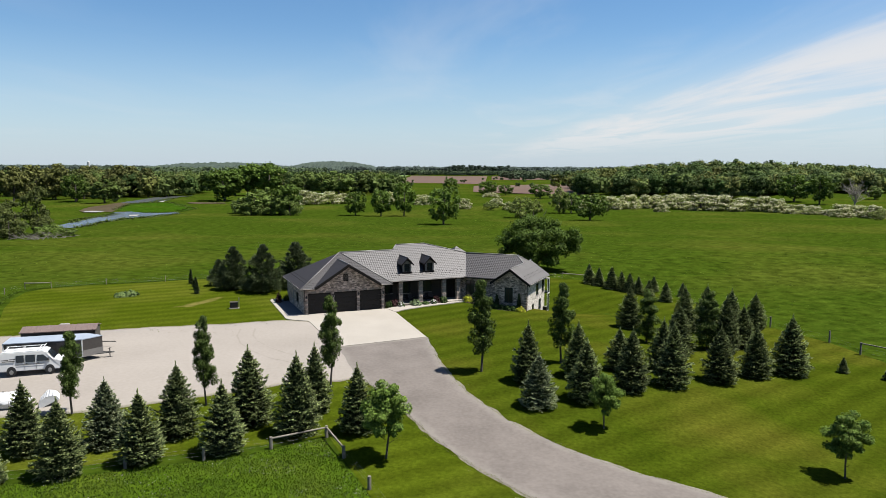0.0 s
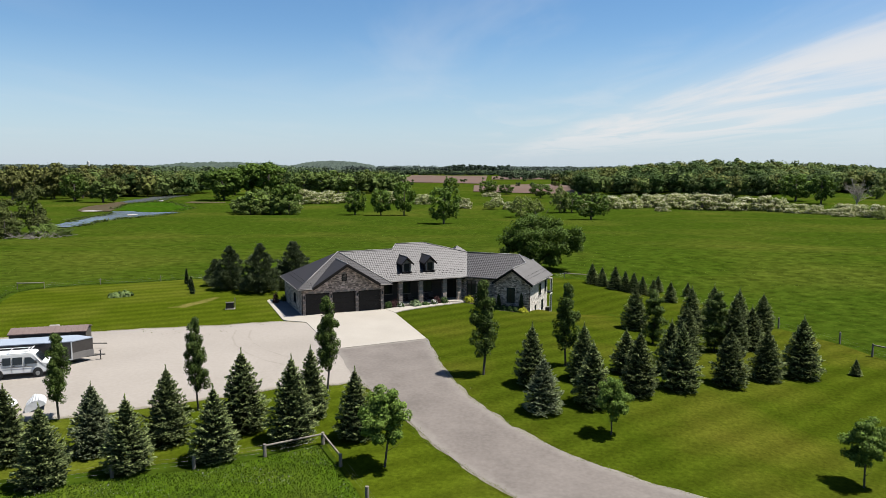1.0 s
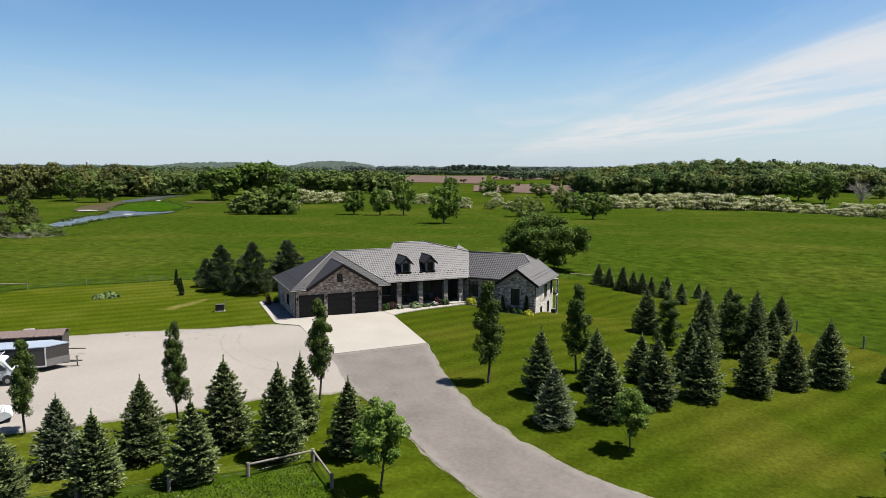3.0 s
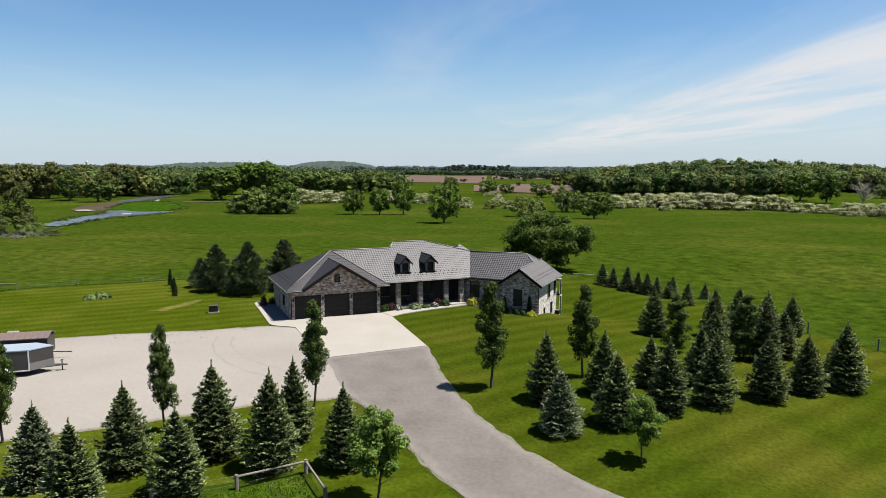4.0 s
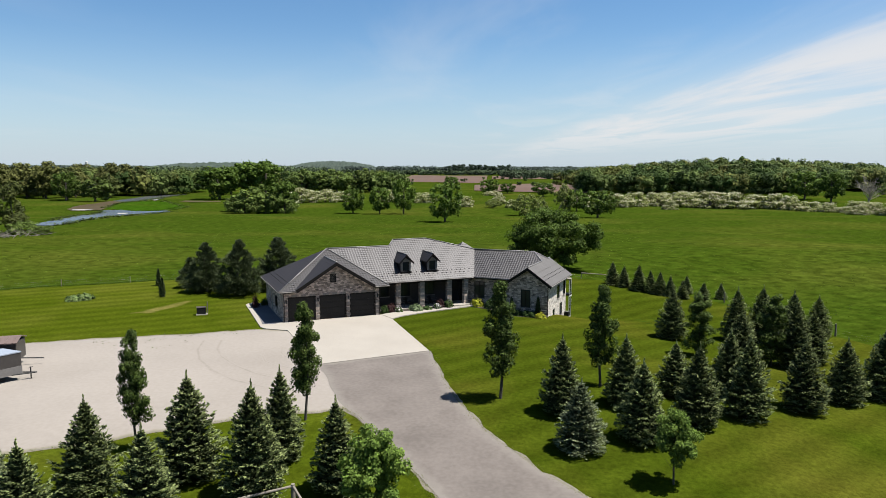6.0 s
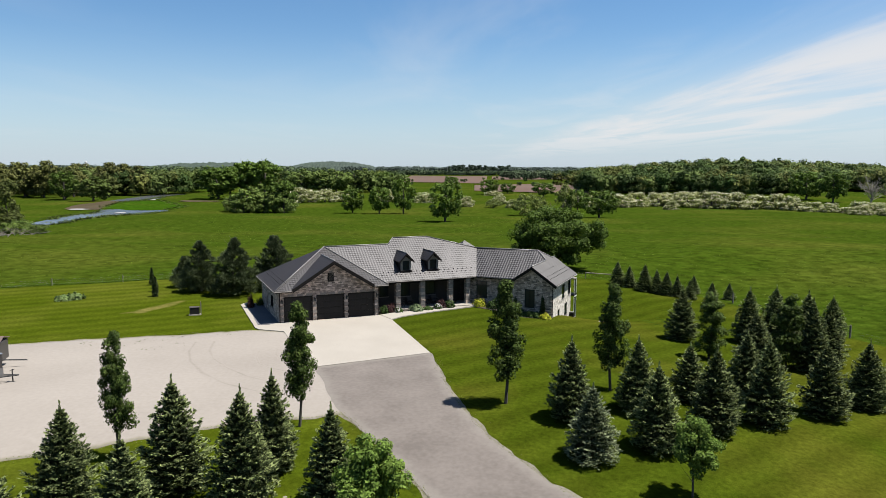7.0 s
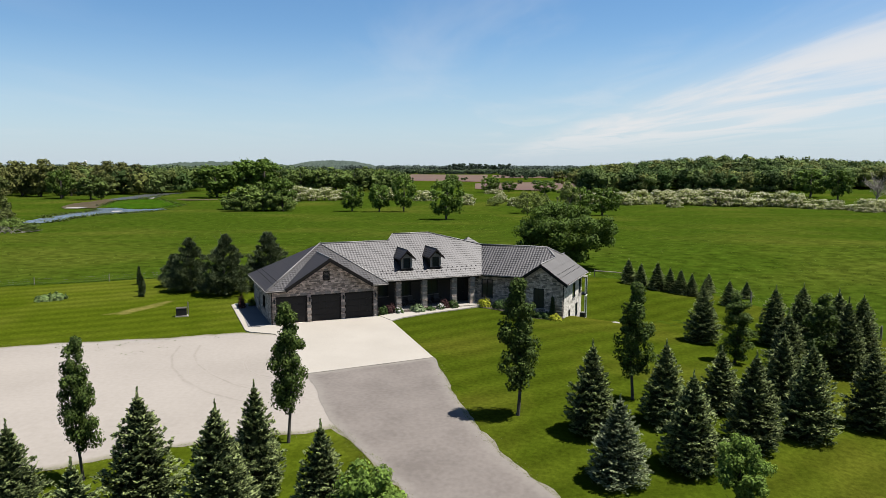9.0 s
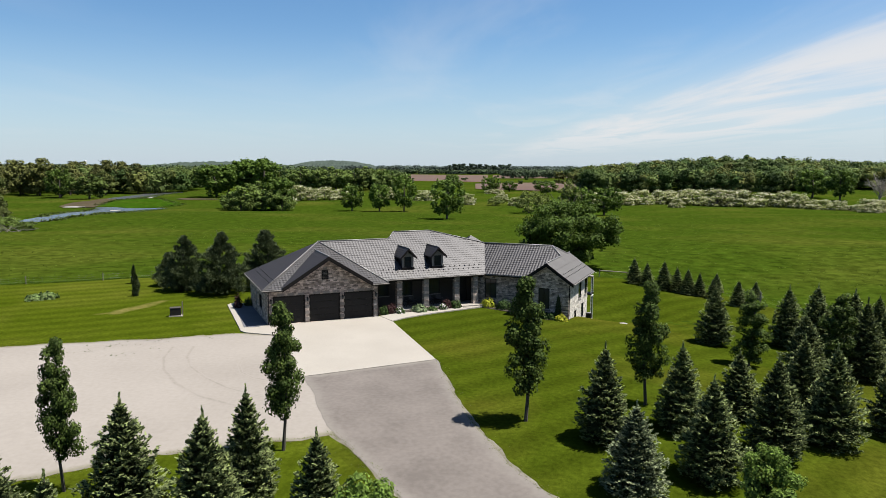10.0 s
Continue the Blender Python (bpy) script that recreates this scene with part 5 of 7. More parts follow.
hawthorn(71, [(-98, 491, 9.6, 10), (-83, 498, 8.5, 10), (-72, 504, 7, 8), (-39, 500, 8.1, 8), (-14, 482, 6.6, 7.8), (12, 430, 6.3, 5.2), (35, 467, 5.3, 5), (39, 420, 4.8, 3.8), (42, 624, 4, 7.6), (-112, 485, 8, 8), (92, 440, 8, 8), (80, 436, 7.5, 7)], "wide hawthorn bush covered in white blossom")
hawthorn(72, [(105, 441, 7.9, 8.9), (118, 449, 8.7, 8.2), (135, 458, 8.5, 9.3), (130, 417, 5.1, 4.1), (150, 448, 9.4, 10.9), (161, 438, 9.9, 10.6), (173, 433, 9.5, 10.5), (187, 434, 8.1, 10.5), (195, 428, 9, 6.9), (199, 417, 8, 6), (205, 406, 5.3, 7.2), (210, 396, 5.1, 4.8), (220, 386, 6.3, 7.8), (224, 377, 6.1, 6.1), (221, 359, 6.7, 5.8), (212, 372, 5, 5), (145, 462, 8, 9), (166, 447, 9, 9)], "hawthorn bush in the long white flowering hedge")

# a bare pale tree in the hedge
bare = thing("bare_tree", at(261, 445), "leafless pale grey tree beside the hedge", "tree")
rng = np.random.default_rng(77)
bm = bmesh.new()
rod(bm, (0, 0, -0.3), (0.6, 0, 10), 0.6, 0.3, 7)
for i in range(30):
    a, e = i * 2.4, rng.uniform(0.45, 1.35)
    p = Vector((0.06 * i / 3, 0, rng.uniform(3.0, 10)))
    q = p + Vector((math.cos(a) * math.cos(e), math.sin(a) * math.cos(e), math.sin(e))) * rng.uniform(7, 12)
    rod(bm, p, q, 0.20, 0.06, 5)
    for j in range(8):
        s0 = p.lerp(q, rng.uniform(0.3, 0.98))
        rod(bm, s0, s0 + Vector(rng.normal(size=3)) * 1.5 + Vector((0, 0, 1.4)), 0.08, 0.03, 4)
part("trunk", bm, material("pale_bark", (0.26, 0.225, 0.19), (0.38, 0.335, 0.29), 0.9, 3, 0.5, 0), bare)


CUBE_FACES = np.array([[(1, 1, 1), (-1, 1, 1), (-1, -1, 1), (1, -1, 1)], [(1, 1, -1), (1, -1, -1), (-1, -1, -1), (-1, 1, -1)], [(1, 1, 1), (1, -1, 1), (1, -1, -1), (1, 1, -1)],
                       [(-1, 1, 1), (-1, 1, -1), (-1, -1, -1), (-1, -1, 1)], [(1, 1, 1), (1, 1, -1), (-1, 1, -1), (-1, 1, 1)], [(1, -1, 1), (-1, -1, 1), (-1, -1, -1), (1, -1, -1)]]) / math.sqrt(3)


def toned(m):
    """Each tree of a wood takes its own lightness from the attribute tone."""
    n, l = m.node_tree.nodes, m.node_tree.links
    h, t = n.new("ShaderNodeHueSaturation"), n.new("ShaderNodeAttribute")
    t.attribute_name = "tone"
    p = n["Principled BSDF"]
    l.new(p.inputs["Base Color"].links[0].from_socket, h.inputs["Color"])
    l.new(t.outputs["Fac"], h.inputs["Value"])
    l.new(h.outputs["Color"], p.inputs["Base Color"])
    return m


def wood(name, seed, spots, mat, leaf, per, label, sx=(4, 6.5), hh=(12, 18)):
    """A stand of broadleaf trees as one object: every crown a pile of rounded leafy boughs."""
    rng = np.random.default_rng(seed)
    out, k, low = [], 12, 4
    for x, y in spots:
        h, r = rng.uniform(*hh), rng.uniform(*sx)
        deep = min(0.92 * r, 0.46 * h)
        b = rand_dirs(rng, k)
        b[:, 2] = b[:, 2] * 0.7 + 0.25
        cs = b * rng.uniform(0.56, 0.70, k)[:, None] * np.array([r, r, deep]) + np.array([0, 0, h - 1.22 * deep])
        a = rng.uniform(0, 2 * math.pi, low)
        cs = np.concatenate([cs, np.stack([np.cos(a) * r * 0.5, np.sin(a) * r * 0.5, np.full(low, h * 0.2)], 1)])
        cr = r * rng.uniform(0.40, 0.60, k + low)
        w = rng.integers(0, k + low, per)
        d = rand_dirs(rng, per)
        d[:, 2] = d[:, 2] * 0.8 + 0.25
        c = cs[w] + d * (cr[w] * rng.uniform(0.88, 1.0, per))[:, None] * np.array([1, 1, 0.8])
        c[:, 2] = np.maximum(c[:, 2], leaf * 0.5)
        nr = d + 0.22 * rand_dirs(rng, per) + np.array([0, 0, 0.2])
        nr /= np.linalg.norm(nr, axis=1)[:, None]
        out.append(leaf_quads(rng, c + np.array([x, y, ground_z(x, y)]), nr, leaf))
        spin = np.array([Euler(rng.uniform(0, 6, 3)).to_matrix() for _ in range(k + low)])
        faces = np.einsum("bij,fvj->bfvi", spin, CUBE_FACES) * (cr * 0.48)[:, None, None, None] + cs[:, None, None, :]
        faces[..., 2] = np.maximum(faces[..., 2], 0)
        out.append((faces + np.array([x, y, ground_z(x, y)])).reshape(-1, 4, 3))
    ob = quads(name, np.concatenate(out), mat)
    per += 6 * (k + low)
    tone = np.repeat(rng.uniform(0.62, 1.35, len(spots)), per)
    ob.data.attributes.new("tone", "FLOAT", "FACE").data.foreach_set("value", tone.astype(np.float32))
    return tagged(ob, label, "wood", kind="stuff")


def spread(seed, n, x0, x1, edge, deep):
    """Places for n trees between x0 and x1, from the line edge(x) to deep metres behind it."""
    r = random.Random(seed)
    out = []
    for i in range(n):
        x = r.uniform(x0, x1)
        out.append((x, edge(x) + deep * r.random() ** 1.4))
    return out


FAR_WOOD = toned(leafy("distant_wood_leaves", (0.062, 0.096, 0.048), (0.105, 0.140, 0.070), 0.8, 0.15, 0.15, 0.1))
# horizon leaves: distance haze mixed into their colour, paler and bluer
RIDGE_WOOD = toned(leafy("haze_tinted_leaves", (0.062, 0.086, 0.072), (0.095, 0.120, 0.098), 0.9, 0.1, 0.1, 0.1))
CONIFER = toned(leafy("conifer_leaves", (0.034, 0.058, 0.036), (0.056, 0.084, 0.052), 0.8, 0.15, 0.1, 0.1))
OLIVE_LEAF = toned(leafy("olive_spring_leaves", (0.100, 0.116, 0.026), (0.170, 0.184, 0.048), 0.8, 0.15, 0.15, 0.1))
DEEP_LEAF = toned(leafy("deep_green_leaves", (0.034, 0.066, 0.014), (0.066, 0.108, 0.024), 0.8, 0.15, 0.15, 0.1))
WOOD_LEAF = toned(leafy("wood_crown_leaves", (0.074, 0.112, 0.024), (0.130, 0.172, 0.042), 0.7, 0.15, 0.15, 0.1))
def wood_edge(x):
    """The southern edge of the wood on the hill."""
    return 630 - 0.82 * (x - 122) if x < 200 else (566 - 0.45 * (x - 200) if x < 244 else 575 + 0.3 * (x - 275))


for i, (mat, share, lab) in enumerate(((DEEP_LEAF, 0.45, "dark broadleaf trees"), (WOOD_LEAF, 0.37, "green broadleaf trees"), (OLIVE_LEAF, 0.18, "olive spring-leaved trees"))):
    wood("wood", 81 + i, spread(1 + i, int(210 * share), 118, 480, wood_edge, 60), mat, 0.80, 500, lab + " at the edge of the wood", (7.5, 10.5), (17, 22))
    wood("wood", 91 + i, spread(11 + i, int(520 * share), 130, 680, lambda x: 640, 190), mat, 1.05, 215, lab + " on the wooded hill", (7, 10), (18, 24))
    wood("wood", 101 + i, spread(21 + i, int(150 * share), -460, -230, lambda x: 590, 130), mat, 0.84, 340, lab + " in the riverside belt", (9, 12), (20, 26))
    wood("wood", 111 + i, spread(31 + i, int(230 * share), -520, -60, lambda x: 830, 220), mat, 1.2, 130, lab + " beyond the river", (9, 13), (18, 24))
    wood("wood", 121 + i, spread(41 + i, int(80 * share), -150, -40, lambda x: 670, 70), mat, 0.9, 210, lab + " behind the hawthorns", (7, 10), (17, 22))
wood("field_bushes", 131, spread(51, 30, -60, 330, lambda x: 880, 900), DEEP_LEAF, 0.8, 60, "scattered bushes along the field edges", (2.5, 5), (4, 8))
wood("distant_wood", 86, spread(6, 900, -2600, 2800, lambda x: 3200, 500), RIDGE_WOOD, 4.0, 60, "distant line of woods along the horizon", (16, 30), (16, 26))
wood("distant_wood", 87, spread(7, 520, -700, 900, lambda x: 2200, 200), FAR_WOOD, 2.4, 60, "distant tree belt between the fields", (7, 11), (13, 20))
wood("distant_wood", 88, spread(8, 80, 10, 190, lambda x: 2080, 50), CONIFER, 1.5, 90, "dark windbreak of conifers beyond the fields", (4, 6), (22, 36))
wood("distant_wood", 89, spread(9, 420, -900, -330, lambda x: 1450 + abs(x + 600), 300), FAR_WOOD, 2.4, 80, "wooded rise beyond the river", (9, 14), (22, 30))
wood("distant_wood", 90, spread(10, 420, 150, 1100, lambda x: 1500 + 0.3 * x, 500), FAR_WOOD, 2.2, 70, "belt of distant woods", (8, 13), (16, 22))


def ridge(name, cx, cy, w, depth, h, mat, label, seed):
    """A far wooded hill: a low rounded form roughened by tree crowns."""
    vs, fs, nx, ny = [], [], 300, 18
    for j in range(ny + 1):
        for i in range(nx + 1):
            u, v = i / nx * 2 - 1, j / ny * 2 - 1
            z = h * max(0.0, (1 - abs(u) ** 2.2)) ** 0.8 * max(0.0, 1 - v * v) ** 0.7
            x, y = cx + u * w, cy + v * depth
            bump = 5 * noise.noise((x * 0.02, y * 0.02, seed)) + 7 * noise.noise((x * 0.09, y * 0.09, seed))
            vs.append((x, y, ground_z(x, y) - 6 + z + bump * min(1, z / 8)))
    fs = [(j * (nx + 1) + i, j * (nx + 1) + i + 1, (j + 1) * (nx + 1) + i + 1, (j + 1) * (nx + 1) + i) for j in range(ny) for i in range(nx)]
    ob = raw(name, vs, fs, mat)
    return tagged(ob, label, "hill", kind="structure")


RIDGE_MAT = material("hill_wood", (0.020, 0.036, 0.026), (0.046, 0.068, 0.046), 0.95, 0.09, 0.03, 0)
ridge("backdrop_hill", -560, 3500, 260, 300, 52, RIDGE_MAT, "far wooded hill on the horizon", 1)
ridge("backdrop_hill", -950, 3000, 420, 260, 43, RIDGE_MAT, "far wooded hill on the horizon", 2)
ridge("backdrop_hill", 600, 3600, 700, 300, 26, RIDGE_MAT, "far low wooded hill", 3)
ridge("backdrop_hill", 150, 3900, 900, 200, 24, RIDGE_MAT, "far low wooded hill", 4)
ridge("backdrop_hill", -2200, 3800, 900, 200, 28, RIDGE_MAT, "far low wooded hill", 5)

# brush pile by the river
brush = thing("brush_pile", at(-114, 194), "heap of pale driftwood branches by the river", "brush pile")
rng = np.random.default_rng(5)
for i in range(46):
    a, c = rng.uniform(0, 6.28), Vector((rng.normal() * 4.0, rng.normal() * 2.2, 0.3))
    bm = bmesh.new()
    rod(bm, c, c + Vector((math.cos(a) * 3.2, math.sin(a) * 1.6, rng.uniform(0.2, 2.0))), 0.10, 0.04, 5)
    part("branch", bm, POST_WOOD, brush)
# silo and barns far off
BARN = material("pale_barn_sheet", (0.45, 0.45, 0.45), (0.6, 0.6, 0.6), 0.7, 0.5, 0.1, 0)
for x, y, w, d, h, lab in ((-1290, 2400, 26, 14, 9, "pale farm building far off"), (-1225, 2400, 40, 14, 8, "long pale barn far off"), (205, 2060, 26, 14, 10, "white farm building beyond the fields"), (255, 2060, 20, 12, 14, "white barn beyond the fields"), (-1650, 2700, 16, 12, 8, "pale shed far off")):
    z = ground_z(x, y)
    b = thing("barn", Matrix.Translation((x, y, z)), lab, "barn", "far farm buildings")
    bm = bmesh.new()
    box(bm, -w / 2, w / 2, -d / 2, d / 2, -2, h * 0.6)
    part("wall", bm, BARN, b)
    for sg in (-1, 1):
        bm = bmesh.new()
        prism(bm, [(-w / 2 - 0.5, sg * (d / 2 + 0.5), h * 0.58), (w / 2 + 0.5, sg * (d / 2 + 0.5), h * 0.58), (w / 2 + 0.5, 0, h), (-w / 2 - 0.5, 0, h)], 0.3)
        bmesh.ops.recalc_face_normals(bm, faces=bm.faces)
        part("roof", bm, BARN, b)
silo = thing("silo", Matrix.Translation((-1213, 2380, ground_z(-1213, 2380))), "tall pale concrete silo far off", "silo")
bm = bmesh.new()
rod(bm, (0, 0, -2), (0, 0, 38), 4.2, 4.2, 16)
part("shaft", bm, BARN, silo)
bm = bmesh.new()
ball(bm, (0, 0, 38), 4.3, 1, 1, 0.7, 2)
part("dome", bm, BARN, silo)

# fields, river
for pts, mat, lab in (([(-87, 1230), (63, 1109), (125, 2080), (-101, 2100)], SOIL_FIELD, "bare reddish-brown ploughed field"), ([(30, 732), (123, 615), (228, 1139), (42, 1015)], SOIL_FIELD, "bare brown ploughed field"),
                      ([(102, 1534), (326, 1634), (415, 2050), (135, 2026)], SOIL_FIELD, "bare brown ploughed field"), ([(-1672, 2623), (-1100, 2700), (-1200, 3100), (-2400, 3100)], SOIL_FIELD, "distant bare brown field"),
                      ([(-300, 1700), (-130, 1650), (-110, 2150), (-300, 2150)], CROP_FIELD, "field of young green crop")):
    drape("field", pts, mat, 0.6, lab, "field", 45.0)
MUD = material("river_mud", (0.052, 0.038, 0.018), (0.085, 0.066, 0.034), 0.9, 0.5, 0.06, 0, spec=0.1)
SHINGLE = material("river_shingle", (0.20, 0.18, 0.15), (0.42, 0.40, 0.36), 0.9, 1.5, 0.2, 0)
WATER = material("river_water", (0.075, 0.085, 0.092), (0.125, 0.130, 0.125), 0.22, 0.35, 0.05, 0.12, spec=0.6)
drape("river", [(-133, 248), (-139, 250), (-144, 260), (-145, 270), (-148, 287), (-161, 318), (-171, 351), (-179, 378), (-186, 391), (-178, 396), (-167, 386), (-156, 386), (-151, 391), (-146, 386), (-147, 369), (-142, 343), (-139, 320), (-137, 297), (-136, 283), (-134.5, 270), (-132, 255)], WATER, 0.25, "slow river winding through the pasture", "river", 4.0, 1.2, 11)
drape("river", [(-227, 484), (-236, 542), (-246, 592), (-243, 627), (-228, 634), (-226, 604), (-223, 573), (-209, 526), (-211, 498), (-215, 478)], WATER, 0.25, "far bend of the river", "river", 5.0, 1.8, 12)
drape("river_bank", [(-209.6, 400), (-217, 420), (-222, 437), (-223, 457), (-229, 490), (-216, 480), (-203, 435), (-193, 408), (-187, 392), (-195, 391), (-200, 386)], MUD, 0.28, "brown muddy shallows of the river", "river bank", 4.0, 1.4, 14)
drape("river_bank", [(-200, 386), (-204, 395), (-200, 398), (-192, 394), (-193, 387)], SHINGLE, 0.42, "pale shingle bar at the water's edge", "river bank", 2.0, 1.0, 15)
drape("river_bank", [(-184, 496), (-184, 508), (-160, 506), (-155, 496), (-173, 487)], MUD, 0.28, "dark muddy creek in the pasture", "river bank", 4.0, 1.2, 16)
for pts, n in (([(-155, 343), (-163, 362), (-159, 363), (-151.5, 343)], 18), ([(-208, 508), (-209, 521), (-203, 505)], 19)):
    drape("river_riffle", pts, SHINGLE, 0.42, "pale broken water and stones of a riffle", "river bank", 1.5, 1.2, n)
MEADOW = grass("lush_bank_grass", (0.020, 0.052, 0.003), (0.036, 0.080, 0.005), (0.050, 0.075, 0.008), 0.5, 2.0, 0.05, bump=0.05, mottle=0.3, depth=0.5)
drape("meadow", [(-192, 409), (-203, 438), (-213, 470), (-209, 500), (-198, 502), (-176, 476), (-155, 433), (-151, 409), (-154, 394), (-168, 390), (-180, 398)], MEADOW, 0.15, "lush green tongue of meadow inside the river bend", "meadow", 5.0, 2.0, 20)

# ---------- paving round the house ----------
def slab(name, outline, z0, z1, mat, label, category="paving", fr=None):
    bm = bmesh.new()
    prism(bm, [(x, y, z1) for x, y in outline], z1 - z0)
    bmesh.ops.recalc_face_normals(bm, faces=bm.faces)
    if fr is not None:
        bm.transform(fr)
    return tagged(part(name, bm, mat, None, "", Matrix()), label, category, kind="structure")


slab("concrete_pad", [(-1.3, 74.8), (-5.55, 87.8), (-6.9, 89.95), (-17.0, 85.6), (-15.4, 82.2), (-10.4, 70.35)], -0.3, 0.085, CONCRETE, "pale concrete apron before the garage", "driveway")
slab("walk_side", [(-15.4, 82.2), (-17.9, 83.0), (-18.5, 83.6), (-23.3, 95.2), (-23.2, 96.0), (-22.6, 96.4), (-20.6, 95.7), (-16.2, 85.4)], -0.3, 0.11, CONCRETE, "concrete kerb and path beside the garage", "path")
# the garage's shadow on the concrete, laid as a dark blue-grey strip
SHADE_STRIP = material("shade_strip_paving", (0.10, 0.10, 0.11), (0.16, 0.16, 0.17), 0.8, 8, 0.6, 0.006)
slab("side_shade_strip", [(-17.5, 85.0), (-18.6, 84.9), (-22.3, 94.6), (-20.8, 95.1), (-16.8, 86.0)], 0.0, 0.145, SHADE_STRIP, "paving strip coloured dark for the shade of the garage wall", "path")
slab("front_walk", [(-6.9, 89.95), (-5.55, 87.8), (-4.6, 89.1), (-3.2, 90.3), (-1.8, 91.4), (-0.5, 92.3), (1.2, 93.4), (2.9, 94.6), (3.6, 95.6), (3.2, 96.6), (2.0, 96.4), (0.1, 94.7), (-2.5, 92.6), (-5.5, 91.1)], -0.3, 0.12, CONCRETE, "curving concrete walk to the porch", "path")
for i, v in enumerate((0.75, 1.1)):
    slab("porch_step", [(9.3, v - 0.35), (12.3, v - 0.55), (12.3, v + 0.8), (9.3, v + 0.8)], 0.0, 0.15 + 0.10 * i - 0.01, CONCRETE, "wide concrete step at the porch", "step", MF)
MULCH = material("dark_mulch", (0.030, 0.022, 0.017), (0.065, 0.048, 0.036), 0.95, 22, 2, 0.03)
slab("planting_bed", [(0.35, 0.55), (3.0, 0.15), (6.0, 0.0), (9.0, 0.45), (9.2, 1.5), (0.35, 1.5)], -0.2, 0.09, MULCH, "dark mulched bed before the porch", "bed", MF)
slab("planting_bed", [(-4.6, -1.5), (-0.2, -1.3), (0.1, -0.02), (-4.6, -0.02)], -1.2, -0.02, MULCH, "dark mulched bed before the wing", "bed", WF)
slab("planting_bed", [(-9.6, 1.5), (-5.0, 0.2), (-4.5, 3.3), (-9.6, 3.3)], -0.9, 0.02, MULCH, "dark mulched bed in the corner of the house", "bed", WF)

DRY_TURF = grass("dry_turf", (0.095, 0.092, 0.018), (0.165, 0.145, 0.045), (0.05, 0.07, 0.006), 0.5, 6, 0.9)
drape("dry_patch", [(-35.4, 90.0), (-32.4, 90.4), (-30.8, 94.0), (-30.0, 98.2), (-31.6, 98.0), (-33.0, 94.6), (-34.2, 92.2)], DRY_TURF, 0.03, "dry worn streak in the lawn", "lawn", 0.25, 0.2, 21, True)
worn_edge(DRY_TURF, (0.050, 0.069, 0.0044), 0.55, 1.0)

# ---------- garden plants ----------
LIME = leafy("golden_shrub_leaves", (0.30, 0.33, 0.02), (0.46, 0.46, 0.04), 0.6, 0.2, 0.25)
RED_LEAF = leafy("purple_shrub_leaves", (0.035, 0.014, 0.014), (0.07, 0.03, 0.028), 0.6, 0.3, 0.15)
HOSTA = leafy("variegated_leaves", (0.07, 0.13, 0.04), (0.30, 0.36, 0.20), 0.5, 0.3, 0.2)
RHUBARB = leafy("rhubarb_leaves", (0.080, 0.140, 0.030), (0.240, 0.310, 0.110), 0.5, 0.4, 0.3)
SHRUB = leafy("boxwood_leaves", (0.030, 0.062, 0.014), (0.06, 0.10, 0.022), 0.55, 0.35, 0.15)
PALE_FLOWER = leafy("pale_flowers", (0.55, 0.50, 0.50), (0.75, 0.70, 0.70), 0.7, 0.2, 0.1)


def shrub(name, m, seed, mat, label, r, h, n=700, leaf=0.07, extra=None, category="shrub"):
    rng = np.random.default_rng(seed)
    ob = thing(name, m, label, category, "garden shrubs")
    bm = bmesh.new()
    for i in range(6):
        a = i * 1.05
        rod(bm, (0, 0, -0.05), (math.cos(a) * r * 0.5, math.sin(a) * r * 0.5, h * 0.6), 0.018, 0.006, 5)
    part("stem", bm, BARK, ob)
    d = rand_dirs(rng, n)
    d[:, 2] = np.abs(d[:, 2])
    c = d * rng.uniform(0.72, 1.05, n)[:, None] * (1 + 0.15 * np.sin(d[:, 0] * 6 + d[:, 1] * 5))[:, None] * np.array([r, r, h])
    nr = d + 0.5 * rand_dirs(rng, n)
    nr /= np.linalg.norm(nr, axis=1)[:, None]
    quads("foliage", leaf_quads(rng, c, nr, leaf), mat, ob)
    if extra:
        k = n // 4
        d = rand_dirs(rng, k)
        d[:, 2] = np.abs(d[:, 2])
        quads("flowers", leaf_quads(rng, d * np.array([r, r, h]) * 1.04, d, leaf * 0.8), extra, ob, "pale flowers")
    return ob


def on_bed(fr, u, v, z=0.05):
    p = fr @ Vector((u, v, 0))
    return Matrix.Translation((p.x, p.y, z))


shrub("boxwood", on_bed(MF, 0.85, 0.85), 1, SHRUB, "round green shrub at the garage corner", 0.5, 0.75)
shrub("barberry", on_bed(MF, 1.7, 0.95), 2, RED_LEAF, "dark purple-leaved shrub in the bed", 0.6, 0.9)
shrub("hydrangea", on_bed(MF, 2.4, 0.5), 3, SHRUB, "low green shrub with pale flowers", 0.55, 0.6, 500, 0.07, PALE_FLOWER)
shrub("hosta", on_bed(MF, 4.5, 0.55), 4, HOSTA, "broad hosta with white-edged leaves", 0.85, 0.7, 420, 0.13)
shrub("low_shrub", on_bed(MF, 5.9, 0.6), 5, SHRUB, "low dark green shrub in the bed", 0.6, 0.4, 400)
shrub("hydrangea", on_bed(MF, 7.1, 0.6), 6, SHRUB, "low green shrub with pale flowers", 0.5, 0.6, 500, 0.07, PALE_FLOWER)
shrub("barberry", on_bed(MF, 7.7, 1.05), 7, RED_LEAF, "dark purple-leaved shrub by the column", 0.55, 0.95)
shrub("boxwood", on_bed(MF, 8.6, 0.8), 8, SHRUB, "round green shrub beside the steps", 0.6, 0.85)
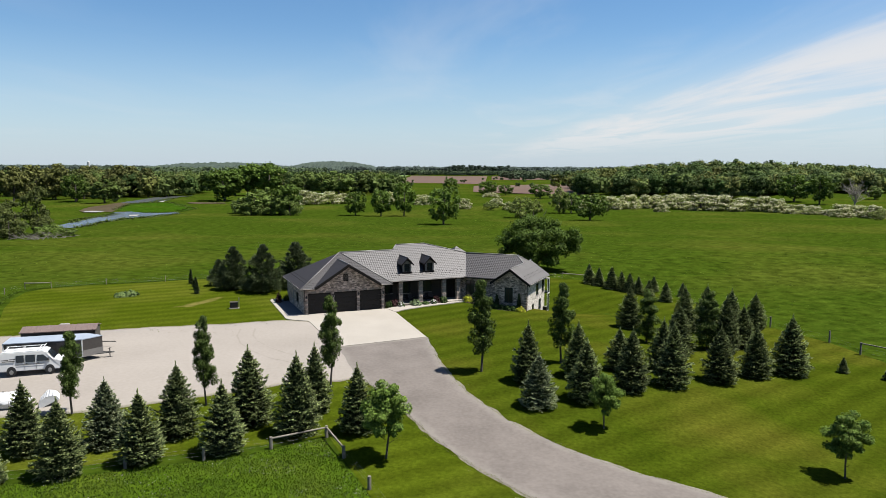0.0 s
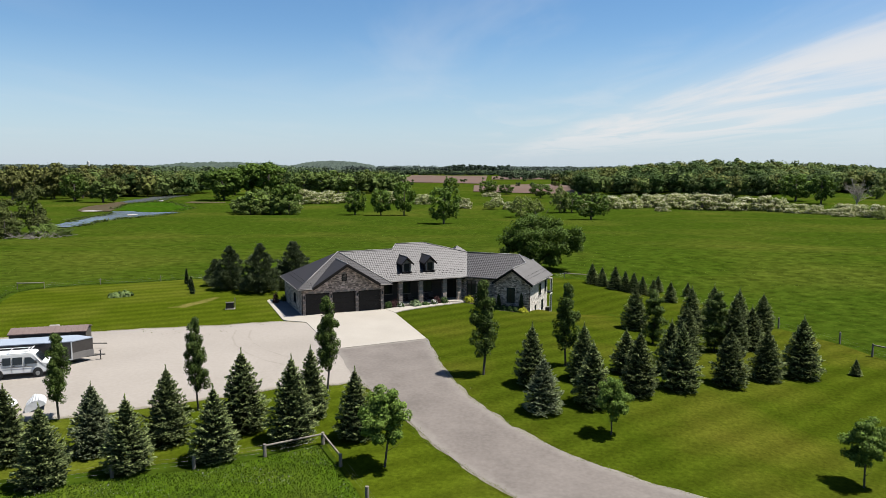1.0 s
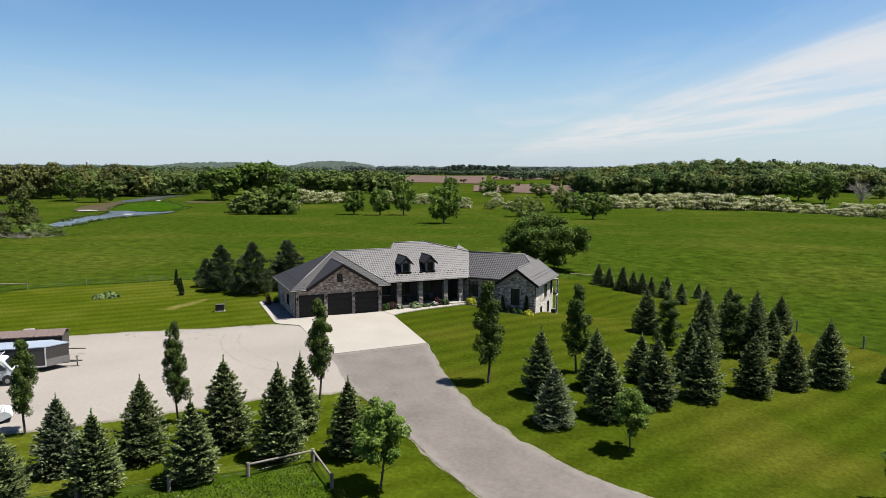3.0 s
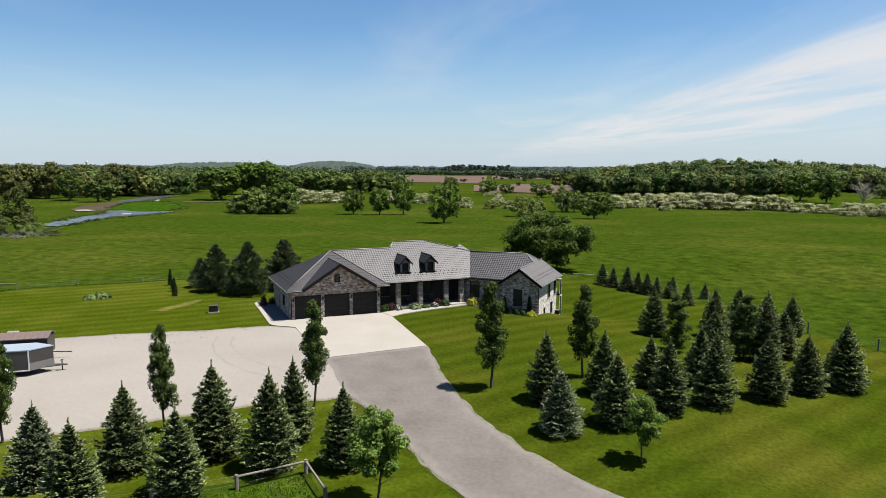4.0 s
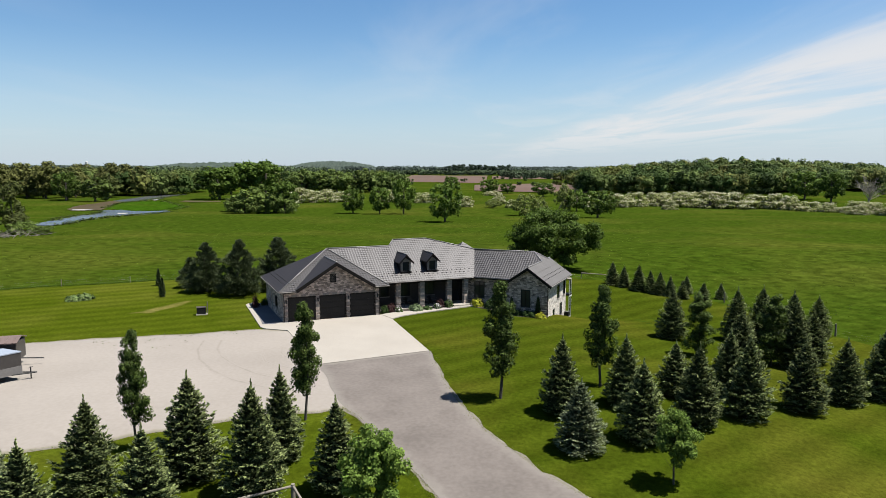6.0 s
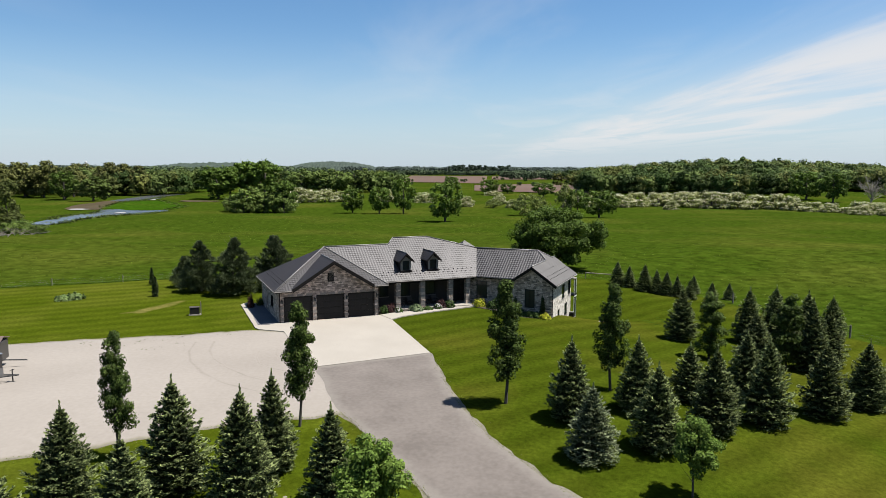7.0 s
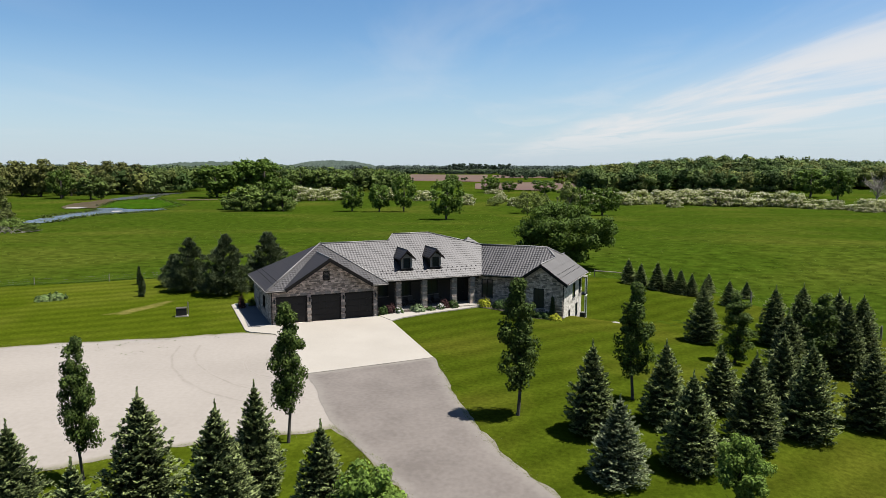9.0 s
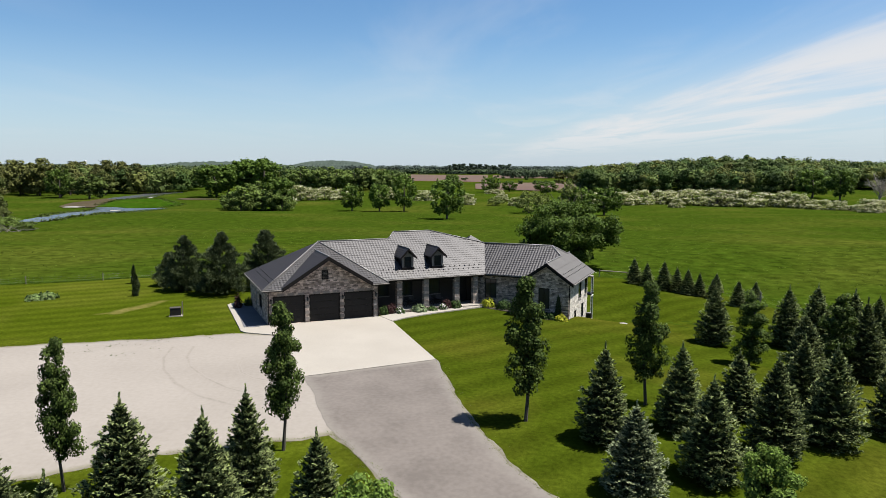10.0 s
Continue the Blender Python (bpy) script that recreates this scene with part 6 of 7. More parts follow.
shrub("golden_shrub", Matrix.Translation((3.85, 95.2, 0.0)), 9, LIME, "bright yellow-green shrub by the walk", 0.75, 0.9, 900)
shrub("boxwood", Matrix.Translation((5.4, 94.2, 0.0)), 10, SHRUB, "dark green shrub in the corner bed", 0.85, 0.9)
shrub("boxwood", Matrix.Translation((6.6, 93.3, 0.0)), 11, SHRUB, "dark green shrub in the corner bed", 0.8, 0.8)
for i, u in enumerate((-3.9, -3.0, -2.1, -1.35)):
    shrub("hedge_shrub", on_bed(WF, u, -0.75, -0.15), 20 + i, SHRUB, "clipped dark shrub of the low hedge", 0.62, 0.85 - 0.05 * i)
shrub("golden_shrub", Matrix.Translation((10.45, 89.0, -0.25)), 30, LIME, "bright yellow-green shrub at the wing corner", 0.65, 0.75, 900)
shrub("rhubarb_patch", at(-44.0, 98.6), 31, RHUBARB, "clump of broad-leaved plants on the lawn", 1.05, 0.8, 300, 0.2)
shrub("rhubarb_patch", at(-45.0, 97.8), 32, RHUBARB, "clump of broad-leaved plants on the lawn", 0.9, 0.6, 250, 0.24)
for x, y, h in ((-35.2, 100.4, 2.0), (-36.6, 103.8, 1.9), (-39.1, 108.8, 2.3), (-37.6, 106.2, 1.2)):
    spruce("sapling", at(x, y), int(h * 100), SPRUCE_G, "thin young conifer on the lawn", h, 0.42, 9, "sapling", "saplings", dense=40)
spruce("wall_cedar", WF @ Matrix.Translation((-0.9, -0.35, -0.2)), 400, PINE_G, "narrow dark cedar against the wing", 2.3, 0.35, 14, "cedar")
spruce("wall_cedar", WF @ Matrix.Translation((-3.9, -0.4, -0.2)), 401, PINE_G, "narrow dark cedar against the wing", 2.0, 0.35, 14, "cedar")

# ---------- porch chairs ----------
CHAIR = material("dark_chair_paint", (0.05, 0.04, 0.035), (0.08, 0.065, 0.055), 0.6, 12, 2, 0)


def porch_chair(m, label):
    ob = thing("porch_chair", m, label, "chair", "porch chairs")
    for x in (-0.28, 0.28):
        for y in (-0.25, 0.25):
            bm = bmesh.new()
            box(bm, x - 0.03, x + 0.03, y - 0.03, y + 0.03, 0, 0.42)
            part("leg", bm, CHAIR, ob)
    bm = bmesh.new()
    box(bm, -0.32, 0.32, -0.3, 0.3, 0.40, 0.46, 0.015)
    part("seat", bm, CHAIR, ob)
    for i in range(5):
        bm = bmesh.new()
        vs = box(bm, -0.3 + i * 0.122, -0.19 + i * 0.122, 0.27, 0.30, 0.45, 1.02)
        bmesh.ops.rotate(bm, verts=vs, cent=(0, 0.28, 0.45), matrix=Matrix.Rotation(radians(-14), 3, "X"))
        part("back_slat", bm, CHAIR, ob)
    for x in (-0.34, 0.34):
        bm = bmesh.new()
        box(bm, x - 0.05, x + 0.05, -0.32, 0.3, 0.62, 0.65, 0.01)
        part("armrest", bm, CHAIR, ob)
    return ob


chair = porch_chair(MF @ Matrix.Translation((3.6, 2.9, 0.18)), "dark slatted chair on the shaded porch")
for u in (4.7, 6.6, 7.7):
    copy_thing(chair, MF @ Matrix.Translation((u, 2.9, 0.18)))

# ---------- utility cabinet on the lawn ----------
gen = thing("generator", pose(-26.6, 89.9, 0.05, 0, 0, 18) @ Matrix.Diagonal((0.82, 0.82, 0.95, 1)), "grey and black standby generator on a concrete base", "generator")
bm = bmesh.new()
box(bm, -0.75, 0.75, -0.45, 0.45, -0.1, 0.08, 0.01)
part("base", bm, CONCRETE, gen)
bm = bmesh.new()
box(bm, -0.65, 0.55, -0.36, 0.36, 0.08, 0.80, 0.03)
part("cabinet", bm, DOOR_PAINT, gen, "black side panels")
bm = bmesh.new()
box(bm, -0.68, 0.58, -0.39, 0.39, 0.80, 0.90, 0.03)
part("lid", bm, CHAIR, gen, "dark lid")
bm = bmesh.new()
box(bm, 0.66, 0.78, -0.06, 0.06, -0.1, 1.45)
part("post", bm, POST_WOOD, gen, "grey wooden post")

# ---------- small things on the lawn and by the walls ----------
lid = thing("tank_lid", at(16.84, 90.87), "pale round tank lid set in the lawn", "tank lid")
bm = bmesh.new()
rod(bm, (0, 0, -0.05), (0, 0, 0.06), 0.36, 0.33, 20)
part("cover", bm, LIGHT_STONE, lid)
bm = bmesh.new()
rod(bm, (0, 0, -0.05), (0, 0, 0.03), 0.44, 0.42, 20)
part("rim", bm, CONCRETE, lid, "concrete rim")
ac_pos = WF @ Vector((0.48, 7.6, 0))
ac = thing("air_conditioner", at(ac_pos.x, ac_pos.y, radians(-23)), "grey outdoor air-conditioning unit beside the wing wall", "air conditioner")
bm = bmesh.new()
box(bm, -0.28, 0.28, -0.28, 0.28, 0.05, 0.62, 0.03)
part("casing", bm, DOOR_PAINT, ac, "dark grey casing")
bm = bmesh.new()
box(bm, -0.34, 0.34, -0.34, 0.34, -0.25, 0.05, 0.01)
part("base", bm, CONCRETE, ac, "concrete base")
bm = bmesh.new()
rod(bm, (0, 0, 0.62), (0, 0, 0.65), 0.24, 0.22, 16)
part("fan_guard", bm, RIDGE_CAP, ac, "round fan guard")
shrub("dark_shrub", at(-21.7, 93.6), 40, RED_LEAF, "dark upright shrub at the garage corner", 0.45, 1.5, 700, 0.07)
shrub("dark_shrub", at(-21.0, 94.9), 41, SHRUB, "dark green shrub at the garage corner", 0.5, 0.9, 600, 0.07)
# wheel tracks in the gravel
TRACK = material("packed_gravel", (0.220, 0.195, 0.168), (0.300, 0.268, 0.236), 0.95, 3.2, 0.3, 0.004, spec=0.1)
worn_edge(TRACK, (0.296, 0.266, 0.234), 0.10, 1.0)


def track(line, width, seed):
    """A faint wheel track along a line."""
    v = [Vector(p) for p in line]
    l, r = [], []
    for i, p in enumerate(v):
        d = (v[min(i + 1, len(v) - 1)] - v[max(i - 1, 0)]).normalized()
        o = Vector((-d.y, d.x)) * width / 2
        l.append((p + o)[:])
        r.append((p - o)[:])
    drape("wheel_track", l + r[::-1], TRACK, 0.040, "faint wheel track worn into the gravel", "wheel track", 0.12, 0.06, seed, True)


track([(-22.4, 78.4), (-21.8, 75.0), (-20.6, 72.0), (-18.5, 68.8), (-16.0, 66.2), (-13.0, 64.4), (-9.6, 63.4)], 0.32, 91)
track([(-20.8, 78.6), (-20.2, 75.4), (-19.0, 72.8), (-17.1, 70.2), (-14.9, 68.0), (-12.2, 66.2), (-9.4, 65.2)], 0.32, 92)
track([(-15.9, 75.4), (-15.6, 73.2), (-14.9, 71.4), (-13.7, 70.1), (-11.9, 69.2)], 0.28, 93)
track([(-14.5, 76.0), (-14.2, 74.2), (-13.6, 72.9), (-12.6, 71.9), (-11.2, 71.2)], 0.28, 94)

# ---------- fences ----------
def fence(label, posts, rails=(), wires=(0.3, 0.55, 0.8), h=1.25, thick=0.085, skip=()):
    ob = thing("fence", at(*posts[0]), label, "fence")
    tops = []
    for x, y in posts:
        z = ground_z(x, y)
        bm = bmesh.new()
        rod(bm, (x, y, z - 0.3), (x, y, z + h), thick, thick * 0.92, 8)
        part("post", bm, POST_WOOD, ob, "", Matrix())
        tops.append(Vector((x, y, z)))
    for i, (a, b) in enumerate(zip(tops, tops[1:])):
        if i in rails:
            bm = bmesh.new()
            rod(bm, a + Vector((0, 0, h - 0.12)), b + Vector((0, 0, h - 0.12)), 0.075, 0.07, 8)
            part("rail", bm, POST_WOOD, ob, "", Matrix())
        if i in skip:
            continue
        for w in wires:
            bm = bmesh.new()
            rod(bm, a + Vector((0, 0, w)), b + Vector((0, 0, w)), 0.0022, 0.0022, 4)
            part("wire", bm, WIRE, ob, "", Matrix())
    return ob


fence("weathered post and wire fence round the rough grass", [(-42, 37.5), (-35, 39.2), (-29, 40.8), (-24.1, 42.4), (-19.8, 44.0), (-15.2, 45.3), (-11.2, 47.1), (-7.7, 49.0), (-6.0, 45.7), (-3.8, 41.2), (-1.0, 35.0)], rails=(6, 7), h=0.86, thick=0.12)
fence("post and wire fence along the pasture behind the lawn", [(-60.0, 89.5), (-61.2, 94), (-62.2, 99), (-62.1, 103.7), (-58.5, 104.3), (-52, 108), (-44, 111), (-36, 115), (-26, 118), (-14, 119.5), (0, 119.5), (12, 120), (21, 120.5), (25.5, 121.0), (33, 118), (38, 108)], rails=(3, 12), h=1.0, thick=0.055)
fence("weathered post and wire fence beside the spruces", [(38, 108), (40.7, 96), (42.5, 89), (45.8, 81.2), (46.3, 75.9), (48.5, 72.6), (50, 62), (51, 50)], rails=(4,), h=1.4, thick=0.11)

# ---------- rough grass with flowers in the near corner ----------
ROUGH_EDGE = [(-7.8, 48.6), (-6.2, 45.4), (-4.0, 41.0), (-1.2, 34.6), (-1.5, 28), (-44, 28), (-42, 37.3), (-35, 39.0), (-29, 40.5), (-24.1, 42.0), (-19.8, 43.7), (-15.2, 45.0), (-11.2, 46.8)]
drape("rough_ground", ROUGH_EDGE, ROUGH_GRASS, 0.045, "unmown rough grass inside the fence", "rough grass", 1.0, 0.2, 17)


def inside(x, y, poly):
    hit = False
    for (x0, y0), (x1, y1) in zip(poly, poly[1:] + poly[:1]):
        if (y0 > y) != (y1 > y) and x < (x1 - x0) * (y - y0) / (y1 - y0) + x0:
            hit = not hit
    return hit


def blades(name, seed, poly, n, h, mat, label, flat=0.5, keep=None, wide=1.0, lift=0.0):
    """Loose tufts: each a few upright leaves."""
    r = random.Random(seed)
    xs, ys = [p[0] for p in poly], [p[1] for p in poly]
    out = []
    while len(out) < n:
        x, y = r.uniform(min(xs), max(xs)), r.uniform(min(ys), max(ys))
        if not inside(x, y, poly) or (keep and not keep(x, y)):
            continue
        z, a, hh, w = ground_z(x, y) + 0.02 + lift, r.uniform(0, 6.28), h * r.uniform(0.5, 1.3), h * r.uniform(0.15, 0.35) * wide
        dx, dy, lx, ly = math.cos(a) * w, math.sin(a) * w, r.uniform(-1, 1) * flat * h, r.uniform(-1, 1) * flat * h
        out.append([(x - dx, y - dy, z), (x + dx, y + dy, z), (x + dx * 0.6 + lx, y + dy * 0.6 + ly, z + hh), (x - dx * 0.5 + lx, y - dy * 0.5 + ly, z + hh * 0.9)])
    return tagged(quads(name, np.array(out), mat), label, "grass", kind="stuff")


TALL_BLADE = leafy("pale_grass_stalks", (0.080, 0.130, 0.011), (0.145, 0.195, 0.033), 0.7, 0.35, 0.4, 0)
DARK_BANK = leafy("bank_grass_blades", (0.030, 0.050, 0.005), (0.070, 0.098, 0.012), 0.8, 0.4, 0.15, 0)
TUFT = leafy("grass_blades", (0.044, 0.084, 0.005), (0.090, 0.142, 0.012), 0.7, 0.35, 0.40, 0)
blades("rough_grass", 5, ROUGH_EDGE, 60000, 0.12, TUFT, "long unmown grass inside the fence", 0.9)
blades("tall_grass", 15, ROUGH_EDGE, 26000, 0.12, TALL_BLADE, "taller pale grass stalks in patches", 0.8, lambda x, y: noise.noise((x * 0.3, y * 0.3, 7)) + 0.5 * noise.noise((x * 1.3, y * 1.3, 1)) > 0.05, 0.35)
blades("dark_grass", 16, ROUGH_EDGE, 5000, 0.11, DARK_BANK, "dark coarse tufts in the rough grass", 0.8, lambda x, y: noise.noise((x * 0.45, y * 0.45, 12)) > 0.15, 0.7)
blades("clover_flowers", 6, ROUGH_EDGE, 1900, 0.04, PALE_FLOWER, "small pale flowers in the rough grass", 0.5, lambda x, y: noise.noise((x * 0.35, y * 0.35, 3)) > 0.05, 2.5, 0.16)

TUSSOCK = leafy("pasture_tussocks", (0.055, 0.092, 0.005), (0.120, 0.165, 0.012), 0.8, 0.5, 0.35, 0)
blades("pasture_tussocks", 7, [(-110, 112), (-64, 104), (-30, 121), (40, 121), (52, 80), (60, 40), (120, 60), (190, 330), (-130, 330)], 22000, 0.11, TUSSOCK, "low tussocks scattered over the pasture", 1.6, lambda x, y: noise.noise((x * 0.06, y * 0.06, 9)) + noise.noise((x * 0.4, y * 0.4, 2)) > 0.0, 3.0)

LAWN_BLADE = leafy("lawn_blades", (0.060, 0.090, 0.004), (0.105, 0.140, 0.008), 0.8, 0.3, 0.25, 0)
DRY_BLADE = leafy("dry_grass_blades", (0.100, 0.105, 0.020), (0.190, 0.170, 0.060), 0.8, 0.3, 0.3, 0)


def edge_tufts(name, seed, line, n, spread_m, h, mat, label):
    """Tufts that creep over an edge."""
    r = random.Random(seed)
    out = []
    segs = [(Vector(a), Vector(b)) for a, b in zip(line, line[1:])]
    lens = [(b - a).length for a, b in segs]
    for i in range(n):
        a, b = r.choices(segs, lens)[0]
        p = a.lerp(b, r.random())
        d = (b - a).normalized()
        patchy = noise.noise((p.x * 0.6, p.y * 0.6, seed))
        p = p + Vector((-d.y, d.x)) * (r.gauss(0, spread_m) + 0.5 * patchy)
        z, t, hh, w = ground_z(p.x, p.y) + 0.04, r.uniform(0, 6.28), h * r.uniform(0.5, 1.4), h * r.uniform(0.3, 0.8)
        dx, dy, lx, ly = math.cos(t) * w, math.sin(t) * w, r.uniform(-3, 3) * h, r.uniform(-3, 3) * h
        out.append([(p.x - dx, p.y - dy, z), (p.x + dx, p.y + dy, z), (p.x + dx * 0.5 + lx, p.y + dy * 0.5 + ly, z + hh), (p.x - dx * 0.6 + lx, p.y - dy * 0.6 + ly, z + hh * 0.8)])
    return tagged(quads(name, np.array(out), mat), label, "grass", kind="stuff")


EAST, WEST = DRIVE_EDGE[19:], DRIVE_EDGE[5:15]
for i, line in enumerate(([(-33, 78), (-26, 75.6), (-25.4, 76.8), (-23.4, 78)], [(-30, 77.5), (-20, 81.5)])):
    edge_tufts("weeds", 80 + i, line, 34, 0.5, 0.06, DARK_BANK, "small dark weeds in the gravel")
YARD = [(-52, 72.5), (-38.2, 77.4), (-33.3, 78.9), (-24.9, 81.1), (-18.8, 83)]
YARD_FRONT = [(-45, 51), (-33, 52), (-27.9, 52.9), (-21.3, 55), (-15.3, 57.8), (-7.4, 60.2)]
for i, (line, n) in enumerate(((EAST, 3600), (WEST, 3000), (YARD, 2200), (YARD_FRONT, 1600))):
    edge_tufts("edge_grass", 30 + i, line, n // 2, 0.09, 0.028, LAWN_BLADE, "grass creeping over the worn edge")
    edge_tufts("edge_grass", 40 + i, line, n // 3, 0.10, 0.022, DRY_BLADE, "dry tufts and weeds along the worn edge")
CHIP = material("loose_chips", (0.20, 0.178, 0.148), (0.36, 0.325, 0.28), 0.95, 3, 1, 0, island=0.4)
for i, (line, n) in enumerate(((EAST, 2600), (WEST, 2200), (YARD, 2600), (YARD_FRONT, 900))):
    edge_tufts("loose_stones", 50 + i, line, n // 3, 0.28, 0.012, CHIP, "loose stone chips scattered beside the edge")
edge_tufts("fence_grass", 70, [(-57.5, 89.5), (-60.0, 95), (-61.6, 101), (-60, 104.3), (-54.8, 107.6), (-47.3, 110.4), (-41.3, 113.3), (-37.5, 114.6), (-26, 116.2)], 3600, 0.26, 0.085, TUFT, "unmown strip of grass along the fence")
BANK = [(-133, 252), (-136, 283), (-139, 320), (-143, 345), (-147, 369), (-146, 386)]
for i, line in enumerate((BANK, [(-145, 270), (-161, 318), (-171, 351), (-180, 380)], [(-215, 478), (-211, 500), (-222, 573)], [(-193, 408), (-203, 436), (-215, 478), (-198, 502), (-155, 433), (-154, 392)])):
    edge_tufts("bank_grass", 60 + i, line, 700, 1.6, 0.5, DARK_BANK, "coarse dark grass along the river bank")

# ---------- gravel yard: van, trailers, boat ----------
CAR_WHITE = material("white_van_paint", (0.72, 0.72, 0.71), (0.80, 0.80, 0.79), 0.3, 3, 0.5, 0, spec=0.5)
RUBBER = material("tyre_rubber", (0.018, 0.018, 0.018), (0.03, 0.03, 0.03), 0.85, 12, 2, 0)
RIM = material("steel_rim", (0.35, 0.35, 0.35), (0.5, 0.5, 0.5), 0.4, 6, 1, 0, metal=0.8)
CHARCOAL = material("charcoal_panel", (0.046, 0.041, 0.038), (0.064, 0.058, 0.054), 0.45, 4, 0.5, 0)
TRAILER_ROOF = material("trailer_roof_sheet", (0.27, 0.31, 0.37), (0.36, 0.40, 0.46), 0.45, 4, 0.4, 0)
BROWN_ROOF = material("brown_roof_sheet", (0.125, 0.085, 0.075), (0.18, 0.13, 0.115), 0.75, 5, 0.4, 0.01)
DARK_PLASTIC = material("black_plastic", (0.02, 0.02, 0.02), (0.035, 0.035, 0.035), 0.6, 8, 1, 0)


def wheel(parent, m, x, y, r=0.36, w=0.24):
    bm = bmesh.new()
    rod(bm, (x, y - w / 2, r), (x, y + w / 2, r), r, r, 20)
    bmesh.ops.bevel(bm, geom=[e for e in bm.edges if abs((e.verts[0].co - e.verts[1].co).y) < 1e-4], offset=0.04, segments=2, affect="EDGES")
    t = part("wheel", bm, RUBBER, parent, "black tyre", m)
    bm = bmesh.new()
    for s in (-1, 1):
        rod(bm, (x, y + s * (w / 2 - 0.02), r), (x, y + s * (w / 2 + 0.012), r), r * 0.62, r * 0.5, 14)
    part("rim", bm, RIM, t, "", m)


def outline_body(bm, prof, half, top_half, z_mid):
    """A body from its side outline (x, z), narrower above z_mid."""
    rows = []
    for s in (-1, 1):
        rows.append([bm.verts.new((x, s * (half if z <= z_mid else half + (top_half - half) * min(1, (z - z_mid) / 0.8)), z)) for x, z in prof])
    bm.faces.new(rows[0])
    bm.faces.new(rows[1][::-1])
    k = len(prof)
    for i in range(k):
        bm.faces.new((rows[0][i], rows[1][i], rows[1][(i + 1) % k], rows[0][(i + 1) % k]))
    bmesh.ops.recalc_face_normals(bm, faces=bm.faces)
    bmesh.ops.bevel(bm, geom=[e for e in bm.edges], offset=0.06, segments=2, affect="EDGES")


def van(m):
    ob = thing("van", m, "white cargo van with a roof rack parked on the gravel", "van")
    bm = bmesh.new()
    outline_body(bm, [(-2.8, 0.42), (-2.86, 0.95), (-2.78, 1.95), (-2.6, 2.08), (1.15, 2.10), (1.45, 2.02), (2.05, 1.35), (2.72, 1.16), (2.86, 0.95), (2.86, 0.42)], 0.98, 0.84, 1.15)
    part("body", bm, CAR_WHITE, ob, "white bodywork", m)

    def side_glass(x0, x1, z0, z1, slant=0.0):
        for s in (-1, 1):
            bm = bmesh.new()
            y0, y1 = 0.985, 0.90
            v = [bm.verts.new(p) for p in ((x0, s * y0, z0), (x1, s * y0, z0), (x1 - slant, s * y1, z1), (x0, s * y1, z1))]
            w = [bm.verts.new((p.co.x, p.co.y - s * 0.05, p.co.z)) for p in v]
            bm.faces.new(v)
            bm.faces.new(w[::-1])
            for i in range(4):
                bm.faces.new((v[i], w[i], w[(i + 1) % 4], v[(i + 1) % 4]))
            bmesh.ops.recalc_face_normals(bm, faces=bm.faces)
            part("side_window", bm, GLASS, ob, "dark side window", m)

    side_glass(0.62, 1.78, 1.22, 1.76, 0.62)
    side_glass(-0.42, 0.42, 1.18, 1.80)
    side_glass(-1.28, -0.58, 1.18, 1.80)
    for x in (-0.5, 0.52):
        bm = bmesh.new()
        box(bm, x - 0.006, x + 0.006, -0.992, -0.97, 0.5, 1.85)
        part("door_seam", bm, DARK_PLASTIC, ob, "", m)
        bm = bmesh.new()
        box(bm, x + 0.08, x + 0.24, -1.0, -0.975, 1.04, 1.09, 0.008)
        part("door_handle", bm, DARK_PLASTIC, ob, "black door handle", m)
    bm = bmesh.new()
    v = [bm.verts.new(p) for p in ((2.13, -0.82, 1.36), (2.13, 0.82, 1.36), (1.56, 0.74, 1.98), (1.56, -0.74, 1.98))]
    bm.faces.new(v)
    bmesh.ops.solidify(bm, geom=bm.faces[:], thickness=-0.05)
    part("windscreen", bm, GLASS, ob, "dark windscreen", m)
    bm = bmesh.new()
    box(bm, -2.875, -2.84, -0.75, 0.75, 1.25, 1.8)
    part("rear_window", bm, GLASS, ob, "", m)
    for x in (-1.72, 1.72):
        for y in (-0.88, 0.88):
            wheel(ob, m, x, y)
            bm = bmesh.new()
            rod(bm, (x, y + math.copysign(0.06, y), 0.42), (x, y + math.copysign(0.105, y), 0.42), 0.44, 0.44, 18)
            part("wheel_arch", bm, DARK_PLASTIC, ob, "", m)
    for x, nm in ((2.9, "front_bumper"), (-2.92, "rear_bumper")):
        bm = bmesh.new()
        box(bm, x - 0.08, x + 0.08, -0.95, 0.95, 0.42, 0.66, 0.03)
        part(nm, bm, DARK_PLASTIC, ob, "", m)
    for y in (-0.7, 0.7):
        bm = bmesh.new()
        box(bm, 2.80, 2.89, y - 0.2, y + 0.2, 0.78, 1.0, 0.02)
        part("headlight", bm, GLASS, ob, "", m)
        bm = bmesh.new()
        box(bm, 1.55, 1.7, math.copysign(1.0, y), math.copysign(1.22, y), 1.28, 1.5, 0.02)
        part("mirror", bm, DARK_PLASTIC, ob, "black door mirror", m)
    bm = bmesh.new()
    box(bm, 2.845, 2.88, -0.48, 0.48, 0.78, 1.0, 0.01)
    part("grille", bm, DARK_PLASTIC, ob, "", m)
    for x in (-2.3, -0.8, 0.7):
        bm = bmesh.new()
        rod(bm, (x, -0.8, 2.24), (x, 0.8, 2.24), 0.03)
        for y in (-0.78, 0.78):
            rod(bm, (x, y, 2.04), (x, y, 2.24), 0.025)
        part("rack_bar", bm, WHITE, ob, "white roof-rack bar", m)
    for y in (-0.78, 0.78):
        bm = bmesh.new()
        rod(bm, (-2.5, y, 2.27), (1.0, y, 2.27), 0.03)
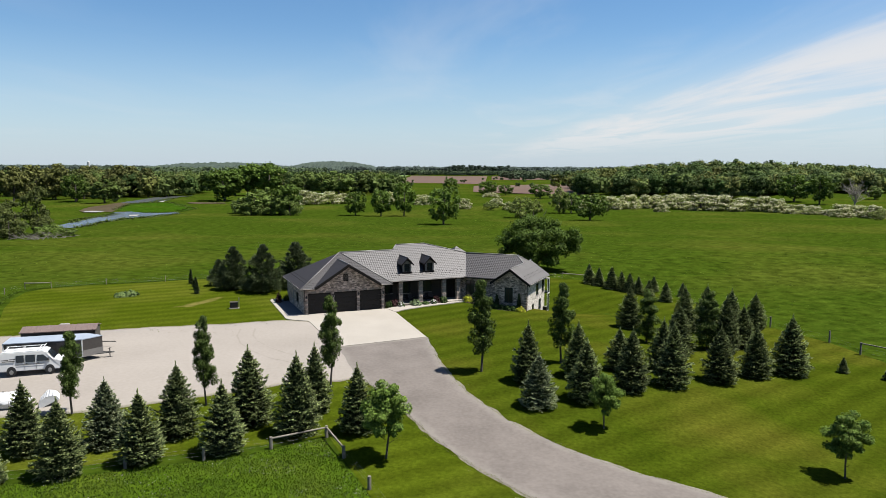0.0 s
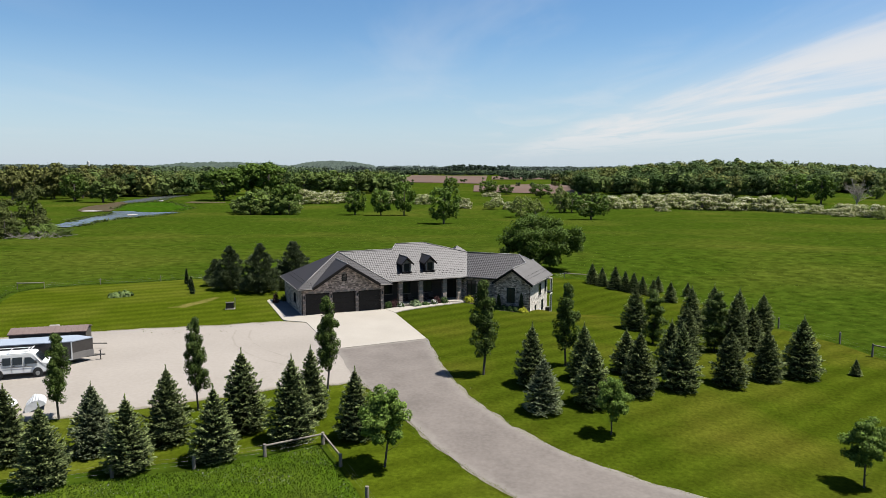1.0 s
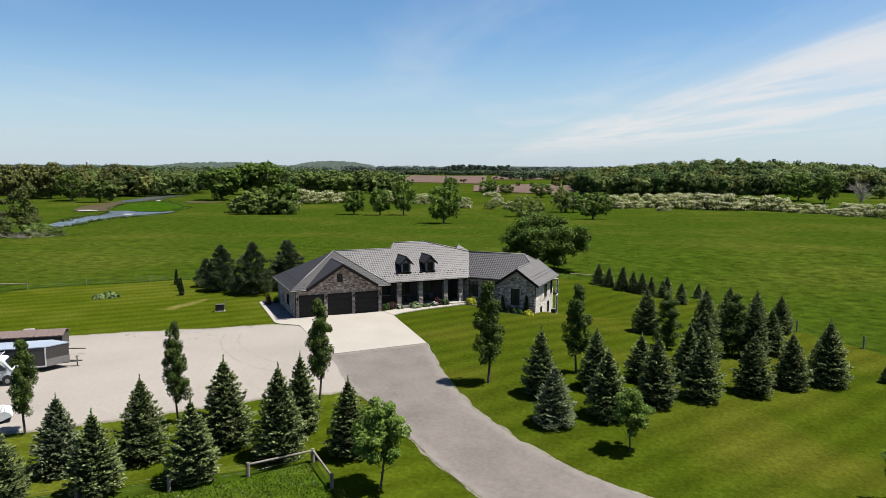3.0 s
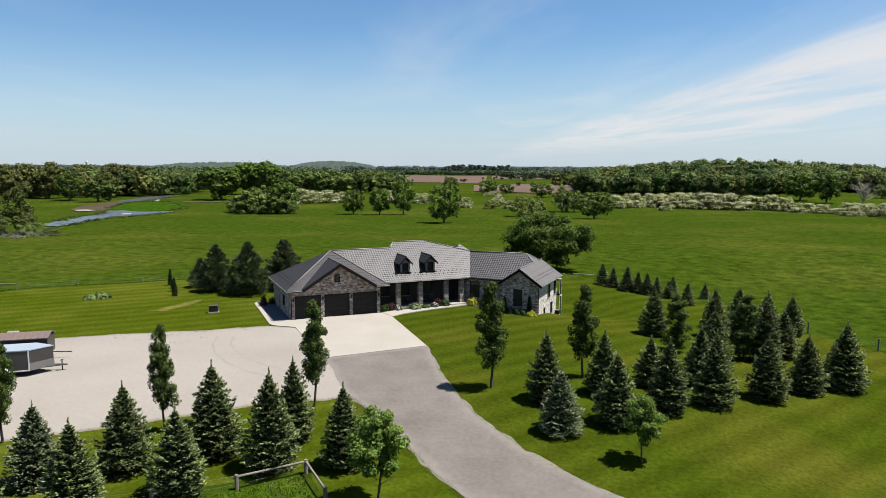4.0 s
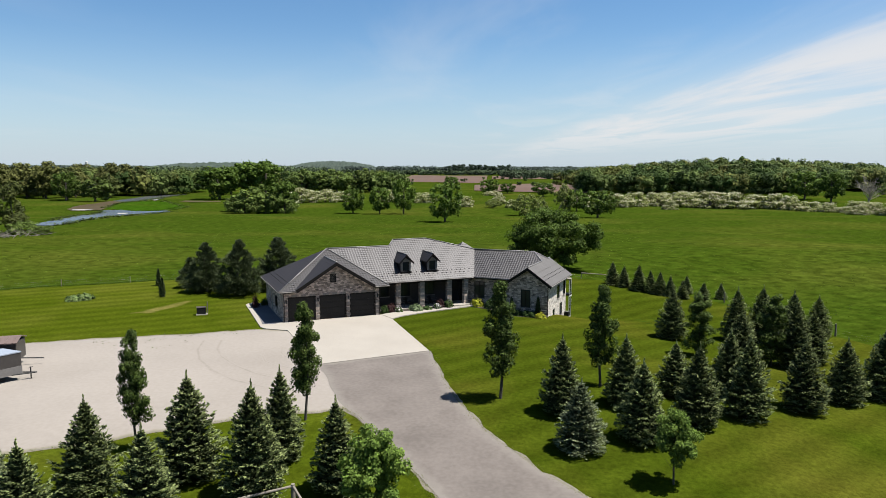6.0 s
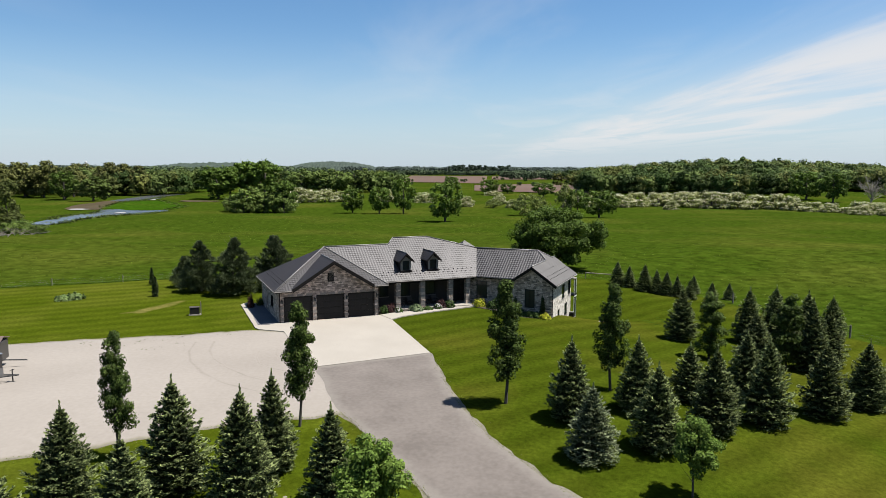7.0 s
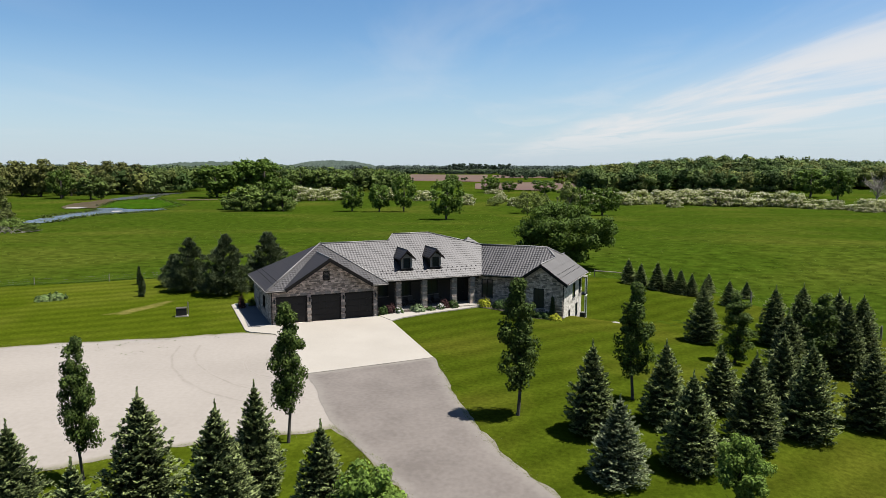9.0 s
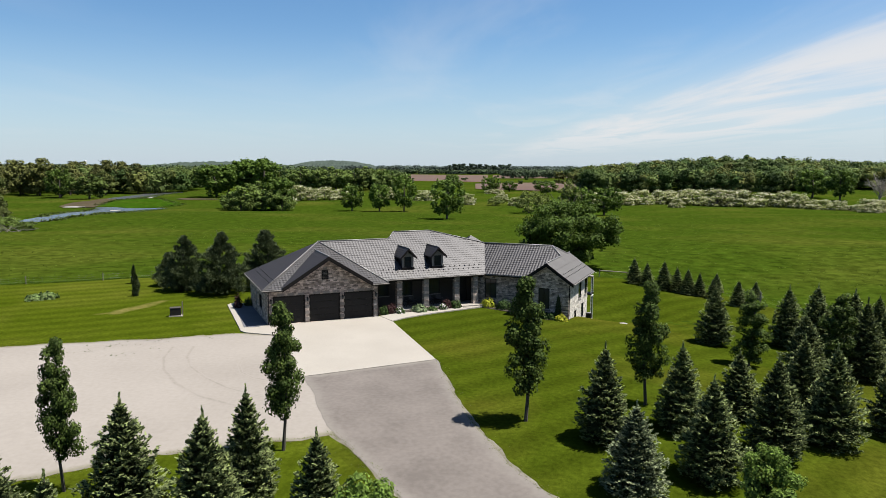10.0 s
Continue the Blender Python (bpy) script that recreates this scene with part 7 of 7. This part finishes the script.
        rod(bm, (1.0, y, 2.27), (1.15, y, 2.36), 0.03)
        part("rack_rail", bm, WHITE, ob, "white roof-rack rail", m)
    bm = bmesh.new()
    rod(bm, (1.15, -0.78, 2.36), (1.15, 0.78, 2.36), 0.03)
    part("rack_bar", bm, WHITE, ob, "", m)
    for i, (x0, x1, z) in enumerate(((-2.6, -1.95, 1.42), (-1.85, -1.3, 1.46), (-2.5, -1.4, 1.30))):
        bm = bmesh.new()
        box(bm, x0, x1, -0.975, -0.955, z, z + 0.07)
        part("sign_bar", bm, CHARCOAL, ob, "plain grey bars of side lettering", m)
    bm = bmesh.new()
    box(bm, -1.2, 1.3, -0.995, -0.975, 0.98, 1.02)
    part("side_moulding", bm, RIDGE_CAP, ob, "", m)
    return ob


def trailer(m, L=7.6):
    ob = thing("cargo_trailer", m, "charcoal enclosed cargo trailer with a wedge nose", "trailer")
    n = 1.5
    bm = bmesh.new()
    prism(bm, [(0, -1.25, 2.12), (L, -1.25, 2.12), (L + n, 0, 2.12), (L, 1.25, 2.12), (0, 1.25, 2.12)], 1.62)
    bmesh.ops.recalc_face_normals(bm, faces=bm.faces)
    part("body", bm, CHARCOAL, ob, "charcoal side panels", m)
    bm = bmesh.new()
    prism(bm, [(-0.04, -1.29, 2.20), (L, -1.29, 2.20), (L + n + 0.05, 0, 2.20), (L, 1.29, 2.20), (-0.04, 1.29, 2.20)], 0.08)
    bmesh.ops.recalc_face_normals(bm, faces=bm.faces)
    part("roof", bm, TRAILER_ROOF, ob, "pale grey roof sheet", m)
    bm = bmesh.new()
    prism(bm, [(L - 0.02, -1.275, 1.1), (L + n + 0.04, 0, 1.1), (L + n - 0.1, 0.0, 1.1), (L - 0.02, -1.2, 1.1)], 0.62)
    prism(bm, [(L - 0.02, 1.275, 1.1), (L + n + 0.04, 0, 1.1), (L + n - 0.1, 0.0, 1.1), (L - 0.02, 1.2, 1.1)], 0.62)
    bmesh.ops.recalc_face_normals(bm, faces=bm.faces)
    part("stone_guard", bm, RIDGE_CAP, ob, "pale metal stone guard on the nose", m)
    for x in (0, L - 0.03):
        bm = bmesh.new()
        box(bm, x - 0.05, x + 0.05, -1.275, -1.24, 0.5, 2.12)
        part("corner_trim", bm, WHITE, ob, "pale corner trim", m)
    bm = bmesh.new()
    box(bm, 0, L, -1.28, -1.25, 0.46, 0.56)
    part("side_rail", bm, WHITE, ob, "", m)
    bm = bmesh.new()
    box(bm, L - 2.2, L - 1.3, -1.27, -1.25, 0.62, 1.95)
    d = part("side_door", bm, CHARCOAL, ob, "", m)
    bm = bmesh.new()
    box(bm, L - 1.42, L - 1.36, -1.31, -1.27, 1.2, 1.5)
    part("door_latch", bm, RIM, d, "", m)
    for x in (2.6, 3.5):
        for y in (-1.18, 1.18):
            wheel(ob, m, x, y, 0.34, 0.22)
    for y in (-1.3, 1.3):
        bm = bmesh.new()
        box(bm, 2.1, 4.0, y - 0.06, y + 0.06, 0.70, 0.80, 0.02)
        part("fender", bm, RIM, ob, "", m)
    bm = bmesh.new()
    rod(bm, (L + 0.3, -0.6, 0.5), (L + n + 1.0, 0, 0.5), 0.05)
    rod(bm, (L + 0.3, 0.6, 0.5), (L + n + 1.0, 0, 0.5), 0.05)
    part("drawbar", bm, DARK_PLASTIC, ob, "black drawbar", m)
    bm = bmesh.new()
    rod(bm, (L + n + 0.6, 0, 0.0), (L + n + 0.6, 0, 0.95), 0.045)
    rod(bm, (L + n + 0.5, -0.2, 0.9), (L + n + 0.7, 0.2, 0.9), 0.02)
    part("jack", bm, DARK_PLASTIC, ob, "", m)
    return ob


def covered_trailer(m, L=8.4):
    """A long low trailer with a ribbed brown roof."""
    ob = thing("covered_trailer", m, "long trailer with a ribbed brown roof beside the lawn", "trailer")
    bm = bmesh.new()
    box(bm, 0, L, -1.2, 1.2, 0.55, 2.1, 0.03)
    part("body", bm, CHARCOAL, ob, "", m)
    bm = bmesh.new()
    prism(bm, [(-0.1, -1.35, 2.15), (L + 0.1, -1.35, 2.15), (L + 0.1, 0, 2.5), (-0.1, 0, 2.5)], 0.08)
    prism(bm, [(-0.1, 0, 2.5), (L + 0.1, 0, 2.5), (L + 0.1, 1.35, 2.15), (-0.1, 1.35, 2.15)], 0.08)
    bmesh.ops.recalc_face_normals(bm, faces=bm.faces)
    rf = part("roof", bm, BROWN_ROOF, ob, "ribbed brown roof", m)
    for i in range(13):
        bm = bmesh.new()
        x = 0.2 + i * (L - 0.4) / 12
        rod(bm, (x, -1.35, 2.17), (x, 0, 2.52), 0.03, 0.03, 5)
        part("roof_rib", bm, BROWN_ROOF, rf, "", m)
    bm = bmesh.new()
    box(bm, L * 0.46, L * 0.60, 0.25, 0.75, 2.30, 2.50, 0.06)
    part("roof_vent", bm, LIGHT_STONE, ob, "pale roof vent", m)
    for x in (2.4, 3.3):
        for y in (-1.1, 1.1):
            wheel(ob, m, x, y, 0.34, 0.22)
    bm = bmesh.new()
    rod(bm, (L, 0, 0.6), (L + 1.6, 0, 0.5), 0.05)
    part("drawbar", bm, DARK_PLASTIC, ob, "", m)
    return ob


WRAP = material("white_plastic_wrap", (0.62, 0.63, 0.64), (0.80, 0.80, 0.80), 0.35, 4, 0.8, 0.03, spec=0.5)


def wrapped_boat(m):
    """A boat on the ground under crumpled white wrapping, with poles sticking out at its stern."""
    ob = thing("wrapped_boat", m, "boat wrapped in crumpled white plastic on the gravel", "boat")
    bm = bmesh.new()
    ball(bm, (0, 0, 0.42), 1.0, 1.9, 1.05, 0.62, 4)
    for v in bm.verts:
        c = v.co
        k = 1 + 0.16 * noise.noise((c.x * 1.6, c.y * 1.6, c.z * 2.2)) + 0.10 * abs(noise.noise((c.x * 4.1, c.y * 4.1, c.z * 4.1 + 3)))
        c.x, c.y, c.z = c.x * k, c.y * k, max(-0.02, c.z * k * (1 + 0.12 * c.x / 2.3))
    part("wrapping", bm, WRAP, ob, "crumpled white plastic wrapping", m)
    for i in range(4):
        bm = bmesh.new()
        x, y = -1.1 + i * 0.22, 0.5 - 0.16 * i
        rod(bm, (x, y, 0.8), (x + 0.18 * (i - 1), y + 0.25, 1.45 - 0.1 * i), 0.035, 0.03)
        part("pole", bm, DARK_PLASTIC, ob, "dark pole", m)
    for i in range(5):
        bm = bmesh.new()
        x = -1.2 + i * 0.6
        pts = [(x + 0.05 * math.sin(k), 1.08 * math.cos(math.pi * k / 8), 0.35 + 0.74 * math.sin(math.pi * k / 8)) for k in range(9)]
        for a, b in zip(pts, pts[1:]):
            rod(bm, a, b, 0.014, 0.014, 5)
        part("tie_rope", bm, POST_WOOD, ob, "grey tie rope", m)
    return ob


def upturned_dinghy(m):
    """A small ribbed hull lying keel up."""
    ob = thing("dinghy", m, "small white ribbed dinghy lying upturned on the gravel", "dinghy")
    n, k = 12, 9
    vs = []
    for i in range(n + 1):
        t = i / n
        w = 0.75 * max(0.12, 1 - max(0, t - 0.55) ** 2 * 3.6)
        for q in range(k):
            a = math.pi * q / (k - 1)
            vs.append((t * 2.6 - 1.3, -w * math.cos(a), (0.62 - 0.15 * t) * math.sin(a) ** 0.7 if 0 < q < k - 1 else 0.0))
    fs = [(i * k + q, i * k + q + 1, (i + 1) * k + q + 1, (i + 1) * k + q) for i in range(n) for q in range(k - 1)]
    for i in range(1, k // 2):
        fs.append((i - 1, k - i, k - 1 - i, i))
    raw("hull", vs, fs, WRAP, ob, "white hull", m)
    for y in (-0.45, -0.22, 0.0, 0.22, 0.45):
        bm = bmesh.new()
        z = 0.62 * (1 - (y / 0.75) ** 2) ** 0.35
        rod(bm, (-1.28, y, z), (0.9, y * 0.75, z - 0.12), 0.03, 0.02, 6)
        part("strake", bm, RIM, ob, "grey strake", m)
    return ob


van(pose(-36.0, 61.6, ground_z(-36, 61.9) + 0.035, 0, 0, 18) @ Matrix.Diagonal((0.87, 0.95, 1.0, 1)))
trailer(pose(-39.7, 63.9, ground_z(-37, 64) + 0.035, 0, 0, 17), 6.5)
covered_trailer(pose(-40.7, 68.2, 0.035, 0, 0, 16), 6.6)
wrapped_boat(pose(-34.0, 54.2, ground_z(-33.9, 53.9) + 0.03, 0, 0, 15))
upturned_dinghy(pose(-31.0, 55.3, ground_z(-31.0, 55.3) + 0.13, -22, 0, 118))
